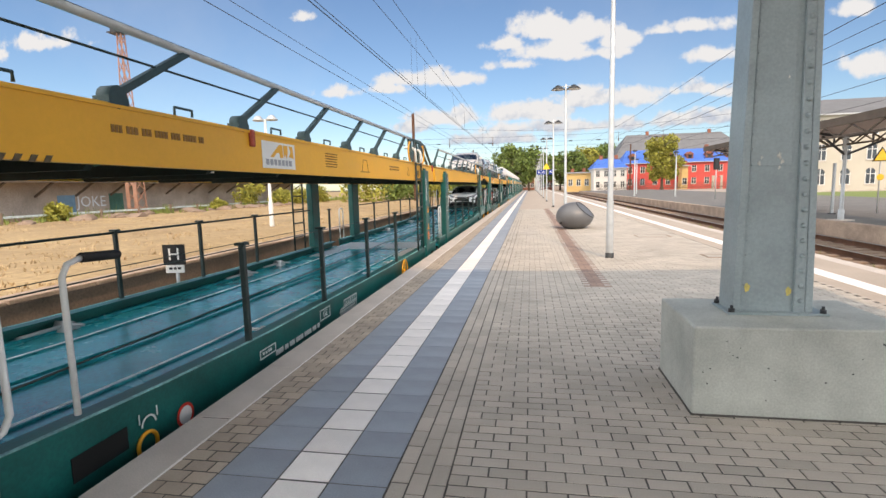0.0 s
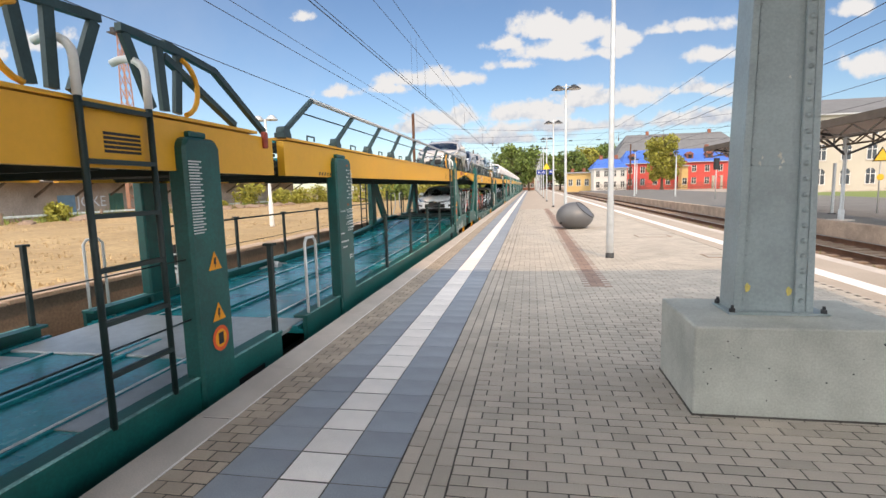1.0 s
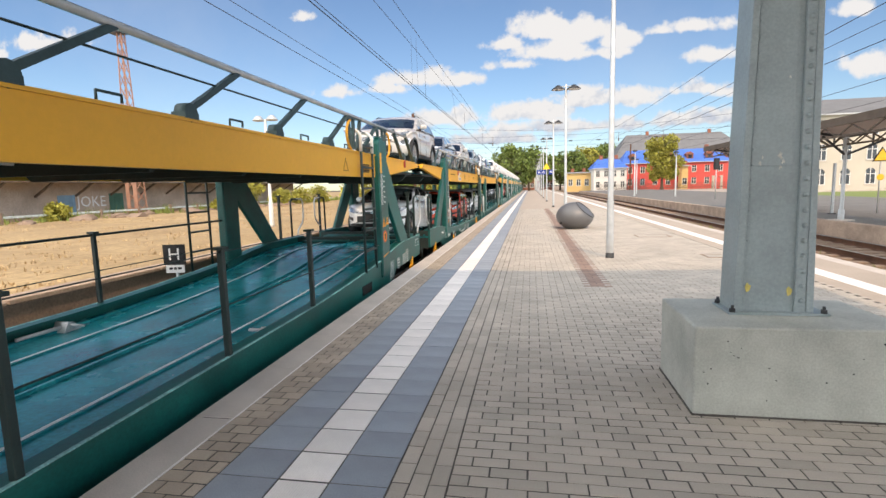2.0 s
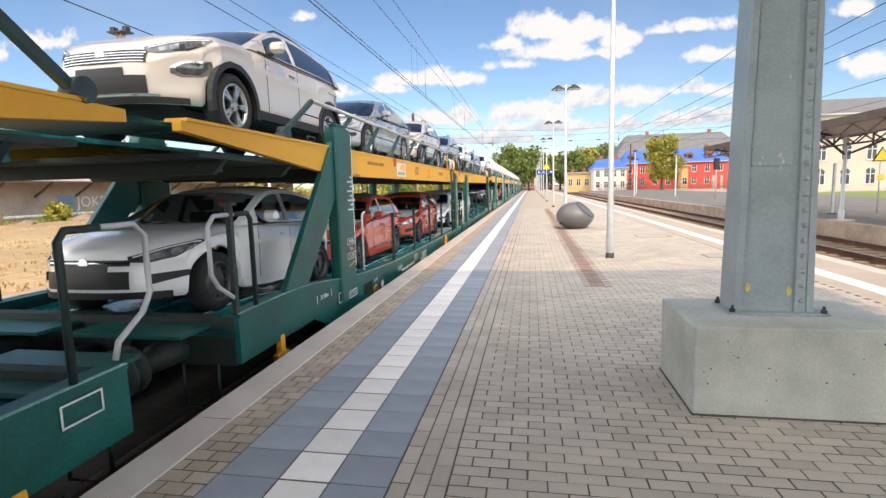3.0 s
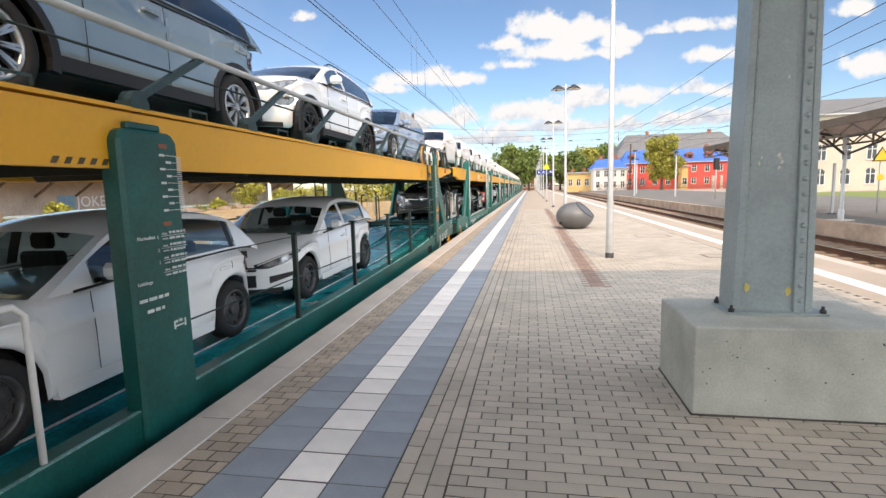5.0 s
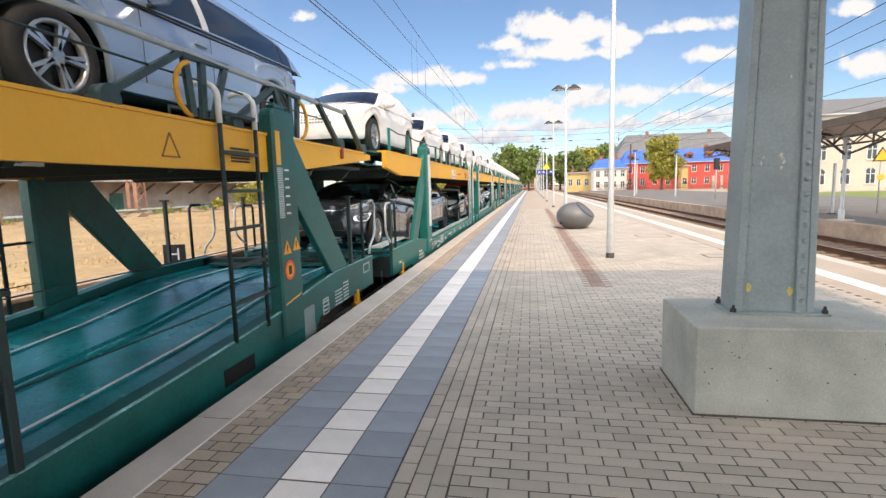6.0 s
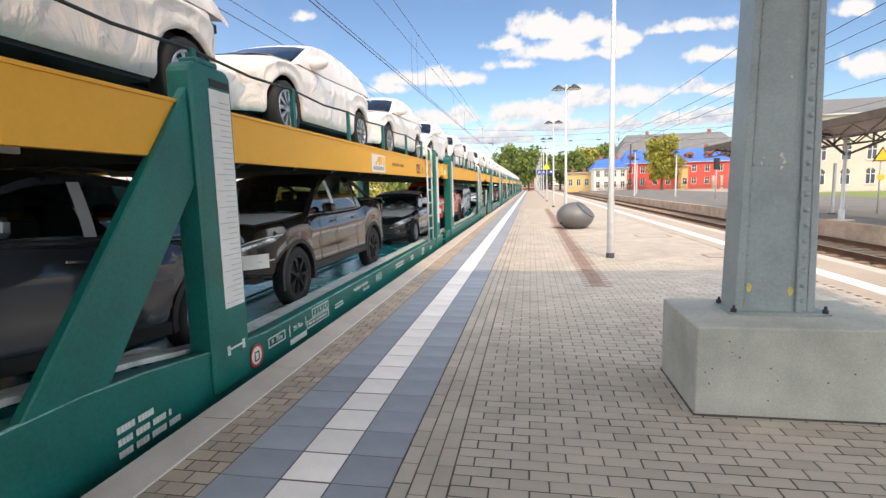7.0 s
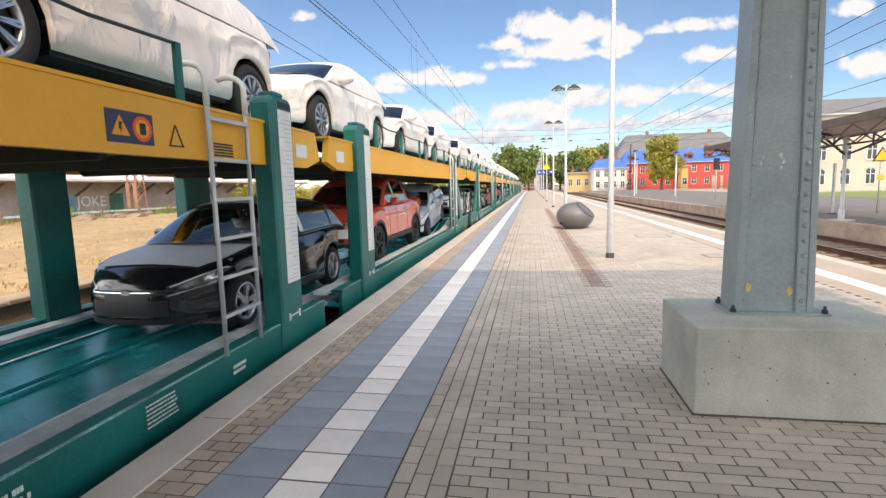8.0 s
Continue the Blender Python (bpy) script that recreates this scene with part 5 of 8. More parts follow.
def motor_car(kind, paint, label, category="car", rim=("steel", "dark"), wrapped=False, film=False, roofc=None, mark=True):
    C = CARS[kind]
    wb, fo, ro, W, r, sill = C["wb"], C["fo"], C["ro"], C["W"], C["r"], C["sill"]
    nose, tail = -fo, wb + ro
    DF, DR = 0.62, 0.45
    car = thing("motor_car" if kind != "pickup" else "pickup_truck", label, category, "cars on the train")
    skin = M["wrap"] if wrapped else PAINT[paint]
    zc = lerp_table(C["top"], nose) * 0.62
    R = r + 0.065

    def top(y):
        return smooth_table(C["top"], y)

    def half(y):
        if y < nose + DF:
            return W * max(0.0, (y - nose) / DF) ** (1 / 3.2)
        if y > tail - DR:
            return W * max(0.0, (tail - y) / DR) ** (1 / 4.5)
        return W

    def lean(z, x, y):
        k = 1 - (abs(x) / W) ** 2
        if y < nose + DF:
            return 0.16 * min(1.0, ((z - zc) / 0.42) ** 2) * max(0.0, k * 0.7 + 0.3) * (1 - (y - nose) / DF)
        if y > tail - DR:
            return -0.10 * min(1.0, ((z - zc - 0.1) / 0.45) ** 2) * (1 - (tail - y) / DR)
        return 0.0

    def low(y):
        z = sill
        for c in (0.0, wb):
            if abs(y - c) < R:
                z = max(z, r + math.sqrt(R * R - (y - c) ** 2))
        if y < nose + 0.3:
            z = max(z, sill - 0.02)
        return z
    ks = (0.30, 0.42, 0.54, 0.66, 0.76, 0.85, 0.93, 1.0)
    ys = [nose + DF * k ** 3.2 for k in ks] + [tail - DR * k ** 4.5 for k in ks]
    for c in (0.0, wb):
        ys += [c + R * math.cos(math.pi * i / 12) for i in range(13)] + [c - R - 0.012, c + R + 0.012]
    ys += [0.62 + 0.2 * i for i in range(int((wb - 1.24) / 0.2) + 1)] + [wb + R + 0.1]
    ys = sorted(y for y in set(round(v, 4) for v in ys) if nose < y < tail)
    ys = [y for i, y in enumerate(ys) if i == 0 or y - ys[i - 1] > 0.004]

    def section(y):
        w, zb, zt = half(y), low(y), top(y)
        h = zt - zb
        flare = max(0.0, 1 - min(abs(y), abs(y - wb)) / 0.62) * 0.018
        w += flare
        pts = [(w - 0.05, zb), (w - 0.014, zb + 0.05 * h), (w - 0.004, zb + 0.16 * h), (w - 0.016 - flare * 0.3, zb + 0.34 * h), (w - 0.024 - flare * 0.5, zb + 0.52 * h), (w - 0.010 - flare * 0.4, zb + 0.64 * h),
               (w - 0.002 - flare * 0.5, zb + 0.71 * h), (w - 0.020 - flare * 0.5, zb + 0.75 * h), (w - 0.038 - flare, zt - 0.065), (w - 0.085 - flare, zt - 0.012), (w * 0.62, zt + 0.020), (w * 0.3, zt + 0.032), (0.0, zt + 0.035)]
        return [(max(0.0, x), y + lean(z, x, y), z) for x, z in pts]
    bm = B()
    rows = []
    for y in ys:
        hp = section(y)
        rows.append([bm.verts.new(p) for p in hp] + [bm.verts.new((-p[0], p[1], p[2])) for p in hp[-2::-1]])
    for A, Bq in zip(rows, rows[1:]):
        for k in range(len(A) - 1):
            f = bm.faces.new((A[k], A[k + 1], Bq[k + 1], Bq[k]))
            f.smooth = True
    n = len(rows[0])
    for end in (rows[0], rows[-1]):
        for k in range(n // 2):
            if k == n // 2 - 1:
                f = bm.faces.new((end[k], end[k + 1], end[n - 1 - k]))
            else:
                f = bm.faces.new((end[k], end[k + 1], end[n - 2 - k], end[n - 1 - k]))
            f.smooth = True
    body = part("body", bm, skin, car)

    # underside and wheel wells
    bm = B()
    box(bm, -W + 0.30, W - 0.30, nose + 0.30, tail - 0.25, sill - 0.03, sill + 0.2)
    box(bm, -W + 0.08, W - 0.08, R + 0.02, wb - R - 0.02, sill - 0.03, sill + 0.2)
    for c in (0.0, wb):
        for s in (-1, 1):
            prism(bm, [(c + (R + 0.01) * math.cos(a), max(sill, r + (R + 0.01) * math.sin(a))) for a in steps(-0.2, math.pi + 0.2, 18)], *sorted((s * (W - 0.34), s * (W - 0.20))))
    part("underbody", bm, M["trim"], car)

    # cabin: roof and side shells with window openings
    belt = C["belt"]
    rt = C["roof"]
    y0, y1 = rt[0][0], rt[-1][0]
    H = max(z for _, z in rt)
    wb0, wr = W - 0.055, W * 0.72

    def roof_z(y):
        return smooth_table(rt, y)

    def edge(z):
        k = min(1.0, max(0.0, (z - belt) / (H - belt)))
        return wb0 + (wr - wb0) * (k ** 1.25)

    def over(y, q):
        z = roof_z(y)
        e = edge(z - 0.03)
        dome = 1 - q * q
        bow = 0.0
        if y < rt[2][0]:
            bow = -0.20 * dome * (rt[2][0] - y) / (rt[2][0] - y0)
        elif y > rt[-3][0]:
            bow = 0.03 * dome * (y - rt[-3][0]) / (y1 - rt[-3][0])
        return Vector((q * e, y + bow, z + 0.035 * dome - 0.03 * abs(q) ** 6))
    yy = steps(y0, rt[1][0], 7)[:-1] + steps(rt[1][0], rt[-2][0], 10)[:-1] + steps(rt[-2][0], y1, 6)
    qq = [-1, -0.985, -0.92, -0.7, -0.35, 0, 0.35, 0.7, 0.92, 0.985, 1]
    bm = B()

    def is_front(i, j):
        return 0 <= i < 6 and 2 <= j <= 7

    def is_back(i, j):
        return i >= len(yy) - 6 and 2 <= j <= 7 and i < len(yy) - 2
    grid_patch(bm, over, yy, qq, lambda i, j: not is_front(i, j) and not is_back(i, j))
    pa, pb, pc = C["pillars"]

    def side(s):
        def f(y, v):
            zt = roof_z(y) - 0.03
            zb = max(belt, top(y) + 0.005) - 0.03
            zb = min(zb, zt)
            z = zb + (zt - zb) * v
            return Vector((s * (edge(z) + 0.002), y, z))
        return f
    sy = sorted(set([round(v, 3) for v in steps(y0, y1, 26)] + [pa - 0.05, pa + 0.05, pc - 0.03, pc + 0.05]))
    vv = [0, 0.12, 0.35, 0.6, 0.80, 0.88, 1.0]
    first, last = y0 + 0.55 * (rt[1][0] - y0), pc + 0.9 * (y1 - pc) * {"pickup": 0.2, "hatch": 0.25}.get(kind, 0.5)

    def window_of(i):
        m = (sy[i] + sy[i + 1]) / 2
        if first < m < pa - 0.05:
            return 1
        if pa + 0.05 < m < pc - 0.03:
            return 2
        if pc + 0.05 < m < last:
            return 3
        return 0
    def in_frame(i):
        return window_of(i) or (not wrapped and first < (sy[i] + sy[i + 1]) / 2 < last)
    for s in (-1, 1):
        b2 = B()
        grid_patch(b2, side(s), sy, vv, lambda i, j: not (in_frame(i) and 1 <= j <= 4))
        tmp = bpy.data.meshes.new("t")
        b2.to_mesh(tmp)
        b2.free()
        bm.from_mesh(tmp)
        bpy.data.meshes.remove(tmp)
    bmesh.ops.remove_doubles(bm, verts=bm.verts, dist=0.004)
    part("cabin", bm, skin if not roofc else [PAINT[roofc]], car)
    if wrapped:
        bm = B()
        grid_patch(bm, lambda y, q: over(y, q), yy, qq, is_back)
        for s in (-1, 1):
            b2 = B()
            grid_patch(b2, side(s), sy, vv, lambda i, j: bool(window_of(i)) and 1 <= j <= 4)
            tmp = bpy.data.meshes.new("t")
            b2.to_mesh(tmp)
            b2.free()
            bm.from_mesh(tmp)
            bpy.data.meshes.remove(tmp)
        part("side_wrap", bm, M["wrap"], car, "white film stretched over the side windows")
    else:
        for s in (-1, 1):
            bm = B()
            grid_patch(bm, side(s), sy, vv, lambda i, j: in_frame(i) and not window_of(i) and 1 <= j <= 4)
            part("door_pillar", bm, M["trim"], car, "gloss black window pillar")
            for wdw in (1, 2, 3):
                bm = B()
                grid_patch(bm, side(s), sy, vv, lambda i, j: window_of(i) == wdw and 1 <= j <= 4)
                if len(bm.faces):
                    part("side_window", bm, M["glass_clear"] if wdw < 2 or kind == "hatch" else M["glass_dark"], car)
                else:
                    bm.free()
        bm = B()
        grid_patch(bm, over, yy, qq, is_back)
        part("rear_window", bm, M["glass_dark"], car)
    bm = B()
    grid_patch(bm, over, yy, qq, is_front)
    part("windscreen", bm, M["glass_dark"] if wrapped else M["glass_clear"], car)

    # interior: dark tub with seats and wheel
    bm = B()
    box(bm, -W + 0.12, W - 0.12, y0 + 0.12, min(y1, tail) - 0.12, belt - 0.12, belt - 0.035)
    for sx in (-0.36, 0.36):
        for sy_ in (1.45, 2.28):
            if sy_ + 0.2 < y1 - 0.1:
                box(bm, sx - 0.22, sx + 0.22, sy_, sy_ + 0.12, belt - 0.1, belt + 0.17, 0.03)
                box(bm, sx - 0.12, sx + 0.12, sy_ + 0.03, sy_ + 0.11, belt + 0.19, belt + 0.34, 0.03)
    part("cabin_interior", bm, M["seat"], car)

    # wheels
    tyre, barrel, rims = wheel_meshes(r, rim[0])
    for c in (0.0, wb):
        for s in (-1, 1):
            wh = new("wheel", tyre)
            wh.parent = car
            wh.matrix_basis = pose(s * (W - 0.115), c, r, 0, 0, 0 if s > 0 else 180)
            for nm, me in (("brake_disc", barrel), ("rim", rims[rim[1]])):
                o = new(nm, me)
                o.parent = wh
    # front: laid over the rounded nose
    def front(x, z, off=0.008):
        k = abs(x) / W
        y = nose + DF * k ** 3.2
        return Vector((x, y + lean(z, x, y) - off, z))
    t0 = lerp_table(C["top"], nose)

    def front_part(name, x0, x1, z0, z1, material, off=0.01, taper=0.0, label="", both=False):
        for s in ((-1, 1) if both else (1,)):
            bm = B()
            xs = steps(x0, x1, 10)
            grid_patch(bm, lambda x, v: front(s * x, (z0 + taper * (x - x0) / (x1 - x0)) + (z1 - z0 - taper * 0.6 * (x - x0) / (x1 - x0)) * v, off), xs, steps(0, 1, 3))
            part(name, bm, material, car, label)

    hb = sill + 0.05
    if not wrapped:
        def body_x(y, z):
            pts = section(y)
            for p, q in zip(pts, pts[1:]):
                if p[2] <= z <= q[2]:
                    return p[0] + (q[0] - p[0]) * (z - p[2]) / max(1e-6, q[2] - p[2])
            return pts[0][0]

        def on_nose(k, z, off):
            y = nose + DF * k ** 3.2
            x = body_x(y, z)
            c = k ** 3
            d = Vector((c, -(1 - c), 0.12)).normalized() * off
            return Vector((x, y + lean(z, x, y), z)) + d

        def corner_part(name, k0, k1, up, down, material, off, label=""):
            """Laid over both corners of the nose; up and down are drops below the bonnet's edge along it."""
            for s in (-1, 1):
                bm = B()

                def f(u, v):
                    k = k0 + (k1 - k0) * u
                    zt = top(nose + DF * k ** 3.2) - lerp_table(up, u)
                    p = on_nose(k, zt - (lerp_table(down, u) - lerp_table(up, u)) * v, off)
                    return Vector((s * p.x, p.y, p.z))
                grid_patch(bm, f, steps(0, 1, 12), steps(0, 1, 5))
                part(name, bm, material, car, label)
        high = 0.10 if kind == "pickup" else 0.0
        u0 = [(0, 0.055 + high), (0.5, 0.05 + high), (1, 0.045 + high)]
        corner_part("headlamp", 0.50, 0.975, u0, [(0, 0.105 + high), (0.35, 0.155 + high), (0.7, 0.165 + high), (1, 0.07 + high)], M["lamp_dark"], 0.004, "dark headlamp with clear lens")
        corner_part("light_strip", 0.54, 0.96, [(0, 0.064 + high), (1, 0.052 + high)], [(0, 0.076 + high), (1, 0.062 + high)], M["white"], 0.009, "white daytime light strip")
        corner_part("lens_pod", 0.62, 0.76, [(0, 0.085 + high), (1, 0.085 + high)], [(0, 0.130 + high), (1, 0.140 + high)], M["lamp_glass"], 0.008)
        corner_part("lens_pod", 0.80, 0.92, [(0, 0.082 + high), (1, 0.075 + high)], [(0, 0.145 + high), (1, 0.120 + high)], M["lamp_glass"], 0.008)
        if kind in ("suv", "crossover"):
            corner_part("fog_lamp_surround", 0.70, 0.945, [(0, 0.30), (0.3, 0.265), (1, 0.275)], [(0, 0.36), (0.25, 0.415), (0.8, 0.43), (1, 0.36)], M["chrome"], 0.004, "bright fog lamp surround")
            corner_part("fog_lamp", 0.74, 0.92, [(0, 0.312), (0.3, 0.285), (1, 0.295)], [(0, 0.35), (0.25, 0.395), (0.8, 0.41), (1, 0.35)], M["lamp_dark"], 0.009, "dark fog lamp")
        hl = t0 - 0.055 - high
        deep = {"hatch": 0.055, "fastback": 0.20, "estate": 0.06, "pickup": 0.24}.get(kind, 0.12)
        front_part("grille", -0.50 * W, 0.50 * W, hl - deep, hl, M["trim"], 0.006)
        front_part("grille_bar", -0.5 * W, 0.5 * W, hl - 0.030, hl - 0.020, M["chrome"], 0.011, label="bright trim bar")
        if kind in ("suv", "crossover", "fastback"):
            for q in (0.055, 0.085, 0.115):
                if q < deep:
                    front_part("grille_bar", -0.48 * W, 0.48 * W, hl - q, hl - q + 0.008, M["chrome"], 0.011, label="bright trim bar")
            front_part("bumper_blade", -0.60 * W, 0.60 * W, hb + 0.02, hb + 0.035, M["chrome"], 0.014, label="bright trim bar")
        if kind in ("hatch", "suv"):
            front_part("plate_holder", -0.26, 0.26, hb + 0.19, hb + 0.285, M["trim"], 0.012, label="blank black number plate holder")
        front_part("lower_grille", -0.50 * W, 0.50 * W, hb + 0.045, hb + 0.21, M["trim"], 0.010)
        if kind not in ("suv", "crossover"):
            front_part("side_intake", 0.66 * W, 0.90 * W, hb + 0.08, hb + 0.18, M["trim"], 0.006, 0.07, both=True)
            front_part("intake_blade", 0.62 * W, 0.90 * W, hb + 0.185, hb + 0.197, M["chrome"] if C["clad"] else skin, 0.010, 0.05, both=True)
        front_part("front_lip", -0.80 * W, 0.80 * W, hb - 0.05, hb + 0.015, M["trim"], 0.006)
        if mark:
            bm = B()
            p = front(0, hl - 0.03, 0.012)
            disc(bm, p, (0, 1, 0), 0.048, 0.010, 20)
            part("badge", bm, M["chrome"], car, "round chrome badge")
        # tail
        for s in (-1, 1):
            bm = B()
            zt = top(tail) - 0.22
            grid_patch(bm, lambda u, v: Vector((s * (W * (1 - (1 - u) * 0.35) - 0.0 + 0.004), tail - DR * (min(1.0, (W * (1 - (1 - u) * 0.35)) / W)) ** 4.5 + 0.012, zt + 0.18 * v)), steps(0, 0.985, 6), steps(0, 1, 2))
            part("tail_lamp", bm, M["lamp_red"], car, "red tail lamp")
        for s in (-1, 1):
            bm = B()
            c0 = Vector((s * (W + 0.07), y0 + 0.52, belt + 0.085))
            box(bm, c0.x - 0.10, c0.x + 0.10, c0.y - 0.055, c0.y + 0.055, c0.z - 0.065, c0.z + 0.065, 0.035)
            mi = part("mirror", bm, skin, car)
            bm = B()
            box(bm, s * (W - 0.06) - 0.07, s * (W - 0.06) + 0.07, c0.y - 0.02, c0.y + 0.03, c0.z - 0.09, c0.z - 0.05, 0.01)
            part("mirror_foot", bm, M["trim"], mi)
            # door gaps and handles
            for yg in (y0 + 0.36, pa, pc - 0.10):
                bm = B()
                zt_ = belt - 0.045
                zb_ = low(yg) + 0.07
                xs_ = lambda z: W - 0.0 - (0.02 if z > zb_ + 0.6 * (zt_ - zb_) else 0.002)
                for za, zz in ((zb_, zb_ + (zt_ - zb_) * 0.5), (zb_ + (zt_ - zb_) * 0.5, zt_)):
                    bar(bm, (s * (xs_(za) + 0.000), yg, za), (s * (xs_(zz) - 0.001), yg, zz), 0.004, 0.005)
                part("door_gap", bm, M["trim"], car)
            for yh in (pa - 0.16, pc - 0.22):
                bm = B()
                box(bm, s * (W - 0.012) - 0.014, s * (W - 0.012) + 0.014, yh - 0.09, yh + 0.09, belt - 0.155, belt - 0.125, 0.006)
                part("door_handle", bm, skin, car)
            if C["clad"]:
                for c in (0.0, wb):
                    bm = B()
                    outl = [(c + (R + 0.05) * math.cos(a), r + (R + 0.05) * math.sin(a)) for a in steps(-0.25, math.pi + 0.25, 16)]
                    inn = [(c + (R - 0.015) * math.cos(a), r + (R - 0.015) * math.sin(a)) for a in steps(math.pi + 0.25, -0.25, 16)]
                    prism(bm, outl + inn, s * (W - 0.05), s * (W + 0.012))
                    part("arch_trim", bm, M["trim"], car)
            bm = B()
            prism(bm, [(R + 0.05, sill - 0.02), (wb - R - 0.05, sill - 0.02), (wb - R - 0.03, sill + 0.085), (R + 0.03, sill + 0.085)], s * (W - 0.06), s * (W + 0.006))
            part("side_skirt", bm, M["trim"] if C["clad"] else skin, car)
            bm = B()
            tube(bm, [side(s)(y, 0.05) + Vector((s * 0.006, 0, 0)) for y in steps(y0 + 0.25, y1 - 0.15, 14)], 0.011, 5)
            part("window_trim", bm, M["trim"], car)
        if kind in ("suv", "crossover"):
            for s in (-1, 1):
                bm = B()
                tube(bm, [over(y, s * 0.86) + Vector((0, 0, 0.045 if 0 < i < 8 else 0.0)) for i, y in enumerate(steps(rt[1][0] + 0.25, rt[-2][0] - 0.1, 8))], 0.014, 6)
                part("roof_rail", bm, M["trim"], car)
    else:
        for s in (-1, 1):
            bm = B()
            bmesh.ops.create_icosphere(bm, subdivisions=2, radius=1.0)
            for v in bm.verts:
                q = 1 + 0.2 * noise.noise(v.co * 2.2)
                v.co = Vector((s * (W + 0.03) + v.co.x * 0.16 * q, y0 + 0.54 + v.co.y * 0.11 * q, belt + 0.08 + v.co.z * 0.10 * q))
            for f in bm.faces:
                f.smooth = True
            part("mirror_bulge", bm, M["wrap"], car, "film bulging over the mirror")
        bm = B()
        for k in range(3):
            for i in range(10):
                p = front(-0.27 + 0.06 * i, t0 - 0.12 - 0.06 * k, 0.003)
                disc(bm, p, (0, 1, 0), 0.016, 0.006, 8)
        part("vent_holes", bm, M["trim"], car, "rows of round vent holes in the film")
    if film or wrapped:
        bm = B()
        ya, yb = nose + 0.30, y0 + 0.12

        def bonnet(y, q):
            w, zt = half(y), top(y)
            x = q * (w * 0.86)
            z = zt + 0.036 - 0.02 * abs(q) ** 2 - 0.02 * max(0, abs(q) - 0.7)
            return Vector((x, y + lean(zt, x, y), z + 0.008))
        grid_patch(bm, bonnet, steps(ya, yb, 12), steps(-1, 1, 10))
        part("bonnet_film", bm, M["wrap"] if wrapped else M["film"], car, "matt grey protective film on the bonnet")
    if kind == "hatch" and film:
        bm = B()
        grid_patch(bm, lambda y, q: over(y, q) + Vector((0.004 * q, 0, 0.006)), steps(rt[1][0] + 0.06, rt[-2][0], 12), qq)
        part("roof_film", bm, M["film_roof"], car, "grey protective film on the roof")
    if not wrapped and mark:
        for s in (-1, 1):
            bm = B()
            grid_patch(bm, lambda y, v: side(s)(y, v) + Vector((s * 0.006, 0, 0)), steps(pa - 0.055, pa + 0.055, 2), steps(0.10, 0.90, 6))
            part("pillar_film", bm, M["film_white"], car, "white protective film on the door pillar")
    if kind == "pickup":
        bm = B()
        z = top(3.6) + 0.035
        box(bm, -W + 0.10, W - 0.10, 2.86, tail - 0.10, z, z + 0.03, 0.01)
        part("bed_cover", bm, M["trim"], car)
        for s in (-1, 1):
            bm = B()
            tube(bm, [(s * 0.66, 2.72, 1.74), (s * 0.70, 3.1, 1.62), (s * 0.72, 3.7, 1.40), (s * 0.72, 4.0, z)], 0.035, 8)
            part("sports_bar", bm, M["trim"], car)
        front_part("bumper_film", -0.86 * W, 0.86 * W, 0.60, 0.78, M["white"], 0.02, label="white film on the bumper")
    return car


# ---- riveted steel column on the plinth
M["chip_yellow"] = surf("pale_yellow_mark", (0.62, 0.52, 0.14), 0.6, var=0.2, scale=30, bump=0.05)
M["chip"] = surf("bare_primer", (0.58, 0.58, 0.52), 0.7, var=0.25, scale=30, bump=0.1)


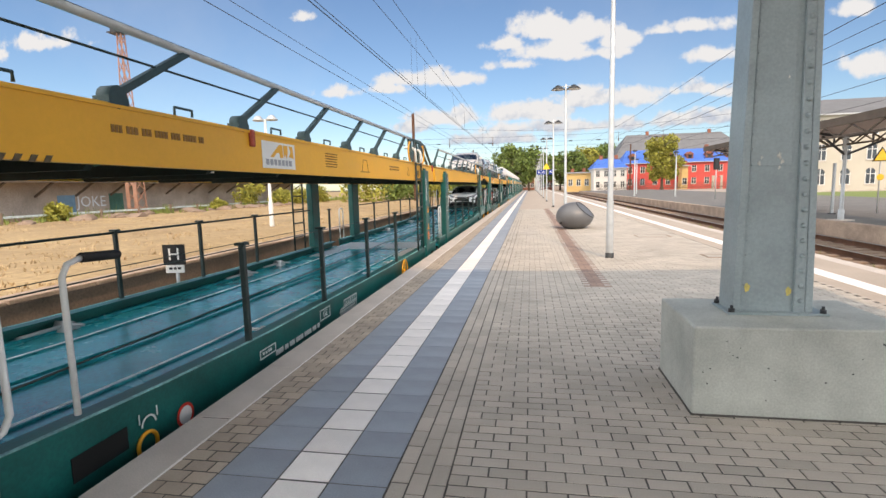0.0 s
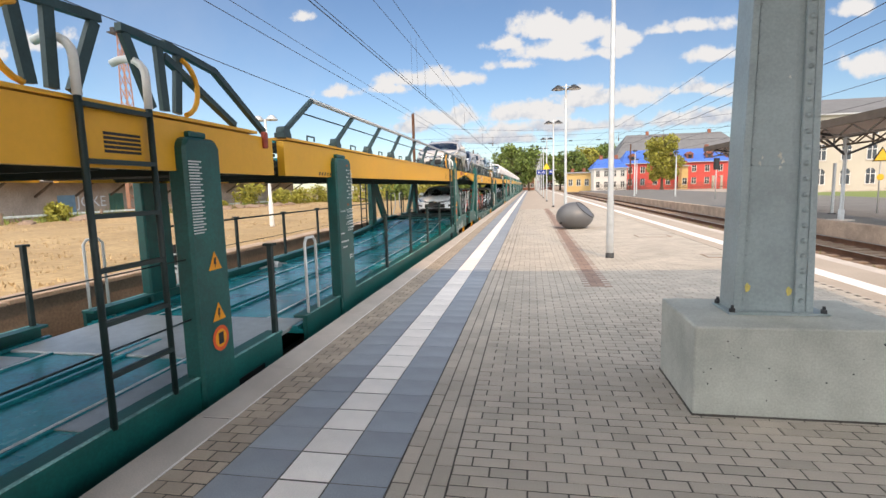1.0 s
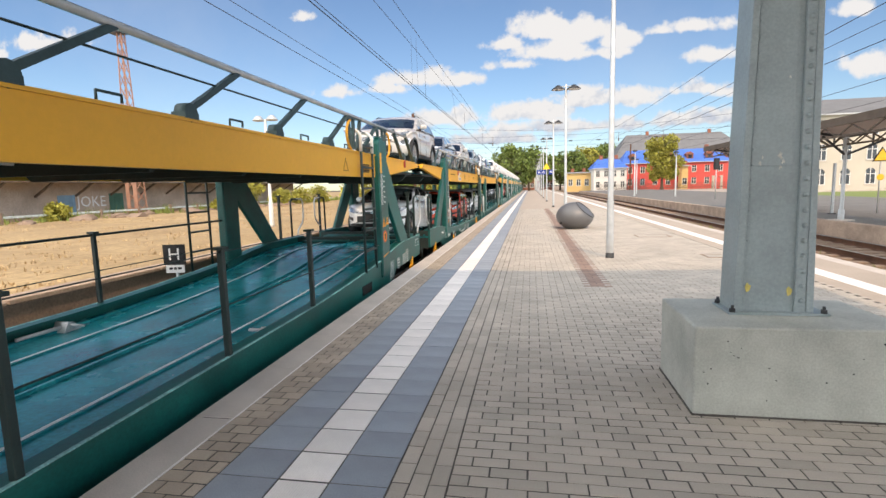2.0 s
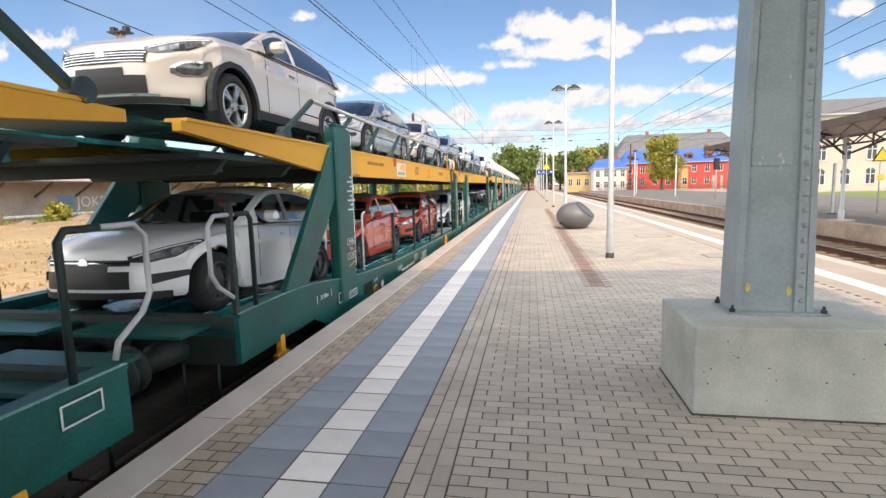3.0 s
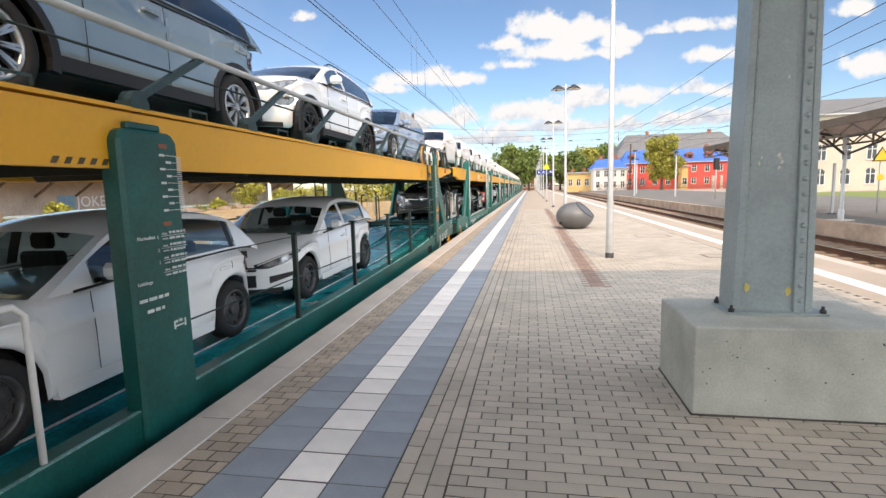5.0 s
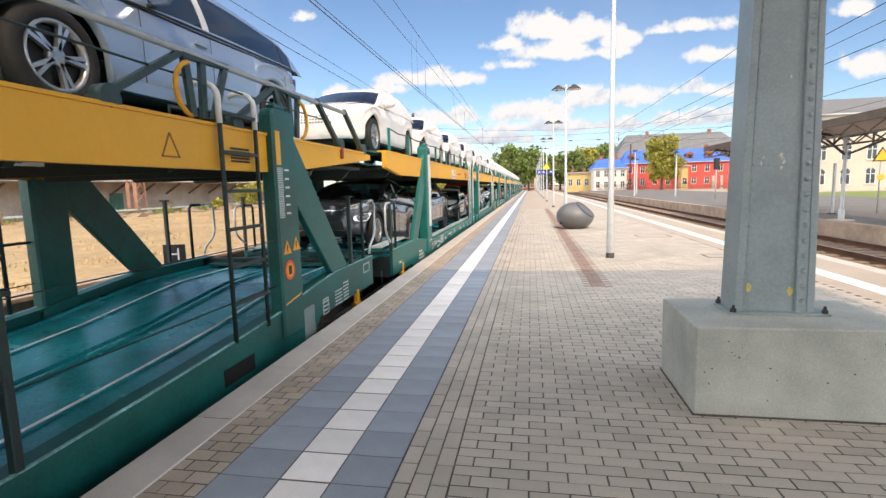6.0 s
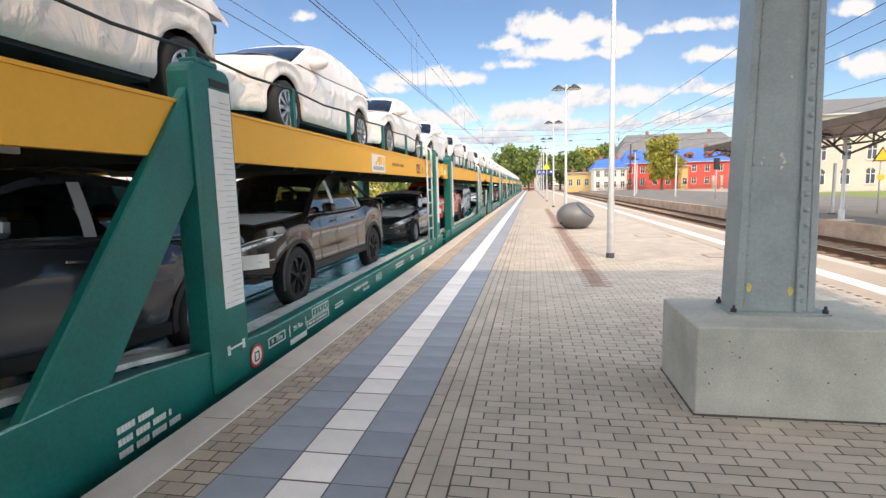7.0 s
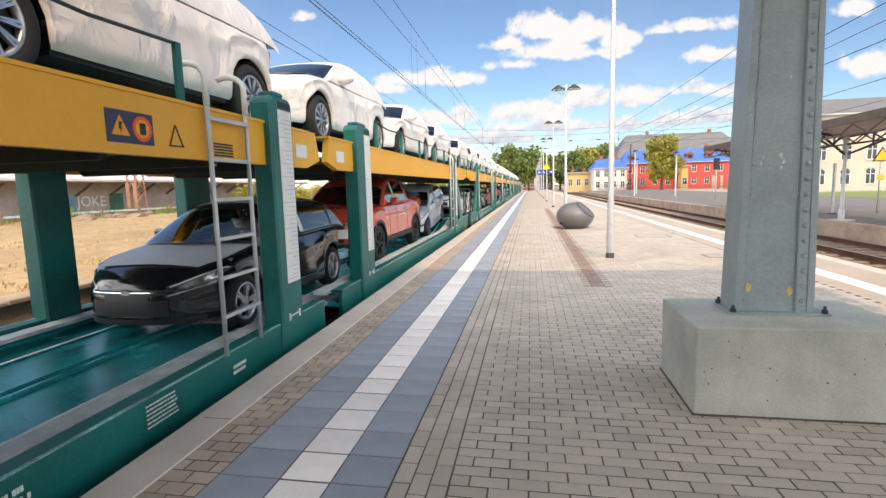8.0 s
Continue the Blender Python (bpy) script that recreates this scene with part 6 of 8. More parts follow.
def steel_column():
    col = thing("canopy_column", "grey-green riveted steel column with worn paint", "column", at=pose(1.735, 3.98, 0.62))
    top = CANOPY_Z - 0.9 - 0.62 + 0.55
    bm = B()
    box(bm, -0.232, 0.195, -0.09, 0.13, 0.0, top, 0.006)
    part("shaft", bm, M["steel_grey"], col)
    for name, x0, x1 in (("left_flange", -0.290, -0.235), ("right_flange", 0.190, 0.240)):
        bm = B()
        box(bm, x0, x1, -0.115, 0.15, 0.0, top, 0.004)
        part("flange", bm, M["steel_grey"], col)
    bm = B()
    box(bm, 0.118, 0.189, -0.112, -0.086, 0.0, top, 0.004)
    part("angle_plate", bm, M["steel_grey"], col)
    bm = B()
    box(bm, -0.225, 0.07, -0.095, -0.091, 1.06, top, 0.0015)
    part("splice_plate", bm, M["steel_grey"], col)
    rv = B()
    lathe(rv, (0, 0, 0), (0, -1, 0), [(0.0, 0.019), (0.008, 0.018), (0.015, 0.012), (0.018, 0.0)], 10)
    rivet = mesh_of("rivet", rv, M["steel_grey"])
    rv = B()
    lathe(rv, (0, 0, 0), (0, -1, 0), [(0.0, 0.007), (0.004, 0.006), (0.006, 0.0)], 8)
    small = mesh_of("rivet", rv, M["steel_grey"])
    n = int((top - 0.1) / 0.108)
    for i in range(n):
        for me, x, y in ((rivet, 0.158, -0.112), (small, -0.212, -0.090)):
            o = new("rivet", me)
            o.parent = col
            o.matrix_basis = pose(x, y - (0.005 if me is small and 0.1 + 0.108 * i > 1.06 else 0), 0.10 + 0.108 * i)
    bm = B()
    box(bm, -0.33, 0.33, -0.16, 0.19, 0.0, 0.016, 0.004)
    part("base_plate", bm, M["steel_grey"], col)
    for x in (-0.30, 0.30):
        for y in (-0.13, 0.16):
            bm = B()
            disc(bm, (x, y, 0.028), (0, 0, 1), 0.022, 0.026, 6)
            disc(bm, (x, y, 0.05), (0, 0, 1), 0.011, 0.03, 8)
            part("anchor_bolt", bm, M["dark_metal"], col)
    for x, z in ((-0.190, 0.19), (0.088, 0.165)):
        bm = B()
        outl = [(x + 0.019 * (1 + 0.25 * math.sin(5 * a)) * math.cos(a), z + 0.032 * (1 + 0.2 * math.cos(3 * a)) * math.sin(a)) for a in steps2(12)]
        prism(bm, outl, -0.0925, -0.0885, "y")
        part("paint_mark", bm, M["chip_yellow"], col, "small yellow paint mark")
    rng = random.Random(77)
    for x, z, r, m in ((-0.02, 1.13, 0.020, "chip"), (0.00, 1.09, 0.014, "chip"), (-0.015, 1.05, 0.012, "chip"), (-0.16, 1.08, 0.013, "chip"), (-0.145, 1.12, 0.009, "chip"), (0.02, 1.66, 0.008, "chip")):
        bm = B()
        ph = rng.uniform(0, 6)
        outl = [(x + r * (0.75 + 0.35 * math.sin(3 * a + ph) + 0.2 * math.sin(7 * a)) * math.cos(a), z + 1.5 * r * (0.75 + 0.3 * math.cos(4 * a + ph)) * math.sin(a)) for a in steps2(16)]
        front = -0.0955 if z > 1.06 else -0.0910
        prism(bm, outl, front - 0.0012, front + 0.002, "y")
        part("worn_patch", bm, M[m], col, "patch of chipped paint")
    # the column tapers towards its head
    def slim(x, z):
        return x - z * (0.0039 + 0.081 * x)
    for o in col.children:
        if o.name.startswith("rivet"):
            p = o.matrix_basis.translation
            o.matrix_basis = pose(slim(p.x, p.z), p.y, p.z)
        else:
            for v in o.data.vertices:
                v.co.x = slim(v.co.x, v.co.z)


steel_column()


# ---- lamps along the platform
def platform_lamp():
    t = thing("platform_lamp", "galvanised lamp post with two downward lamp heads", "street lamp", "platform lamps")
    bm = B()
    lathe(bm, (0, 0, 0), (0, 0, 1), [(0.0, 0.075), (1.2, 0.072), (1.25, 0.060), (6.0, 0.042), (6.05, 0.0)], 14)
    part("pole", bm, M["galv"], t)
    bm = B()
    lathe(bm, (0, 0, 0), (0, 0, 1), [(0.0, 0.088), (0.11, 0.086), (0.115, 0.0)], 14)
    part("sleeve", bm, M["dark_metal"], t, "dark base sleeve")
    bm = B()
    tube(bm, [(-0.42, 0, 5.93), (0.42, 0, 5.93)], 0.025, 8)
    part("cross_arm", bm, M["galv"], t)
    for s in (-1, 1):
        bm = B()
        lathe(bm, (s * 0.34, 0, 5.80), (0, 0, 1), [(0.20, 0.03), (0.19, 0.07), (0.02, 0.30), (0.0, 0.30), (0.0, 0.27), (0.03, 0.25)], 16)
        hd = part("lamp_head", bm, M["dark_metal"], t, "dark bell-shaped lamp head")
        bm = B()
        disc(bm, (s * 0.34, 0, 5.815), (0, 0, 1), 0.26, 0.02, 16)
        part("diffuser", bm, M["white"], hd)
    return t


lamp = platform_lamp()
lamp.matrix_basis = pose(1.66, 11.05, 0)
for k in range(1, 14):
    copy_thing(lamp, pose(1.57 if k < 3 else 1.5, 11.05 + 12.6 * k, 0, 0, 0, 0))


# ---- ball seat on the paving
def ball():
    t = thing("ball_seat", "dented dark grey lacquered metal ball resting on the paving", "ball", at=pose(1.56, 18.55, 0))
    bm = B()
    bmesh.ops.create_uvsphere(bm, u_segments=40, v_segments=24, radius=1.0)
    nrm = Vector((0.72, -0.25, 0.62)).normalized()
    for v in bm.verts:
        d = v.co.dot(nrm)
        if d > 0.72:
            v.co -= nrm * (d - 0.72) * 0.92
        v.co.x *= 0.66
        v.co.y *= 0.66
        v.co.z = v.co.z * 0.50 + 0.45
        if v.co.z < 0:
            v.co.z *= 0.05
    for f in bm.faces:
        f.smooth = True
    part("shell", bm, M["ball"], t)
    bm = B()
    pts = []
    u = nrm.cross(Vector((0, 0, 1))).normalized()
    w = nrm.cross(u)
    for a in steps2(36):
        p = nrm * 0.725 + (u * math.cos(a) + w * math.sin(a)) * 0.69
        pts.append((p.x * 0.66, p.y * 0.66, p.z * 0.5 + 0.45))
    tube(bm, pts, 0.014, 6, closed=True)
    part("rim_seam", bm, M["dark_metal"], t, "dark seam round the flattened face")
    bm = B()
    disc(bm, (-0.52, -0.44, 0.22), (-0.6, -0.7, -0.2), 0.045, 0.03, 12)
    part("drain_hole", bm, M["black"], t)


ball()

# covers set into the paving
for x, y, w, l in ((3.95, 11.3, 0.62, 0.5), (3.55, 15.6, 0.9, 0.6)):
    t = thing("inspection_cover", "square steel-framed cover set flush in the paving", "manhole cover", "covers in the paving", at=pose(x, y, 0))
    bm = B()
    for sx in (-1, 1):
        box(bm, sx * w / 2 - 0.02, sx * w / 2 + 0.02, -l / 2, l / 2, -0.02, 0.006)
        box(bm, -w / 2 + 0.02, w / 2 - 0.02, sx * l / 2 - 0.02, sx * l / 2 + 0.02, -0.02, 0.006)
    part("frame", bm, M["wall_conc"], t)
    bm = B()
    box(bm, -w / 2 + 0.03, w / 2 - 0.03, -l / 2 + 0.03, l / 2 - 0.03, -0.02, 0.004)
    part("lid", bm, M["paver"], t)

# ---- signs on the lamp post further along
M["blue_sign"] = surf("sign_blue", (0.012, 0.045, 0.28), 0.4, var=0.06, scale=5, bump=0.0)
M["yellow_sign"] = surf("sign_yellow", (0.85, 0.55, 0.02), 0.4, var=0.06, scale=5, bump=0.0)
sg = thing("platform_sign", "blue platform section boards with a yellow warning triangle", "sign", at=pose(1.5, 48.7, 0))
for k in range(3):
    bm = B()
    box(bm, -0.92 + 0.42 * k + (0.26 if k > 1 else 0), -0.52 + 0.42 * k + (0.26 if k > 1 else 0), -0.13, -0.10, 2.55, 3.0, 0.01)
    bd = part("board", bm, M["blue_sign"], sg)
    lettering("letter", "A", 0.36, M["white"], bd, pose(-0.72 + 0.42 * k + (0.26 if k > 1 else 0), -0.135, 2.77, 90))
bm = B()
prism(bm, [(-0.36, 3.04), (0.30, 3.04), (-0.03, 3.62)], -0.14, -0.11, "y")
part("triangle", bm, M["yellow_sign"], sg)
bm = B()
tube(bm, [(-0.92, -0.09, 2.98), (0.9, -0.09, 2.98)], 0.02, 6)
part("bracket", bm, M["galv"], sg)

# ---- left: old loading platform, sandy yard, warehouse
sheet("sand_yard", -160, -6.97, -40, 420, 0.15, M["sand"], "wide yard of dry sandy grass", "ground", 60, 120, 0.10)
bm = B()
prism(bm, [(-40.0, -0.9), (400, -0.9), (400, 0.17), (-40, 0.17)], -7.25, -6.93)
tagged(part("retaining_wall", bm, M["wall_conc"]), "crumbling brown concrete wall of the old loading platform", "wall", kind="structure")
bm = B()
for k in range(150):
    y = -10 + 1.4 * k
    box(bm, -7.28 + random.uniform(-0.01, 0.01), -6.86, y + 0.01, y + 1.385, 0.17, 0.235 + random.uniform(-0.012, 0.012), 0.012)
tagged(part("wall_coping", bm, M["coping"]), "worn concrete coping stones along the old platform edge", "coping", kind="structure")


def tufts(name, spots, material, label, h=0.35, blades=16):
    vs, fs = [], []
    for x, y, z, s in spots:
        for _ in range(blades):
            a, l = random.uniform(0, 6.283), random.uniform(0.5, 1.0) * h * s
            bx, by = x + random.gauss(0, 0.12 * s), y + random.gauss(0, 0.12 * s)
            dx, dy = math.cos(a), math.sin(a)
            k = len(vs)
            w = 0.012 * s + 0.006
            vs += [(bx - dy * w, by + dx * w, z), (bx + dy * w, by - dx * w, z), (bx + dx * l * 0.45, by + dy * l * 0.45, z + l)]
            fs.append((k, k + 1, k + 2))
    me = bpy.data.meshes.new(name)
    me.from_pydata(vs, [], fs)
    me.materials.append(material)
    return tagged(new(name, me), label, "grass", kind="stuff")


M["straw"] = surf("dry_grass_blades", (0.46, 0.34, 0.19), 0.9, var=0.2, scale=3, bump=0, rand=0.25, island=True)
M["weed"] = surf("green_weeds", (0.20, 0.25, 0.06), 0.9, var=0.2, scale=3, bump=0, rand=0.35, island=True)
tufts("dry_grass", [(random.uniform(-32, -7.4), random.uniform(3, 70), 0.14, random.uniform(0.5, 1.3)) for _ in range(4200)], M["straw"], "dry straw-coloured grass over the yard", 0.09, 7)
tufts("weeds", [(random.uniform(-30.5, -27), random.uniform(14, 75), 0.14, random.uniform(1.2, 3.0)) for _ in range(260)] +
      [(random.uniform(6.1, 8.0), random.uniform(6, 60), -0.58, random.uniform(0.4, 0.9)) for _ in range(90)], M["weed"], "sparse green weeds along the yard and track", 0.3, 10)


def halt_sign():
    t = thing("halt_board", "black halt board with a white letter and a small plate", "sign", at=pose(-6.15, 7.75, 0))
    bm = B()
    tube(bm, [(0, 0, -0.8), (0, 0, 0.62)], 0.03, 8)
    part("post", bm, M["galv"], t)
    m = pose(0, -0.05, 0.42, 0, 0, 12)
    bm = B()
    box(bm, -0.19, 0.19, -0.012, 0.012, -0.06, 0.30, 0.004)
    bd = part("board", bm, M["black"], t)
    bd.matrix_basis = m
    lettering("letter", "H", 0.30, M["white"], bd, pose(0, -0.016, 0.12, 90))
    bm = B()
    box(bm, -0.16, 0.16, -0.012, 0.012, -0.20, -0.065, 0.004)
    pl = part("plate", bm, M["white"], t)
    pl.matrix_basis = m
    bm = B()
    for x0, x1 in ((-0.10, -0.04), (-0.02, 0.03), (0.05, 0.11)):
        box(bm, x0, x1, -0.016, -0.012, -0.14, -0.10)
    part("plate_marks", bm, M["black"], pl)


halt_sign()


def yard_lamp():
    t = thing("yard_lamp", "pale lamp post with a small twin head in the yard", "street lamp", at=pose(-10.9, 19.7, 0.12))
    bm = B()
    lathe(bm, (0, 0, 0), (0, 0, 1), [(0.0, 0.10), (1.0, 0.09), (1.05, 0.07), (4.45, 0.05), (4.5, 0.0)], 12)
    part("pole", bm, M["white"], t)
    for s in (-1, 1):
        bm = B()
        lathe(bm, (s * 0.30, 0, 4.42), (0, 0, 1), [(0.22, 0.02), (0.2, 0.10), (0.04, 0.24), (0.0, 0.24), (0.0, 0.0)], 12)
        part("lamp_head", bm, M["galv"], t)
    bm = B()
    tube(bm, [(-0.35, 0, 4.45), (0.35, 0, 4.45)], 0.02, 6)
    part("cross_arm", bm, M["galv"], t)


yard_lamp()

M["ware"] = surf("weathered_plaster", (0.34, 0.29, 0.25), 0.9, var=0.3, scale=0.5, bump=0.2, fine=12, speck=0.08)
M["ware_roof"] = surf("pale_roofing", (0.62, 0.55, 0.52), 0.8, var=0.12, scale=0.6, bump=0.1, fine=8)
M["timber"] = surf("grey_timber", (0.11, 0.085, 0.065), 0.85, var=0.25, scale=2, bump=0.2, fine=30)
M["door_blue"] = surf("faded_blue_door", (0.14, 0.25, 0.38), 0.7, var=0.2, scale=1.5, bump=0.1)
M["door_green"] = surf("faded_green_door", (0.05, 0.14, 0.11), 0.7, var=0.25, scale=1.5, bump=0.1)
M["spray"] = surf("pale_spray_paint", (0.62, 0.66, 0.70), 0.7, var=0.1, scale=3, bump=0)


def warehouse():
    t = thing("goods_shed", "long low weathered goods shed with an overhanging pale roof", "warehouse", at=pose(-31.4, 0, 0.1))
    bm = B()
    box(bm, -9.0, 0.0, 8, 63, -0.3, 2.55)
    part("wall", bm, M["ware"], t)
    bm = B()
    prism(bm, [(-9.6, 2.45), (1.7, 2.50), (1.7, 2.66), (-4.0, 3.5), (-9.6, 2.9)], 7.5, 63.6, "y")
    part("roof", bm, M["ware_roof"], t)
    bm = B()
    box(bm, 1.64, 1.76, 7.5, 63.6, 2.42, 2.52)
    part("eaves_board", bm, M["timber"], t)
    for k in range(19):
        y = 9.5 + 2.95 * k
        bm = B()
        bar(bm, (0.02, y, 1.55), (1.55, y, 2.47), 0.12, 0.12)
        part("roof_strut", bm, M["timber"], t)
    for y, w, m, h in ((29.4, 1.3, "door_blue", 1.7), (33.6, 1.3, "door_green", 1.8), (22.0, 2.2, "timber", 1.9), (52.0, 2.2, "door_green", 1.9), (12.5, 2.0, "timber", 1.9)):
        bm = B()
        box(bm, -0.03, 0.04, y - w / 2, y + w / 2, 0.25, 0.25 + h * 0.8)
        d = part("sliding_door", bm, M[m], t)
        bm = B()
        for i in range(4):
            yy_ = y - w / 2 + w * (i + 0.5) / 4
            box(bm, 0.04, 0.06, yy_ - 0.02, yy_ + 0.02, 0.25, 0.25 + h * 0.8)
        part("door_batten", bm, M[m], d)
    lettering("graffiti", "JOKE", 1.1, M["spray"], t, pose(0.03, 31.4, 1.1, 90, 0, 90), "pale sprayed graffiti lettering")
    bm = B()
    box(bm, 0.0, 0.9, 8, 63, -0.3, 0.22)
    part("loading_ledge", bm, M["wall_conc"], t)


warehouse()
# low boundary of posts, rails and rubble in front of the shed
for k in range(16):
    y = 16 + 3.2 * k
    t = thing("yard_fence", "low pale concrete post fence at the yard's edge", "fence", "fence bays of the yard", at=pose(-28.3 + 0.04 * k, y, 0.12))
    for dy in (0.0,):
        bm = B()
        box(bm, -0.08, 0.08, dy - 0.08, dy + 0.08, -0.1, random.uniform(0.55, 0.72), 0.02)
        part("post", bm, M["wall_conc"], t)
    bm = B()
    box(bm, -0.05, 0.05, 0.1, 3.1, 0.38, 0.50, 0.01)
    part("rail", bm, M["white_worn"], t)
for k in range(26):
    bm = B()
    bmesh.ops.create_icosphere(bm, subdivisions=2, radius=1.0)
    a, b, c = random.uniform(0.25, 0.8), random.uniform(0.3, 0.9), random.uniform(0.15, 0.38)
    for v in bm.verts:
        n = 1 + 0.45 * noise.noise(v.co * 1.9 + Vector((k * 3.3, 0, 0)))
        v.co = Vector((v.co.x * a * n, v.co.y * b * n, v.co.z * c * n))
    ob = part("concrete_lump", bm, M["wall_conc"])
    ob.matrix_basis = pose(random.uniform(-27.8, -25.5), random.uniform(20, 52), 0.16)
    tagged(ob, "lump of broken concrete lying in the yard", "rubble", "rubble in the yard")

M["orange_mast"] = surf("faded_red_mast_paint", (0.36, 0.20, 0.14), 0.7, var=0.25, scale=2, bump=0.05)


def lattice_mast(x, y, z, h, w, m_low, m_up):
    t = thing("lattice_mast", "tapered steel lattice mast with faded red paint", "mast", "lattice masts", at=pose(x, y, z))
    lv = 14
    def corner(k, sx, sy):
        f = 1 - 0.62 * k / lv
        return Vector((sx * w / 2 * f, sy * w / 2 * f, h * k / lv))
    for sx in (-1, 1):
        for sy in (-1, 1):
            bm = B()
            bar(bm, corner(0, sx, sy), corner(lv, sx, sy), 0.06)
            part("leg", bm, m_up, t)
    bm = B()
    for k in range(lv):
        for (a, b) in (((-1, -1), (1, -1)), ((1, -1), (1, 1)), ((1, 1), (-1, 1)), ((-1, 1), (-1, -1))):
            bar(bm, corner(k, *a), corner(k + 1, *b), 0.03)
            bar(bm, corner(k, *b), corner(k + 1, *a), 0.03)
    part("bracing", bm, m_up, t)
    bm = B()
    box(bm, -0.75, 0.75, -0.4, 0.4, h, h + 0.10)
    for s in (-1, 1):
        box(bm, s * 0.5 - 0.16, s * 0.5 + 0.16, -0.2, 0.2, h + 0.1, h + 0.42)
    part("lamp_platform", bm, M["dark_metal"], t)
    bm = B()
    for s in (-1, 1):
        box(bm, s * 0.30 - 0.14, s * 0.30 + 0.14, -w / 2 - 0.06, -w / 2 - 0.02, 0.5, 2.4)
    part("base_cladding", bm, m_low, t)


lattice_mast(-28.6, 32.5, 0.1, 12.9, 0.85, M["orange_mast"], M["orange_mast"])

# ---- right: second platform with its canopy, station house, forecourt
bm = B()
prism(bm, [(10.85, -0.9), (26.0, -0.9), (26.0, -0.06), (11.2, -0.06), (11.2, 0.0), (10.85, 0.0)], -30, 118, "y")
tagged(part("platform_two", bm, M["coping"]), "second platform with a weathered brown concrete edge", "platform", kind="structure")
sheet("platform_asphalt", 11.2, 26.0, -30, 118, -0.004, M["asphalt"], "worn grey asphalt surface of the second platform", "pavement")
sheet("forecourt", 26.0, 400, -60, 700, -0.30, M["sun_tinted_paving"], "pale station forecourt and streets", "ground", 4, 4)
sheet("town_ground", -160, 26.0, 119, 900, -0.35, M["ballast"], "gravelly ground beyond the platforms", "ground", 4, 4)
sheet("lawn", 30, 48, 40, 72, -0.25, M["weed"], "green lawn bank by the station house", "grass")


def canopy_two():
    t = thing("platform_canopy", "old steel platform canopy on pale painted posts", "canopy", at=pose(11.35, 0, -0.36))
    bm = B()
    prism(bm, [(-1.40, 3.68), (0.0, 3.45), (3.0, 3.95), (3.0, 4.05), (0.0, 3.57), (-1.40, 3.79)], -8, 31.6, "y")
    part("roof", bm, M["ware_roof"], t)
    bm = B()
    box(bm, -1.47, -1.39, -8, 31.6, 3.62, 3.88)
    part("fascia", bm, M["timber"], t)
    for k in range(5):
        y = 30.2 - 9.4 * k
        bm = B()
        lathe(bm, (0, y, 0), (0, 0, 1), [(0.34, 0.10), (0.75, 0.10), (0.78, 0.065), (3.0, 0.055), (3.1, 0.09), (3.4, 0.10)], 12)
        part("post", bm, M["galv"], t)
        bm = B()
        box(bm, -0.3, 0.3, y - 0.3, y + 0.3, 0.34, 0.39)
        part("foot", bm, M["edge_slab"], t)
        for s, x1, z1 in ((-1, -1.32, 3.64), (1, 2.9, 3.90)):
            bm = B()
            bar(bm, (0, y, 2.75), (x1 * 0.6, y, 3.45), 0.07)
            bar(bm, (0, y, 3.40), (x1, y, z1), 0.09)
            bar(bm, (x1 * 0.3, y, 3.1), (x1 * 0.3, y, 3.5), 0.05)
            part("bracket", bm, M["dark_metal"], t)
    for x in (-1.4, 0.0, 1.5):
        bm = B()
        for k in range(26):
            y = -7.5 + 1.5 * k
            z = 3.45 + abs(x) * 0.1
            bar(bm, (x, y, z), (x, y + 0.75, z - 0.32), 0.04)
            bar(bm, (x, y + 0.75, z - 0.32), (x, y + 1.5, z), 0.04)
        bar(bm, (x, -7.5, 3.13 + abs(x) * 0.1), (x, 31.5, 3.13 + abs(x) * 0.1), 0.06)
        part("truss", bm, M["timber"], t)


canopy_two()
for x, y, h in ((14.2, 19.0, 2.0), (13.0, 24.5, 2.2), (15.2, 21.0, 2.1)):
    t = thing("glass_shelter_post", "pale steel post on the second platform", "post", "posts on the second platform", at=pose(x, y, 0))
    bm = B()
    box(bm, -0.05, 0.05, -0.05, 0.05, 0, h, 0.01)
    part("shaft", bm, M["galv"], t)
    bm = B()
    box(bm, -0.12, 0.12, -0.12, 0.12, 0, 0.04, 0.01)
    part("foot", bm, M["dark_metal"], t)


def warning_triangle():
    t = thing("warning_sign", "yellow warning triangle with black rim on a thin post", "sign", at=pose(14.8, 24.6, 0))
    bm = B()
    tube(bm, [(0, 0, 0), (0, 0, 2.7)], 0.03, 8)
    part("post", bm, M["galv"], t)
    for nm, k, dy, m in (("rim", 1.0, -0.04, "black"), ("panel", 0.80, -0.06, "yellow_sign")):
        bm = B()
        prism(bm, [(-0.36 * k, 2.42 - 0.20 * k), (0.36 * k, 2.42 - 0.20 * k), (0.0, 2.42 + 0.42 * k)], dy - 0.012, dy + 0.012, "y")
        part(nm, bm, M[m], t)
    bm = B()
    disc(bm, (0, -0.05, 1.55), (0, 1, 0), 0.14, 0.02, 16)
    part("disc", bm, M["yellow_sign"], t)


warning_triangle()

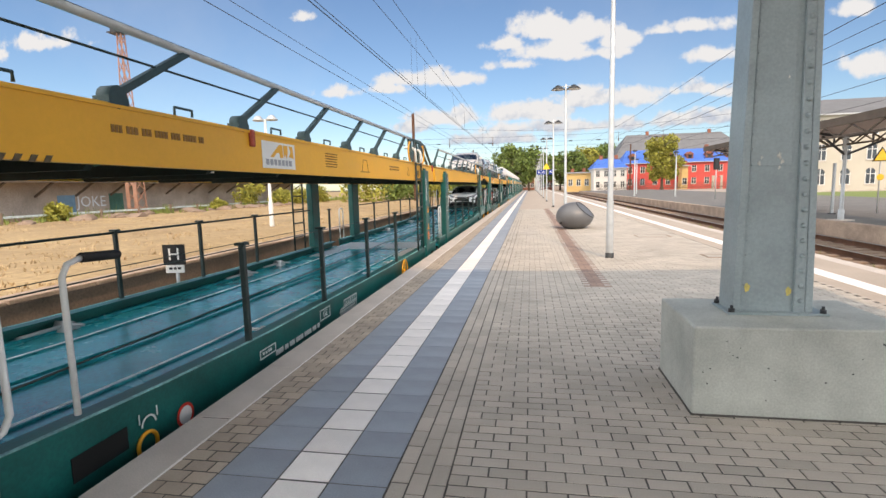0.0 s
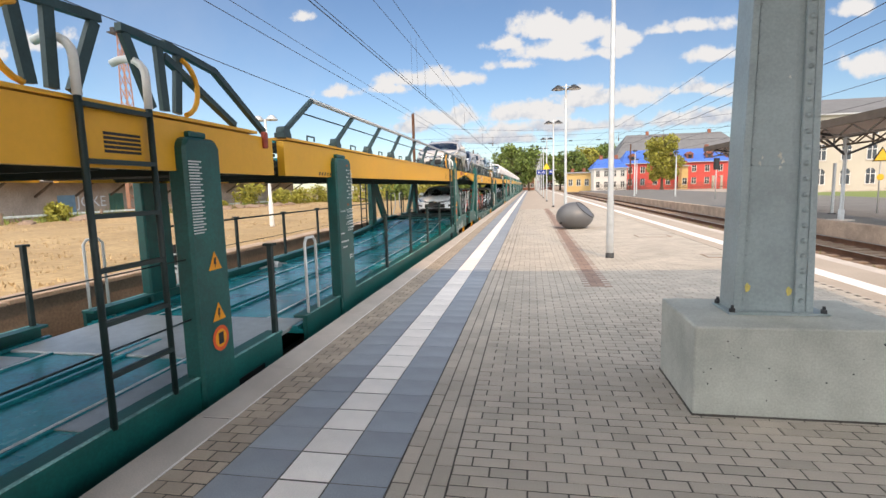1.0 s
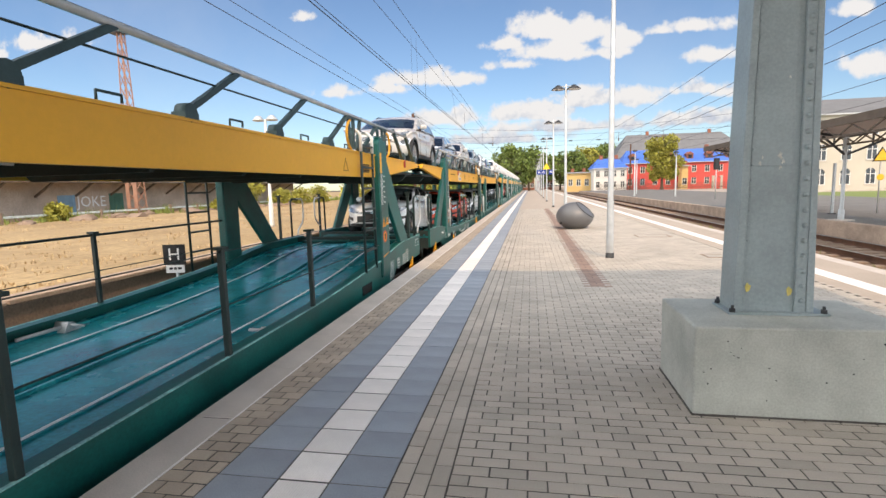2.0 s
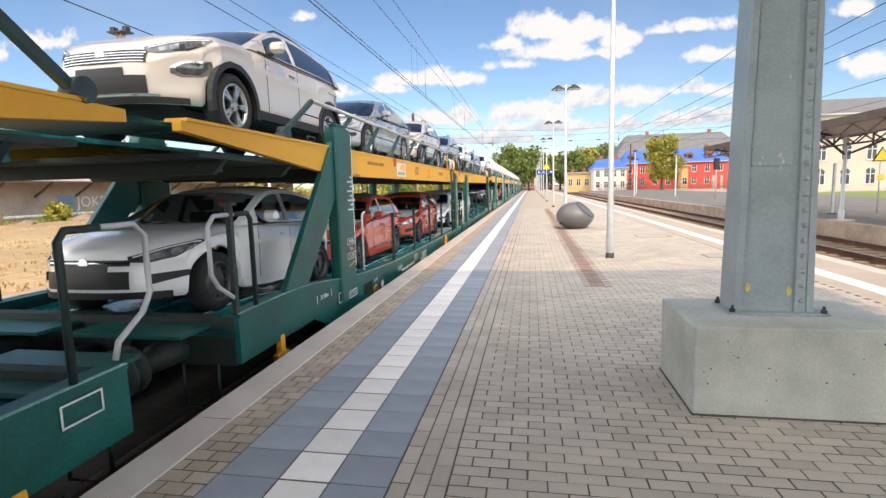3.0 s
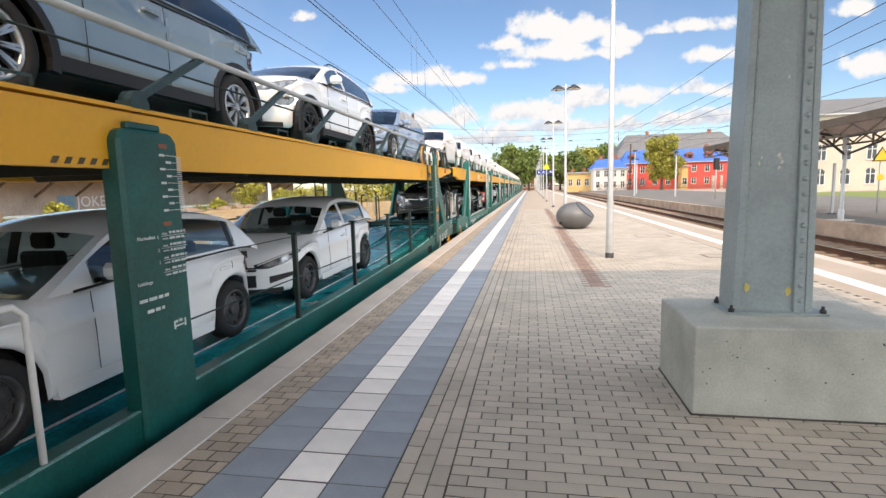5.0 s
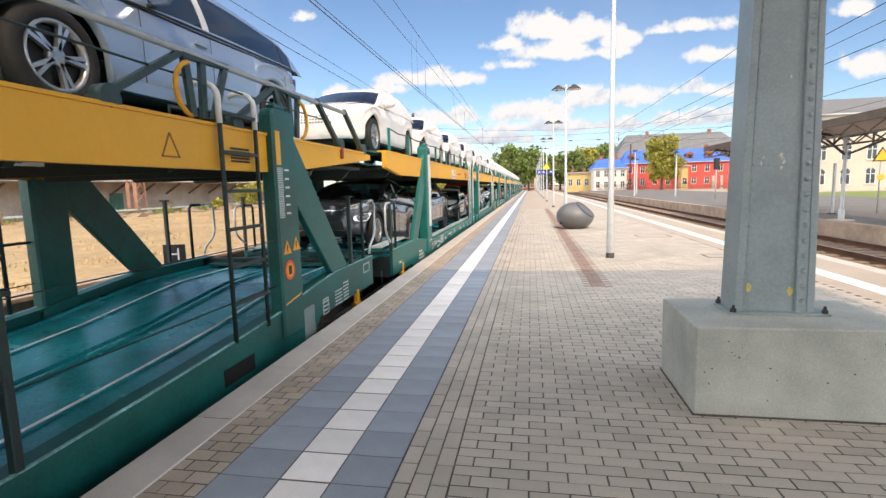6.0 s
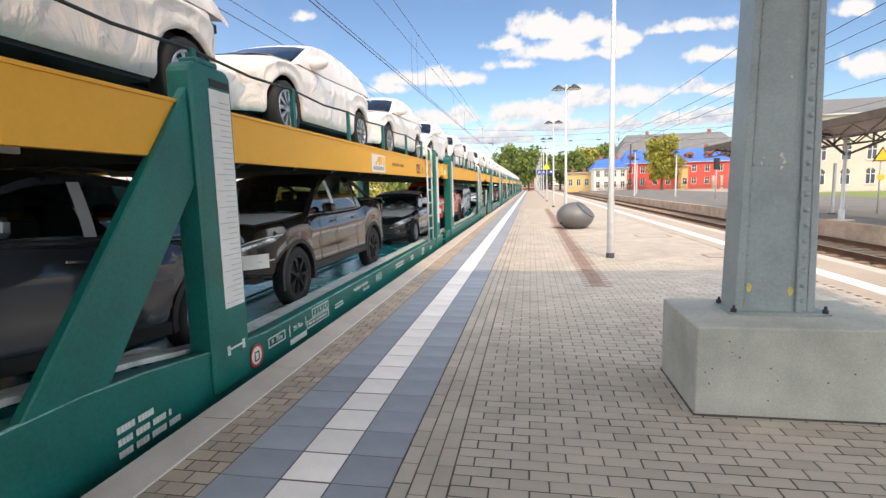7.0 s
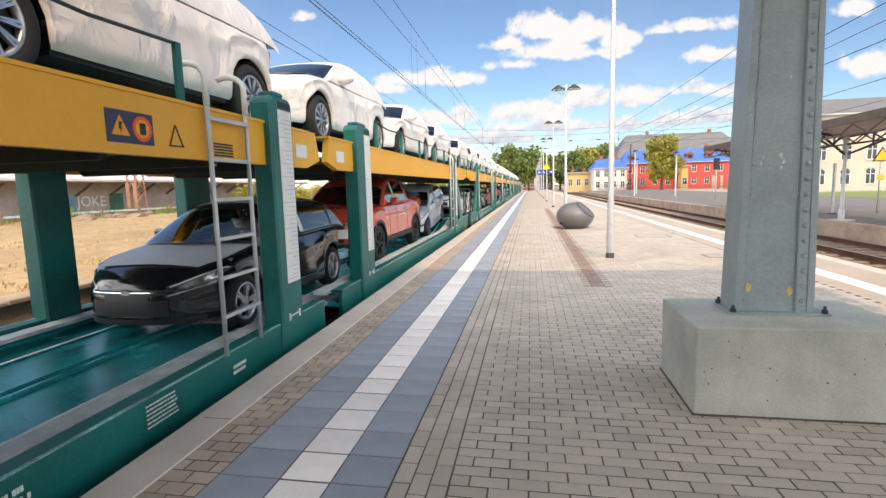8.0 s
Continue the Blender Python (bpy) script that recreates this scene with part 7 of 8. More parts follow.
# ---- houses beyond the tracks
M["red_plaster"] = surf("red_plaster", (0.62, 0.10, 0.085), 0.85, var=0.08, scale=0.4, bump=0.05)
M["blue_roof"] = surf("bright_blue_roof_tiles", (0.07, 0.17, 0.58), 0.5, var=0.10, scale=0.8, bump=0.1, fine=9)
M["white_plaster"] = surf("white_plaster", (0.70, 0.70, 0.68), 0.85, var=0.06, scale=0.4, bump=0.05)
M["yellow_plaster"] = surf("yellow_plaster", (0.66, 0.47, 0.20), 0.85, var=0.08, scale=0.4, bump=0.05)
M["cream_plaster"] = surf("cream_plaster", (0.49, 0.46, 0.385), 0.85, var=0.06, scale=0.4, bump=0.05)
M["slate"] = surf("grey_slate", (0.16, 0.16, 0.165), 0.7, var=0.15, scale=0.7, bump=0.1, fine=9)
M["brick_red"] = surf("red_brick", (0.30, 0.12, 0.075), 0.85, var=0.18, scale=1.5, bump=0.1)
M["win"] = surf("dark_pane", (0.035, 0.045, 0.055), 0.08, var=0.2, scale=2, bump=0)


def house(label, x0, x1, y0, depth, eave, ridge, wall, roof, rows, cols, base=-0.35, arch=False, dormers=0, hip=1.5, wsize=(1.0, 1.5), z_first=1.2, storey=3.0):
    t = thing("house", label, "house", "houses beyond the tracks", at=pose((x0 + x1) / 2, y0, base))
    w = (x1 - x0) / 2
    eave, ridge = eave - base, ridge - base
    bm = B()
    box(bm, -w, w, 0, depth, 0, eave)
    part("wall", bm, wall, t)
    bm = B()
    o = 0.45
    vs = [bm.verts.new(p) for p in ((-w - o, -o, eave), (w + o, -o, eave), (w + o, depth + o, eave), (-w - o, depth + o, eave), (-w + hip, depth / 2, ridge), (w - hip, depth / 2, ridge))]
    for q in ((0, 1, 5, 4), (1, 2, 5), (2, 3, 4, 5), (3, 0, 4), (3, 2, 1, 0)):
        bm.faces.new([vs[i] for i in q])
    part("roof", bm, roof, t)
    bm = B()
    box(bm, -w - o, w + o, -o - 0.1, -o, eave - 0.16, eave + 0.02)
    part("gutter", bm, M["galv"], t)
    ww, wh = wsize
    for r in range(rows):
        for c in range(cols):
            x = -w + (2 * w) * (c + 0.5) / cols
            z = z_first + r * storey
            if z + wh > eave:
                continue
            bm = B()
            if arch:
                pts = [(x - ww / 2, z), (x + ww / 2, z)] + [(x + ww / 2 * math.cos(a), z + wh - ww / 2 + ww / 2 * math.sin(a)) for a in steps(0, math.pi, 8)]
            else:
                pts = [(x - ww / 2, z), (x + ww / 2, z), (x + ww / 2, z + wh), (x - ww / 2, z + wh)]
            prism(bm, pts, -0.03, 0.01, "y")
            win = part("window", bm, M["win"], t, "dark glazed window")
            bm = B()
            for xx in (x - ww / 2, x, x + ww / 2):
                box(bm, xx - 0.045, xx + 0.045, -0.06, -0.02, z, z + wh - (ww / 2 if arch and xx != x else 0))
            for zz in (z, z + wh * 0.62):
                box(bm, x - ww / 2, x + ww / 2, -0.06, -0.02, zz - 0.04, zz + 0.04)
            part("window_frame", bm, M["white"], win)
            bm = B()
            box(bm, x - ww / 2 - 0.1, x + ww / 2 + 0.1, -0.14, 0.0, z - 0.12, z - 0.03)
            part("sill", bm, M["edge_slab"], win)
    for k in range(dormers):
        x = -w + (2 * w) * (k + 0.5) / dormers
        zr = eave + (ridge - eave) * 0.30
        yr = depth / 2 * 0.30
        bm = B()
        box(bm, x - 0.75, x + 0.75, yr - 0.7, yr + 1.5, zr - 0.4, zr + 0.9)
        d = part("dormer", bm, M["brick_red"], t)
        bm = B()
        prism(bm, [(x - 0.95, zr + 0.85), (x + 0.95, zr + 0.85), (x, zr + 1.5)], yr - 0.9, yr + 2.0, "y")
        part("dormer_roof", bm, M["brick_red"], d)
        bm = B()
        box(bm, x - 0.4, x + 0.4, yr - 0.74, yr - 0.70, zr - 0.1, zr + 0.7)
        part("dormer_window", bm, M["win"], d)
    for x in (-w * 0.4, w * 0.55):
        bm = B()
        box(bm, x - 0.4, x + 0.4, depth / 2 - 0.4, depth / 2 + 0.4, ridge - 0.8, ridge + 0.9)
        part("chimney", bm, M["brick_red"], t)
    return t


house("long red plastered house under a bright blue tiled roof", 22.6, 49.0, 130, 11, 6.2, 9.6, M["red_plaster"], M["blue_roof"], 2, 9, dormers=6, z_first=1.3, storey=2.9)
house("white plastered house with a blue tiled roof", 15.0, 22.6, 126, 10, 5.2, 7.6, M["white_plaster"], M["blue_roof"], 2, 4, dormers=0, storey=2.6, z_first=0.9, wsize=(0.9, 1.4))
house("small yellow plastered house", 9.0, 15.0, 132, 8, 4.4, 4.7, M["yellow_plaster"], M["slate"], 1, 3, hip=0.4, wsize=(1.0, 1.6), z_first=1.5)
house("large grey-roofed hall behind the red house", 24.0, 61.0, 152, 24, 8.0, 16.0, M["cream_plaster"], M["slate"], 2, 10, hip=5.0)
house("cream station house with tall round-arched windows", 40.0, 92.0, 82, 14, 10.6, 13.6, M["cream_plaster"], M["slate"], 3, 16, arch=True, hip=4.0, wsize=(1.25, 2.3), z_first=0.9, storey=3.5)
house("low red brick building by the line", -2.5, 1.2, 170, 8, 4.8, 6.6, M["brick_red"], M["slate"], 1, 3, hip=0.6)
house("low red brick building by the line", 2.2, 8.0, 176, 8, 4.0, 6.0, M["brick_red"], M["slate"], 1, 4, hip=0.6)
house("yellow-doored outbuilding of the red house", 35.0, 36.4, 126.5, 3, 5.2, 5.5, M["yellow_plaster"], M["slate"], 1, 1, hip=0.2)
for x0, x1, y in ((40.5, 50.5, 122.0),):
    t = thing("garden_wall", "pinkish red plastered garden wall with pale pillars", "wall", at=pose(x0, y, -0.3))
    bm = B()
    box(bm, 0, x1 - x0, 0, 0.3, 0, 2.6)
    part("panel", bm, M["red_plaster"], t)
    for k in range(4):
        bm = B()
        box(bm, k * 1.7 - 0.25, k * 1.7 + 0.25, -0.1, 0.4, 0, 3.0, 0.03)
        part("pillar", bm, M["cream_plaster"], t)
for k in range(40):
    t = thing("garden_fence", "grey picket fence along the street", "fence", "fence bays by the street", at=pose(15.0 + 0.72 * k, 118.5, -0.3))
    for i in range(3):
        bm = B()
        box(bm, i * 0.24 - 0.03, i * 0.24 + 0.03, 0, 0.05, 0, 1.6 + 0.1 * math.sin(k * 1.7 + i))
        part("picket", bm, M["timber"], t)
    bm = B()
    box(bm, -0.1, 0.6, 0.05, 0.1, 0.5, 0.6)
    part("rail", bm, M["timber"], t)

# ---- trees
M["bark"] = surf("bark", (0.10, 0.075, 0.055), 0.95, var=0.3, scale=4, bump=0.5, fine=20)
M["leaf"] = surf("leaves", (0.15, 0.205, 0.045), 0.75, var=0.2, scale=0.6, bump=0, rand=0.45, island=True)
M["leaf_yellow"] = surf("yellowing_leaves", (0.30, 0.29, 0.045), 0.75, var=0.2, scale=0.6, bump=0, rand=0.4, island=True)


def tree(label, x, y, z, h, spread, seed, mat, leaves=5000, size=0.34, trunk=True, name="tree"):
    rng = random.Random(seed)
    t = thing(name, label, name, "trees round the station" if name == "tree" else "bushes round the station", at=pose(x, y, z))
    tips = []
    if trunk:
        bm = B()
        th = h * 0.28
        lathe(bm, (0, 0, -0.1), (0, 0, 1), [(0.0, 0.045 * h * 0.9), (th * 0.3, 0.028 * h), (th, 0.022 * h), (h * 0.8, 0.006 * h)], 9)
        for k in range(9):
            a = rng.uniform(0, 6.283)
            z0 = th * rng.uniform(0.75, 2.0)
            l = spread * rng.uniform(0.5, 0.85)
            p = [(0, 0, z0), (math.cos(a) * l * 0.5, math.sin(a) * l * 0.5, z0 + l * 0.45), (math.cos(a) * l, math.sin(a) * l, z0 + l * 0.75)]
            tube(bm, p, 0.007 * h, 5)
        part("trunk", bm, M["bark"], t)
    lumps = []
    for k in range(26):
        a, q = rng.uniform(0, 6.283), rng.uniform(0, 1) ** 0.5
        zz = rng.uniform(0.28 if trunk else 0.1, 0.93)
        prof = math.sin(math.pi * min(1.0, max(0.05, (zz - (0.12 if trunk else -0.3)) / (0.95 if trunk else 1.4)))) ** 0.7
        lumps.append((math.cos(a) * q * spread * 0.8 * prof, math.sin(a) * q * spread * 0.8 * prof, zz * h, spread * rng.uniform(0.22, 0.42)))
    vs, fs = [], []
    for _ in range(leaves):
        lx, ly, lz, lr = lumps[rng.randrange(len(lumps))]
        d = Vector((rng.gauss(0, 1), rng.gauss(0, 1), rng.gauss(0, 0.8))).normalized() * lr * rng.uniform(0.55, 1.08)
        c = Vector((lx, ly, lz)) + d
        if c.z < 0.02:
            c.z = 0.02
        u = Vector((rng.gauss(0, 1), rng.gauss(0, 1), rng.gauss(0, 1))).normalized()
        v = u.cross(Vector((rng.gauss(0, 1), rng.gauss(0, 1), rng.gauss(0, 1)))).normalized()
        s = size * rng.uniform(0.6, 1.3)
        k = len(vs)
        vs += [tuple(c - u * s), tuple(c + v * s * 0.55 - u * s * 0.1), tuple(c + u * s), tuple(c - v * s * 0.55 - u * s * 0.1)]
        fs.append((k, k + 1, k + 2, k + 3))
    me = bpy.data.meshes.new("crown")
    me.from_pydata(vs, [], fs)
    me.materials.append(mat)
    ob = new("crown", me)
    ob.parent = t
    return t


tree("yellowish-green maple in front of the red house", 28.6, 118, -0.3, 11.6, 4.2, 3, M["leaf_yellow"], 6000, 0.33)
for i, (x, y, h, sp) in enumerate(((-5.0, 150, 13.5, 5.5), (-0.5, 146, 12.5, 5.0), (3.0, 150, 11.5, 4.5), (-8.5, 160, 12.5, 5.0), (9.5, 168, 12.0, 5.5), (13.5, 160, 12.5, 5.5), (18.0, 172, 13.5, 6.0), (23.0, 176, 14.5, 6.0), (28.0, 182, 15.0, 6.0))):
    tree("tall green leafy tree near the station", x, y, -0.4, h, sp, 20 + i, M["leaf"] if i < 4 else (M["leaf_yellow"] if i % 3 == 0 else M["leaf"]), 3600, 0.45)
for i in range(17):
    tree("rounded green bush at the yard's edge", -17.5 + 0.30 * i + random.uniform(-2, 2), 56 + 5.6 * i, 0.1, random.uniform(2.4, 4.2), random.uniform(2.2, 3.4), 60 + i, M["leaf"] if i % 3 else M["leaf_yellow"], 1300, 0.22, False, "bush")
for i, (x, y, h, s) in enumerate(((-27.6, 46.0, 2.3, 1.9), (-27.2, 51.5, 1.6, 1.5), (-27.0, 55.5, 1.7, 1.6), (-26.5, 60.0, 1.9, 1.7), (-28.0, 25.5, 1.0, 0.8), (-27.4, 40.5, 0.9, 0.8))):
    tree("yellow-green bush growing by the goods shed", x, y, 0.1, h, s, 90 + i, M["leaf_yellow"], 1500, 0.13, False, "bush")

# ---- overhead line: masts, wires and cross-spans
M["wire"] = surf("wire", (0.05, 0.05, 0.055), 0.6, 0.5, var=0.1, bump=0)


def wire(pts, r=0.012, label="thin dark overhead wire above the track"):
    bm = B()
    tube(bm, pts, r, 5)
    return tagged(part("overhead_wire", bm, M["wire"]), label, "wire", "overhead wires")


def span(x, z, y0, y1, sag, n=8, x1=None, r=0.012):
    for k in range(n):
        a, b = y0 + (y1 - y0) * k / n, y0 + (y1 - y0) * (k + 1) / n
        wire([(x + ((x1 - x) * (q - y0) / (y1 - y0) if x1 is not None else 0), q, z - sag * math.sin(math.pi * (q - a) / (b - a))) for q in steps(a, b, 8)], r)


span(TRACK_L, 5.16, -4, 236, 0.02, 4, r=0.011)
span(TRACK_L + 0.06, 5.20, -4, 236, 0.02, 4, r=0.008)
for pts in ([(-3.78, -9.0, 6.33), (-4.205, 13.765, 6.7), (-4.946, 56, 7.579), (-4.9, 236, 7.0)], [(-3.38, -9.0, 6.63), (-3.829, 14.439, 6.9), (-4.638, 56, 7.383), (-4.6, 236, 6.9)]):
    wire(pts, 0.008)
for y, z0, z1 in ((17.5, 5.2, 6.78), (18.4, 5.2, 6.95), (28.0, 5.2, 7.0)):
    wire([(-4.05, y, z0), (-4.0 - 0.02 * (y - 15), y, z1)], 0.004, "thin dropper between two overhead wires")
span(-7.95, 6.77, -4, 236, 0.05, 4, r=0.009)
span(-8.9, 5.4, -4, 236, 0.03, 4)
span(-8.6, 6.77, -4, 236, 0.05, 4)
span(TRACK_R, 5.15, -4, 236, 0.02, 4)
span(TRACK_R, 6.55, -4, 236, 0.55, 4)
span(13.6, 5.4, -4, 236, 0.03, 4)
span(17.5, 5.4, 10, 236, 0.03, 4)
for k, y in enumerate((56, 116, 176)):
    for x in (-13.0, 21.5):
        t = thing("catenary_mast", "brown steel overhead-line mast at the trackside", "mast", "overhead-line masts", at=pose(x, y, -0.3))
        bm = B()
        box(bm, -0.14, 0.14, -0.1, 0.1, 0, 10.2, 0.01)
        part("shaft", bm, M["rust"], t)
        bm = B()
        box(bm, -0.3, 0.3, -0.3, 0.3, -0.3, 0.3, 0.02)
        part("footing", bm, M["wall_conc"], t)
    for z in (8.4, 7.0, 5.9):
        wire([(x, y, z - (1.0 if z > 8 else 0.15) * math.sin(math.pi * (x + 13) / 34.5)) for x in steps(-13, 21.5, 12)], 0.012, "steel cross-span wire between the masts")
    for x in (TRACK_L, -8.9, TRACK_R, 13.6):
        t = thing("line_insulator", "brown insulator and steady arm on the cross-span", "insulator", "overhead-line insulators", at=pose(x, y, 0))
        bm = B()
        lathe(bm, (0, 0, 5.98), (0, 0, 1), [(0.0, 0.02), (0.03, 0.07), (0.06, 0.03), (0.1, 0.08), (0.14, 0.03), (0.18, 0.08), (0.22, 0.03), (0.28, 0.07), (0.32, 0.02), (1.0, 0.015)], 8)
        part("insulator", bm, M["rust"], t)
        bm = B()
        tube(bm, [(0.7, 0, 5.9), (0.1, 0, 5.2)], 0.022, 6)
        part("steady_arm", bm, M["dark_metal"], t)

for y, z, drop in ((56.0, 6.45, 0.25), (116.0, 9.3, 0.6), (116.0, 7.7, 0.1), (176.0, 8.9, 0.5)):
    wire([(x, y, z - drop * math.sin(math.pi * (x + 13) / 34.5)) for x in steps(-13, 21.5, 12)], 0.010, "steel cross-span wire between the masts")
    for x in (-13 + 2.875 * k for k in (1, 3, 5, 6, 7, 9)):
        t = thing("span_insulator", "dark insulator strung in a cross-span wire", "insulator", "cross-span insulators", at=pose(x, y, z - drop * math.sin(math.pi * (x + 13) / 34.5)))
        bm = B()
        lathe(bm, (-0.22, 0, 0), (1, 0, 0), [(0.0, 0.02), (0.04, 0.07), (0.09, 0.03), (0.14, 0.08), (0.19, 0.03), (0.24, 0.08), (0.29, 0.03), (0.36, 0.07), (0.42, 0.02)], 8)
        part("insulator", bm, M["dark_metal"], t)
for x, y, z0, z1 in ((TRACK_L, 20, 5.16, 6.45), (TRACK_L, 32, 5.16, 6.3), (TRACK_L, 44, 5.16, 6.5), (TRACK_R, 22, 5.15, 6.25), (TRACK_R, 34, 5.15, 6.1), (TRACK_R, 45, 5.15, 6.3)):
    wire([(x, y, z0), (x, y, z1)], 0.006, "thin dropper between two overhead wires")
span(TRACK_R - 1.2, 6.9, 6, 236, 0.4, 4, x1=6.0, r=0.010)
span(10.4, 6.3, 6, 236, 0.2, 4, r=0.010)

# ---- small trackside things on the far platforms
for x, y, h in ((15.2, 57, 4.6), (15.0, 76, 4.8), (12.0, 62, 5.2), (14.5, 95, 5.0)):
    t = thing("lamp_post", "slim grey lamp post with a flat head", "street lamp", "lamp posts of the far platform", at=pose(x, y, -0.02))
    bm = B()
    lathe(bm, (0, 0, 0), (0, 0, 1), [(0, 0.09), (h, 0.05), (h + 0.02, 0)], 10)
    part("pole", bm, M["galv"], t)
    bm = B()
    lathe(bm, (0, 0, h), (0, 0, 1), [(0.0, 0.30), (0.12, 0.26), (0.2, 0.03)], 12)
    part("lamp_head", bm, M["dark_metal"], t)
t = thing("light_signal", "black railway light signal on a mast", "signal", at=pose(15.8, 47.0, 0.0))
bm = B()
tube(bm, [(0, 0, 0), (0, 0, 3.3)], 0.05, 8)
part("mast", bm, M["galv"], t)
bm = B()
box(bm, -0.22, 0.22, -0.12, 0.12, 2.5, 3.5, 0.04)
hd = part("signal_head", bm, M["black"], t)
for z in (2.75, 3.0, 3.25):
    bm = B()
    disc(bm, (0, -0.14, z), (0, 1, 0), 0.08, 0.05, 12)
    part("lens", bm, M["win"], hd)


# ---- the train is made up
SPEED = 8.65
TRAIN = []


def ride(ob, x, y, z, ry=0.0, rx=0.0):
    """ob runs with the train; y is its place along the track at the start."""
    ob.matrix_basis = pose(x, y, z, rx, ry)
    TRAIN.append((ob, x, y, z, rx, ry))
    return ob


JOINTS_L = (13.60, 44.63)
JOINTS_C = (75.30, 105.10, 134.90, 164.70, 194.50)
wag_l = wagon(TYPE_L, "empty double-deck car carrier, dark green with ochre yellow upper beams")
dress_l(wag_l)
ride(wag_l, TRACK_L, JOINTS_L[0], 0)
w2 = copy_thing(wag_l, Matrix())
ride(tagged(w2, "loaded double-deck car carrier, dark green with ochre yellow upper beams"), TRACK_L, JOINTS_L[1], 0)
wag_c = wagon(TYPE_C, "loaded double-deck car carrier, green with deep yellow beams and rope rails", True)
dress_c(wag_c)
ride(wag_c, TRACK_L, JOINTS_C[0], 0)
for j in JOINTS_C[1:]:
    ride(copy_thing(wag_c, Matrix()), TRACK_L, j, 0)

MODELS = {}


def model(key):
    if key in MODELS:
        return copy_thing(MODELS[key], Matrix())
    spec = {
        "hatch_white": ("hatch", "white", "white compact hatchback with black steel wheels"),
        "hatch_red": ("hatch", "red", "coral red hatchback with matt film on its bonnet"),
        "hatch_ice": ("hatch", "ice", "pale ice-blue hatchback with black wheels"),
        "suv_cream": ("suv", "cream", "cream-silver compact sport utility car with alloy wheels"),
        "suv_white": ("suv", "white", "white compact sport utility car"),
        "suv_blue": ("suv", "blue", "blue-grey compact sport utility car"),
        "suv_grey": ("crossover", "grey", "dark grey sport utility car"),
        "fast_silver": ("fastback", "silver", "silver-grey fastback saloon with dark alloy wheels"),
        "estate_grey": ("estate", "steel_blue", "steel-blue estate car with two-tone alloy wheels"),
        "hatch_dark": ("hatch", "black", "black hatchback with matt grey film on its bonnet"),
        "pickup_bronze": ("pickup", "brown", "dark bronze pickup truck with film on bumper and bonnet"),
        "pickup_red": ("pickup", "red", "red double-cab pickup truck"),
        "wrapped": ("crossover", "white", "car shrouded in wrinkled white transport film"),
    }[key]
    kw = dict(rim=("steel", "dark"))
    if key in ("suv_cream",):
        kw["rim"] = ("five", "light")
    elif key in ("fast_silver", "estate_grey", "hatch_dark"):
        kw["rim"] = ("five", "light")
    elif key in ("suv_grey", "wrapped", "suv_blue"):
        kw["rim"] = ("multi", "light")
    elif key in ("pickup_bronze", "pickup_red", "suv_white"):
        kw["rim"] = ("seven", "dark")
    if key in ("hatch_red", "hatch_dark", "pickup_bronze", "fast_silver"):
        kw["film"] = True
    if key == "hatch_red":
        kw["roofc"] = None
    if key == "wrapped":
        kw["wrapped"] = True
    MODELS[key] = motor_car(spec[0], spec[1], spec[2], "pickup truck" if spec[0] == "pickup" else "car", **kw)
    return MODELS[key]


def load(key, y, upper, T, joint):
    c = model(key)
    kind = {"h": "hatch", "s": "suv"}.get(key[0], "")
    ob_wb = CARS["pickup" if "pickup" in key else "hatch" if "hatch" in key else "fastback" if "fast" in key else "estate" if "estate" in key else "crossover" if key in ("suv_grey", "wrapped") else "suv"]["wb"]
    if upper:
        z, rx = T["beam"][1] + 0.022, 0.0
    else:
        z0, z1 = deck_z(T, y - joint), deck_z(T, y + ob_wb - joint)
        z, rx = z0, math.degrees(math.atan2(z1 - z0, ob_wb))
    ride(c, TRACK_L, y, z + 0.002, 0, rx)


jb = JOINTS_L[1]
for key, y in (("hatch_white", 30.62), ("hatch_red", 35.10), ("hatch_red", 40.30), ("hatch_white", 45.62), ("hatch_white", 50.10)):
    load(key, y, False, TYPE_L, jb)
for key, y in (("suv_cream", 31.12), ("fast_silver", 35.70), ("suv_cream", 40.80), ("suv_blue", 45.85), ("suv_white", 50.35), ("estate_grey", 54.95)):
    load(key, y, True, TYPE_L, jb)
jc = JOINTS_C[0]
for key, y in (("suv_grey", 61.92), ("pickup_bronze", 66.87), ("hatch_dark", 74.36), ("pickup_red", 79.30), ("hatch_ice", 84.9)):
    load(key, y, False, TYPE_C, jc)
for k in range(6):
    load("wrapped", 62.02 + 4.88 * k - (0.4 if k == 5 else 0), True, TYPE_C, jc)
mix = ("hatch_white", "hatch_dark", "suv_grey", "hatch_red", "hatch_ice", "suv_blue", "pickup_bronze")
for n, j in enumerate(JOINTS_C[1:]):
    for k in range(6):
        load("wrapped", j - 13.25 + 4.88 * k - (0.4 if k == 5 else 0), True, TYPE_C, j)
    for k, dy in enumerate((-13.2, -8.4, -3.9, 2.0, 6.6)):
        load(mix[(3 * n + k) % 6], j + dy, False, TYPE_C, j)


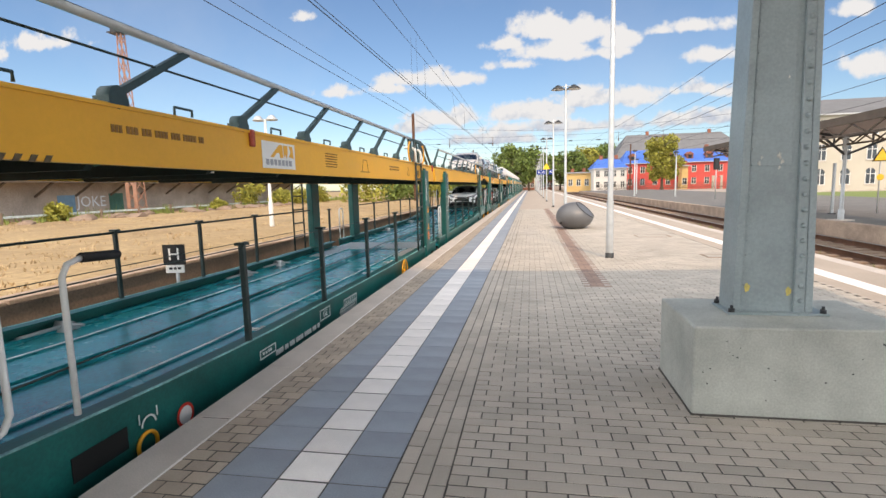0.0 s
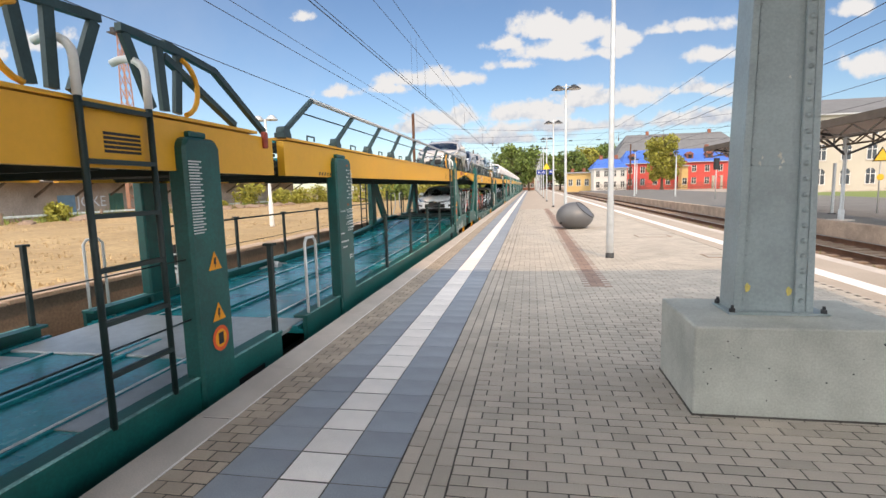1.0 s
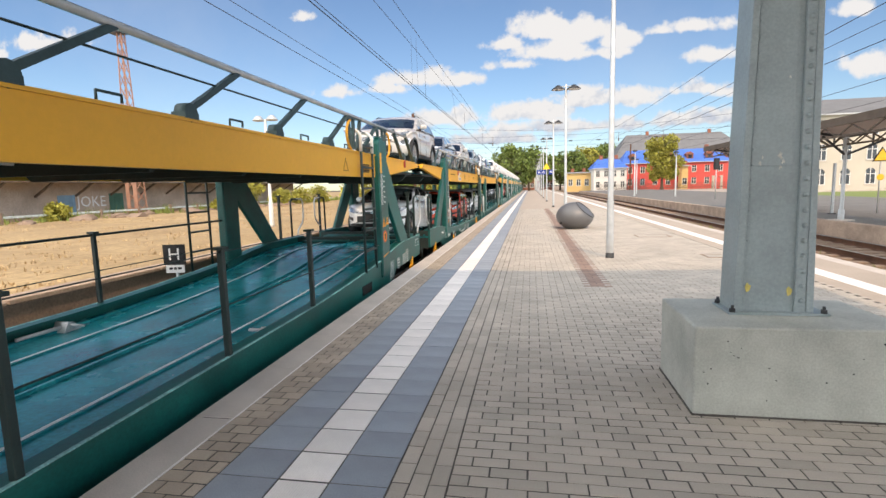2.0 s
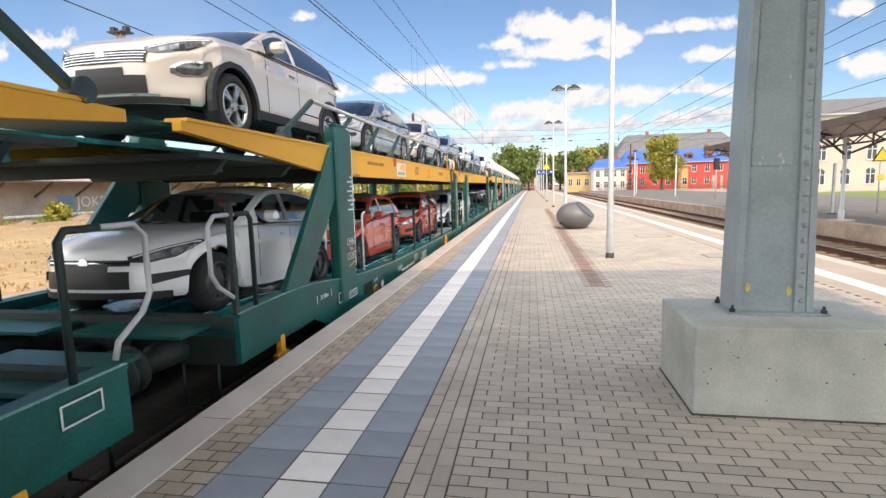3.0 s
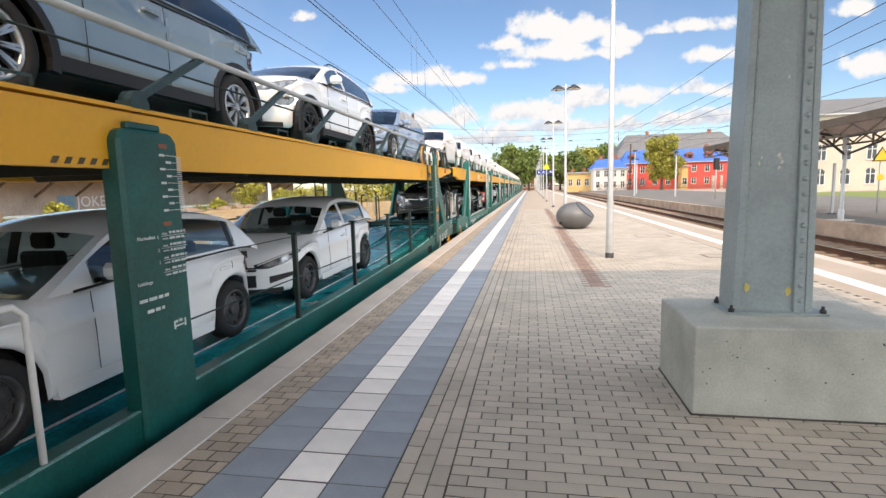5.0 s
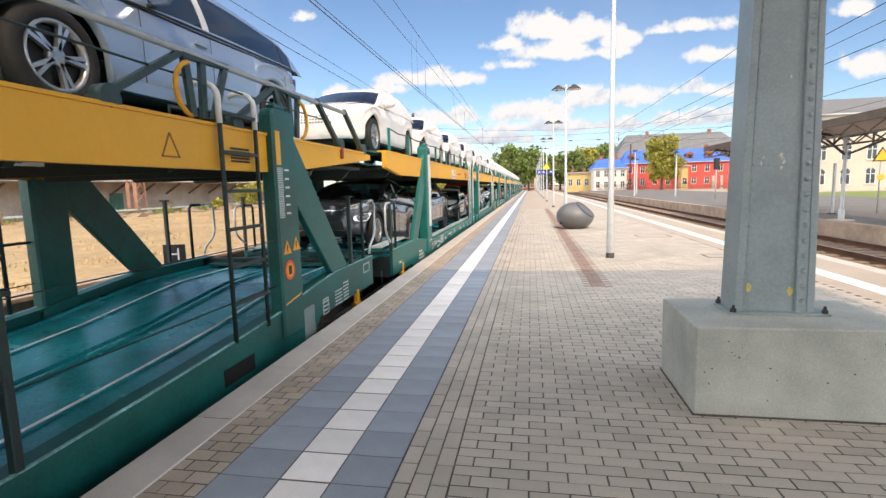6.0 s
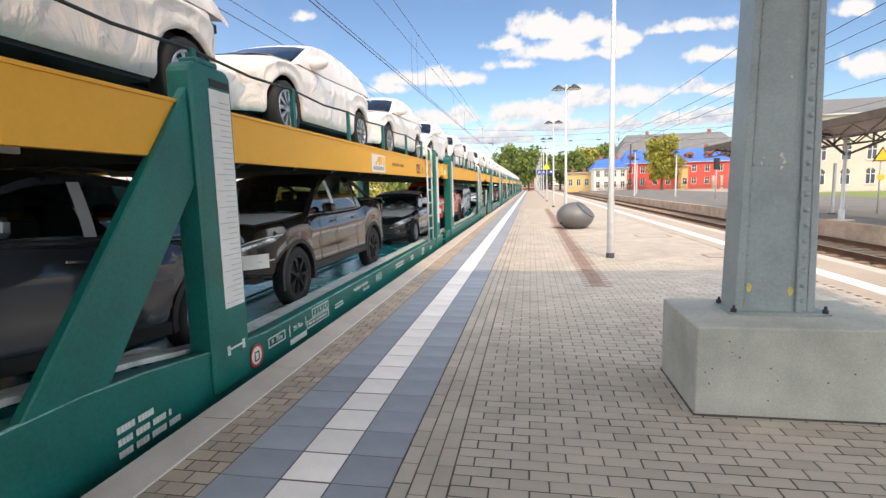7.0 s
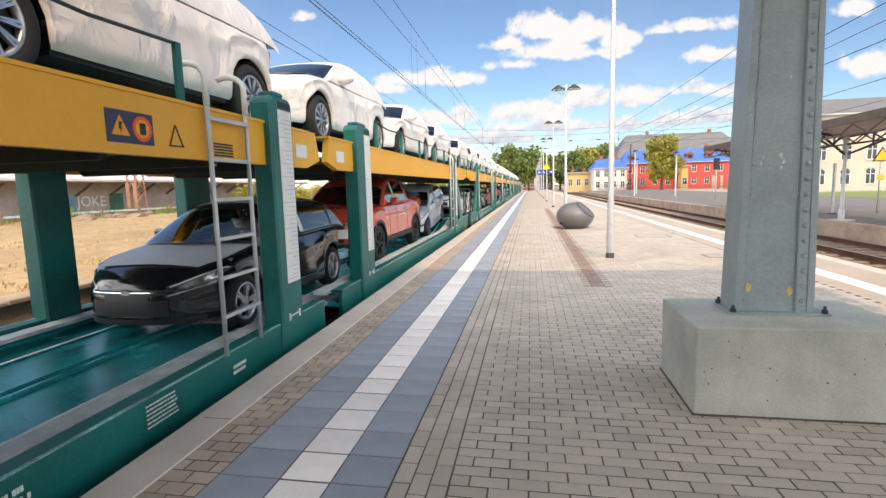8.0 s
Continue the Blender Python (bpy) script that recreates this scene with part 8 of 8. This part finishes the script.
# ---- paving of the near platform, stone by stone
def paving():
    PW, PL = 0.211, 0.0985
    gap = 0.008
    left = -0.45
    near, field, red, halves = [], [], [], []
    y = 2.622 - 60 * PL
    r = 0
    while y < 34.0:
        x = left + PW / 2 + (PW / 2 if r % 2 else 0.0)
        if r % 2:
            halves.append((left + PW / 4, y, random.uniform(-0.0028, 0.0012), False))
        while x < 4.36:
            z = random.uniform(-0.0028, 0.0012)
            if not (1.2 < x < 2.3 and 3.6 < y < 4.25):
                if y > 7.85 and 0.92 < x < 1.17:
                    red.append((x, y, z, False))
                elif 1.9 < y < 3.05 and x < 4.1:
                    near.append((x, y, z))
                else:
                    field.append((x, y, z, False))
            x += PW
        y += PL
        r += 1
    me = slab_mesh(PW - gap, PL - gap, 0.07, 0.004, M["paver"], "paving_stone")
    for x, y, z in near[:300]:
        o = new("paving_stone", me)
        o.parent = platform
        o.matrix_basis = pose(x, y, z, random.uniform(-0.25, 0.25), random.uniform(-0.25, 0.25), random.uniform(-0.4, 0.4))
    field += [(x, y, z, False) for x, y, z in near[300:]]
    pieces_joined("paving_stones", field, PW - gap, PL - gap, 0.07, 0.004, M["paver_i"], platform, "grey concrete paving stones in running bond")
    pieces_joined("half_stones", halves, PW / 2 - gap, PL - gap, 0.07, 0.004, M["paver_i"], platform, "grey half stones at the ends of the rows")
    pieces_joined("red_stones", red, PW - gap, PL - gap, 0.07, 0.004, M["paver_red"], platform, "line of dark red paving stones")
    bordering = []
    for c in range(3):
        y = 2.555 - 30 * 0.195 + 0.0975 * (c % 2)
        while y < 34:
            bordering.append((-0.762 + 0.1035 * (c + 0.5), y, random.uniform(-0.002, 0.001), True))
            y += 0.195
    pieces_joined("border_stones", bordering, 0.187, 0.0955, 0.07, 0.004, M["paver_i"], platform, "grey border stones laid lengthwise")
    full, half_ = [], []
    r = 0
    y = 0.9
    while y < 34:
        if r % 2:
            full += [(-2.09 + 0.08, y, random.uniform(-0.003, 0.001), False), (-2.09 + 0.24, y, random.uniform(-0.003, 0.001), False)]
        else:
            full.append((-2.09 + 0.16, y, random.uniform(-0.003, 0.001), False))
            half_ += [(-2.09 + 0.04, y, random.uniform(-0.003, 0.001), False), (-2.09 + 0.28, y, random.uniform(-0.003, 0.001), False)]
        y += 0.112
        r += 1
    pieces_joined("brown_stones", full, 0.152, 0.103, 0.07, 0.004, M["paver_brown"], platform, "brownish paving stones beside the edge")
    pieces_joined("brown_half_stones", half_, 0.072, 0.103, 0.07, 0.004, M["paver_brown"], platform, "brownish half stones beside the edge")
    # ribbed white guiding tiles and dark contrast tiles
    bm = B()
    box(bm, -0.1465, 0.1465, -0.1425, 0.1425, -0.06, -0.001, 0.004)
    for k in range(20):
        x = -0.1330 + 0.0140 * k
        a = [bm.verts.new(p) for p in ((x - 0.005, -0.134, -0.001), (x - 0.003, -0.134, 0.0006), (x + 0.003, -0.134, 0.0006), (x + 0.005, -0.134, -0.001))]
        b = [bm.verts.new((v.co.x, 0.134, v.co.z)) for v in a]
        for i in range(3):
            bm.faces.new((a[i], a[i + 1], b[i + 1], b[i]))
    white = mesh_of("guide_tile", bm, M["tile_white"])
    dark = slab_mesh(0.327, 0.289, 0.06, 0.003, M["tile_dark"], "contrast_tile")
    dark2 = slab_mesh(0.362, 0.289, 0.06, 0.003, M["tile_dark"], "contrast_tile")
    for k in range(148):
        y = 2.70 - 7 * 0.297 + 0.1485 + 0.297 * k
        for nm, me_, x in (("guide_tile", white, -1.25), ("contrast_tile", dark2, -1.585), ("contrast_tile", dark, -0.9325)):
            o = new(nm, me_)
            o.parent = platform
            o.matrix_basis = pose(x, y, random.uniform(-0.0015, 0.0005))
    spots = [(4.83, 0.77 + 0.3 * k, 0.0, False) for k in range(148)]
    pieces_joined("guide_tiles", spots, 0.293, 0.293, 0.06, 0.003, M["tile_white"], platform, "white ribbed guiding tiles")
    bm = B()
    box(bm, -2.098, -2.084, 0.0, 60.0, -0.05, 0.0006)
    part("edge_line", bm, M["tile_white"], platform, "thin pale line beside the edge stones")
    es = slab_mesh(0.298, 0.992, 0.22, 0.006, M["edge_slab"], "edge_stone")
    for k in range(60):
        for x in (EDGE_L + 0.15, EDGE_R - 0.15):
            o = new("edge_stone", es)
            o.parent = platform
            o.matrix_basis = pose(x, 0.05 + 0.5 + 1.0 * k, random.uniform(-0.002, 0.002))


paving()


# ---- everything on the train runs at a steady 31 km/h towards the viewer
def motions():
    for ob, x, y, z, rx, ry in TRAIN:
        walk(ob, [(t, pose(x, y - SPEED * t, z, rx, ry)) for t in (0.0, 4.0, 8.0)])
    roll = math.degrees(SPEED / 0.28)
    for ob, *_ in TRAIN[:3]:
        for wheel in ob.children:
            if wheel.name.startswith("wheelset"):
                at = wheel.matrix_basis.translation.copy()
                walk(wheel, [(i / 30, Matrix.Translation(at) @ pose(0, 0, 0, roll * i / 30)) for i in range(241)])


motions()
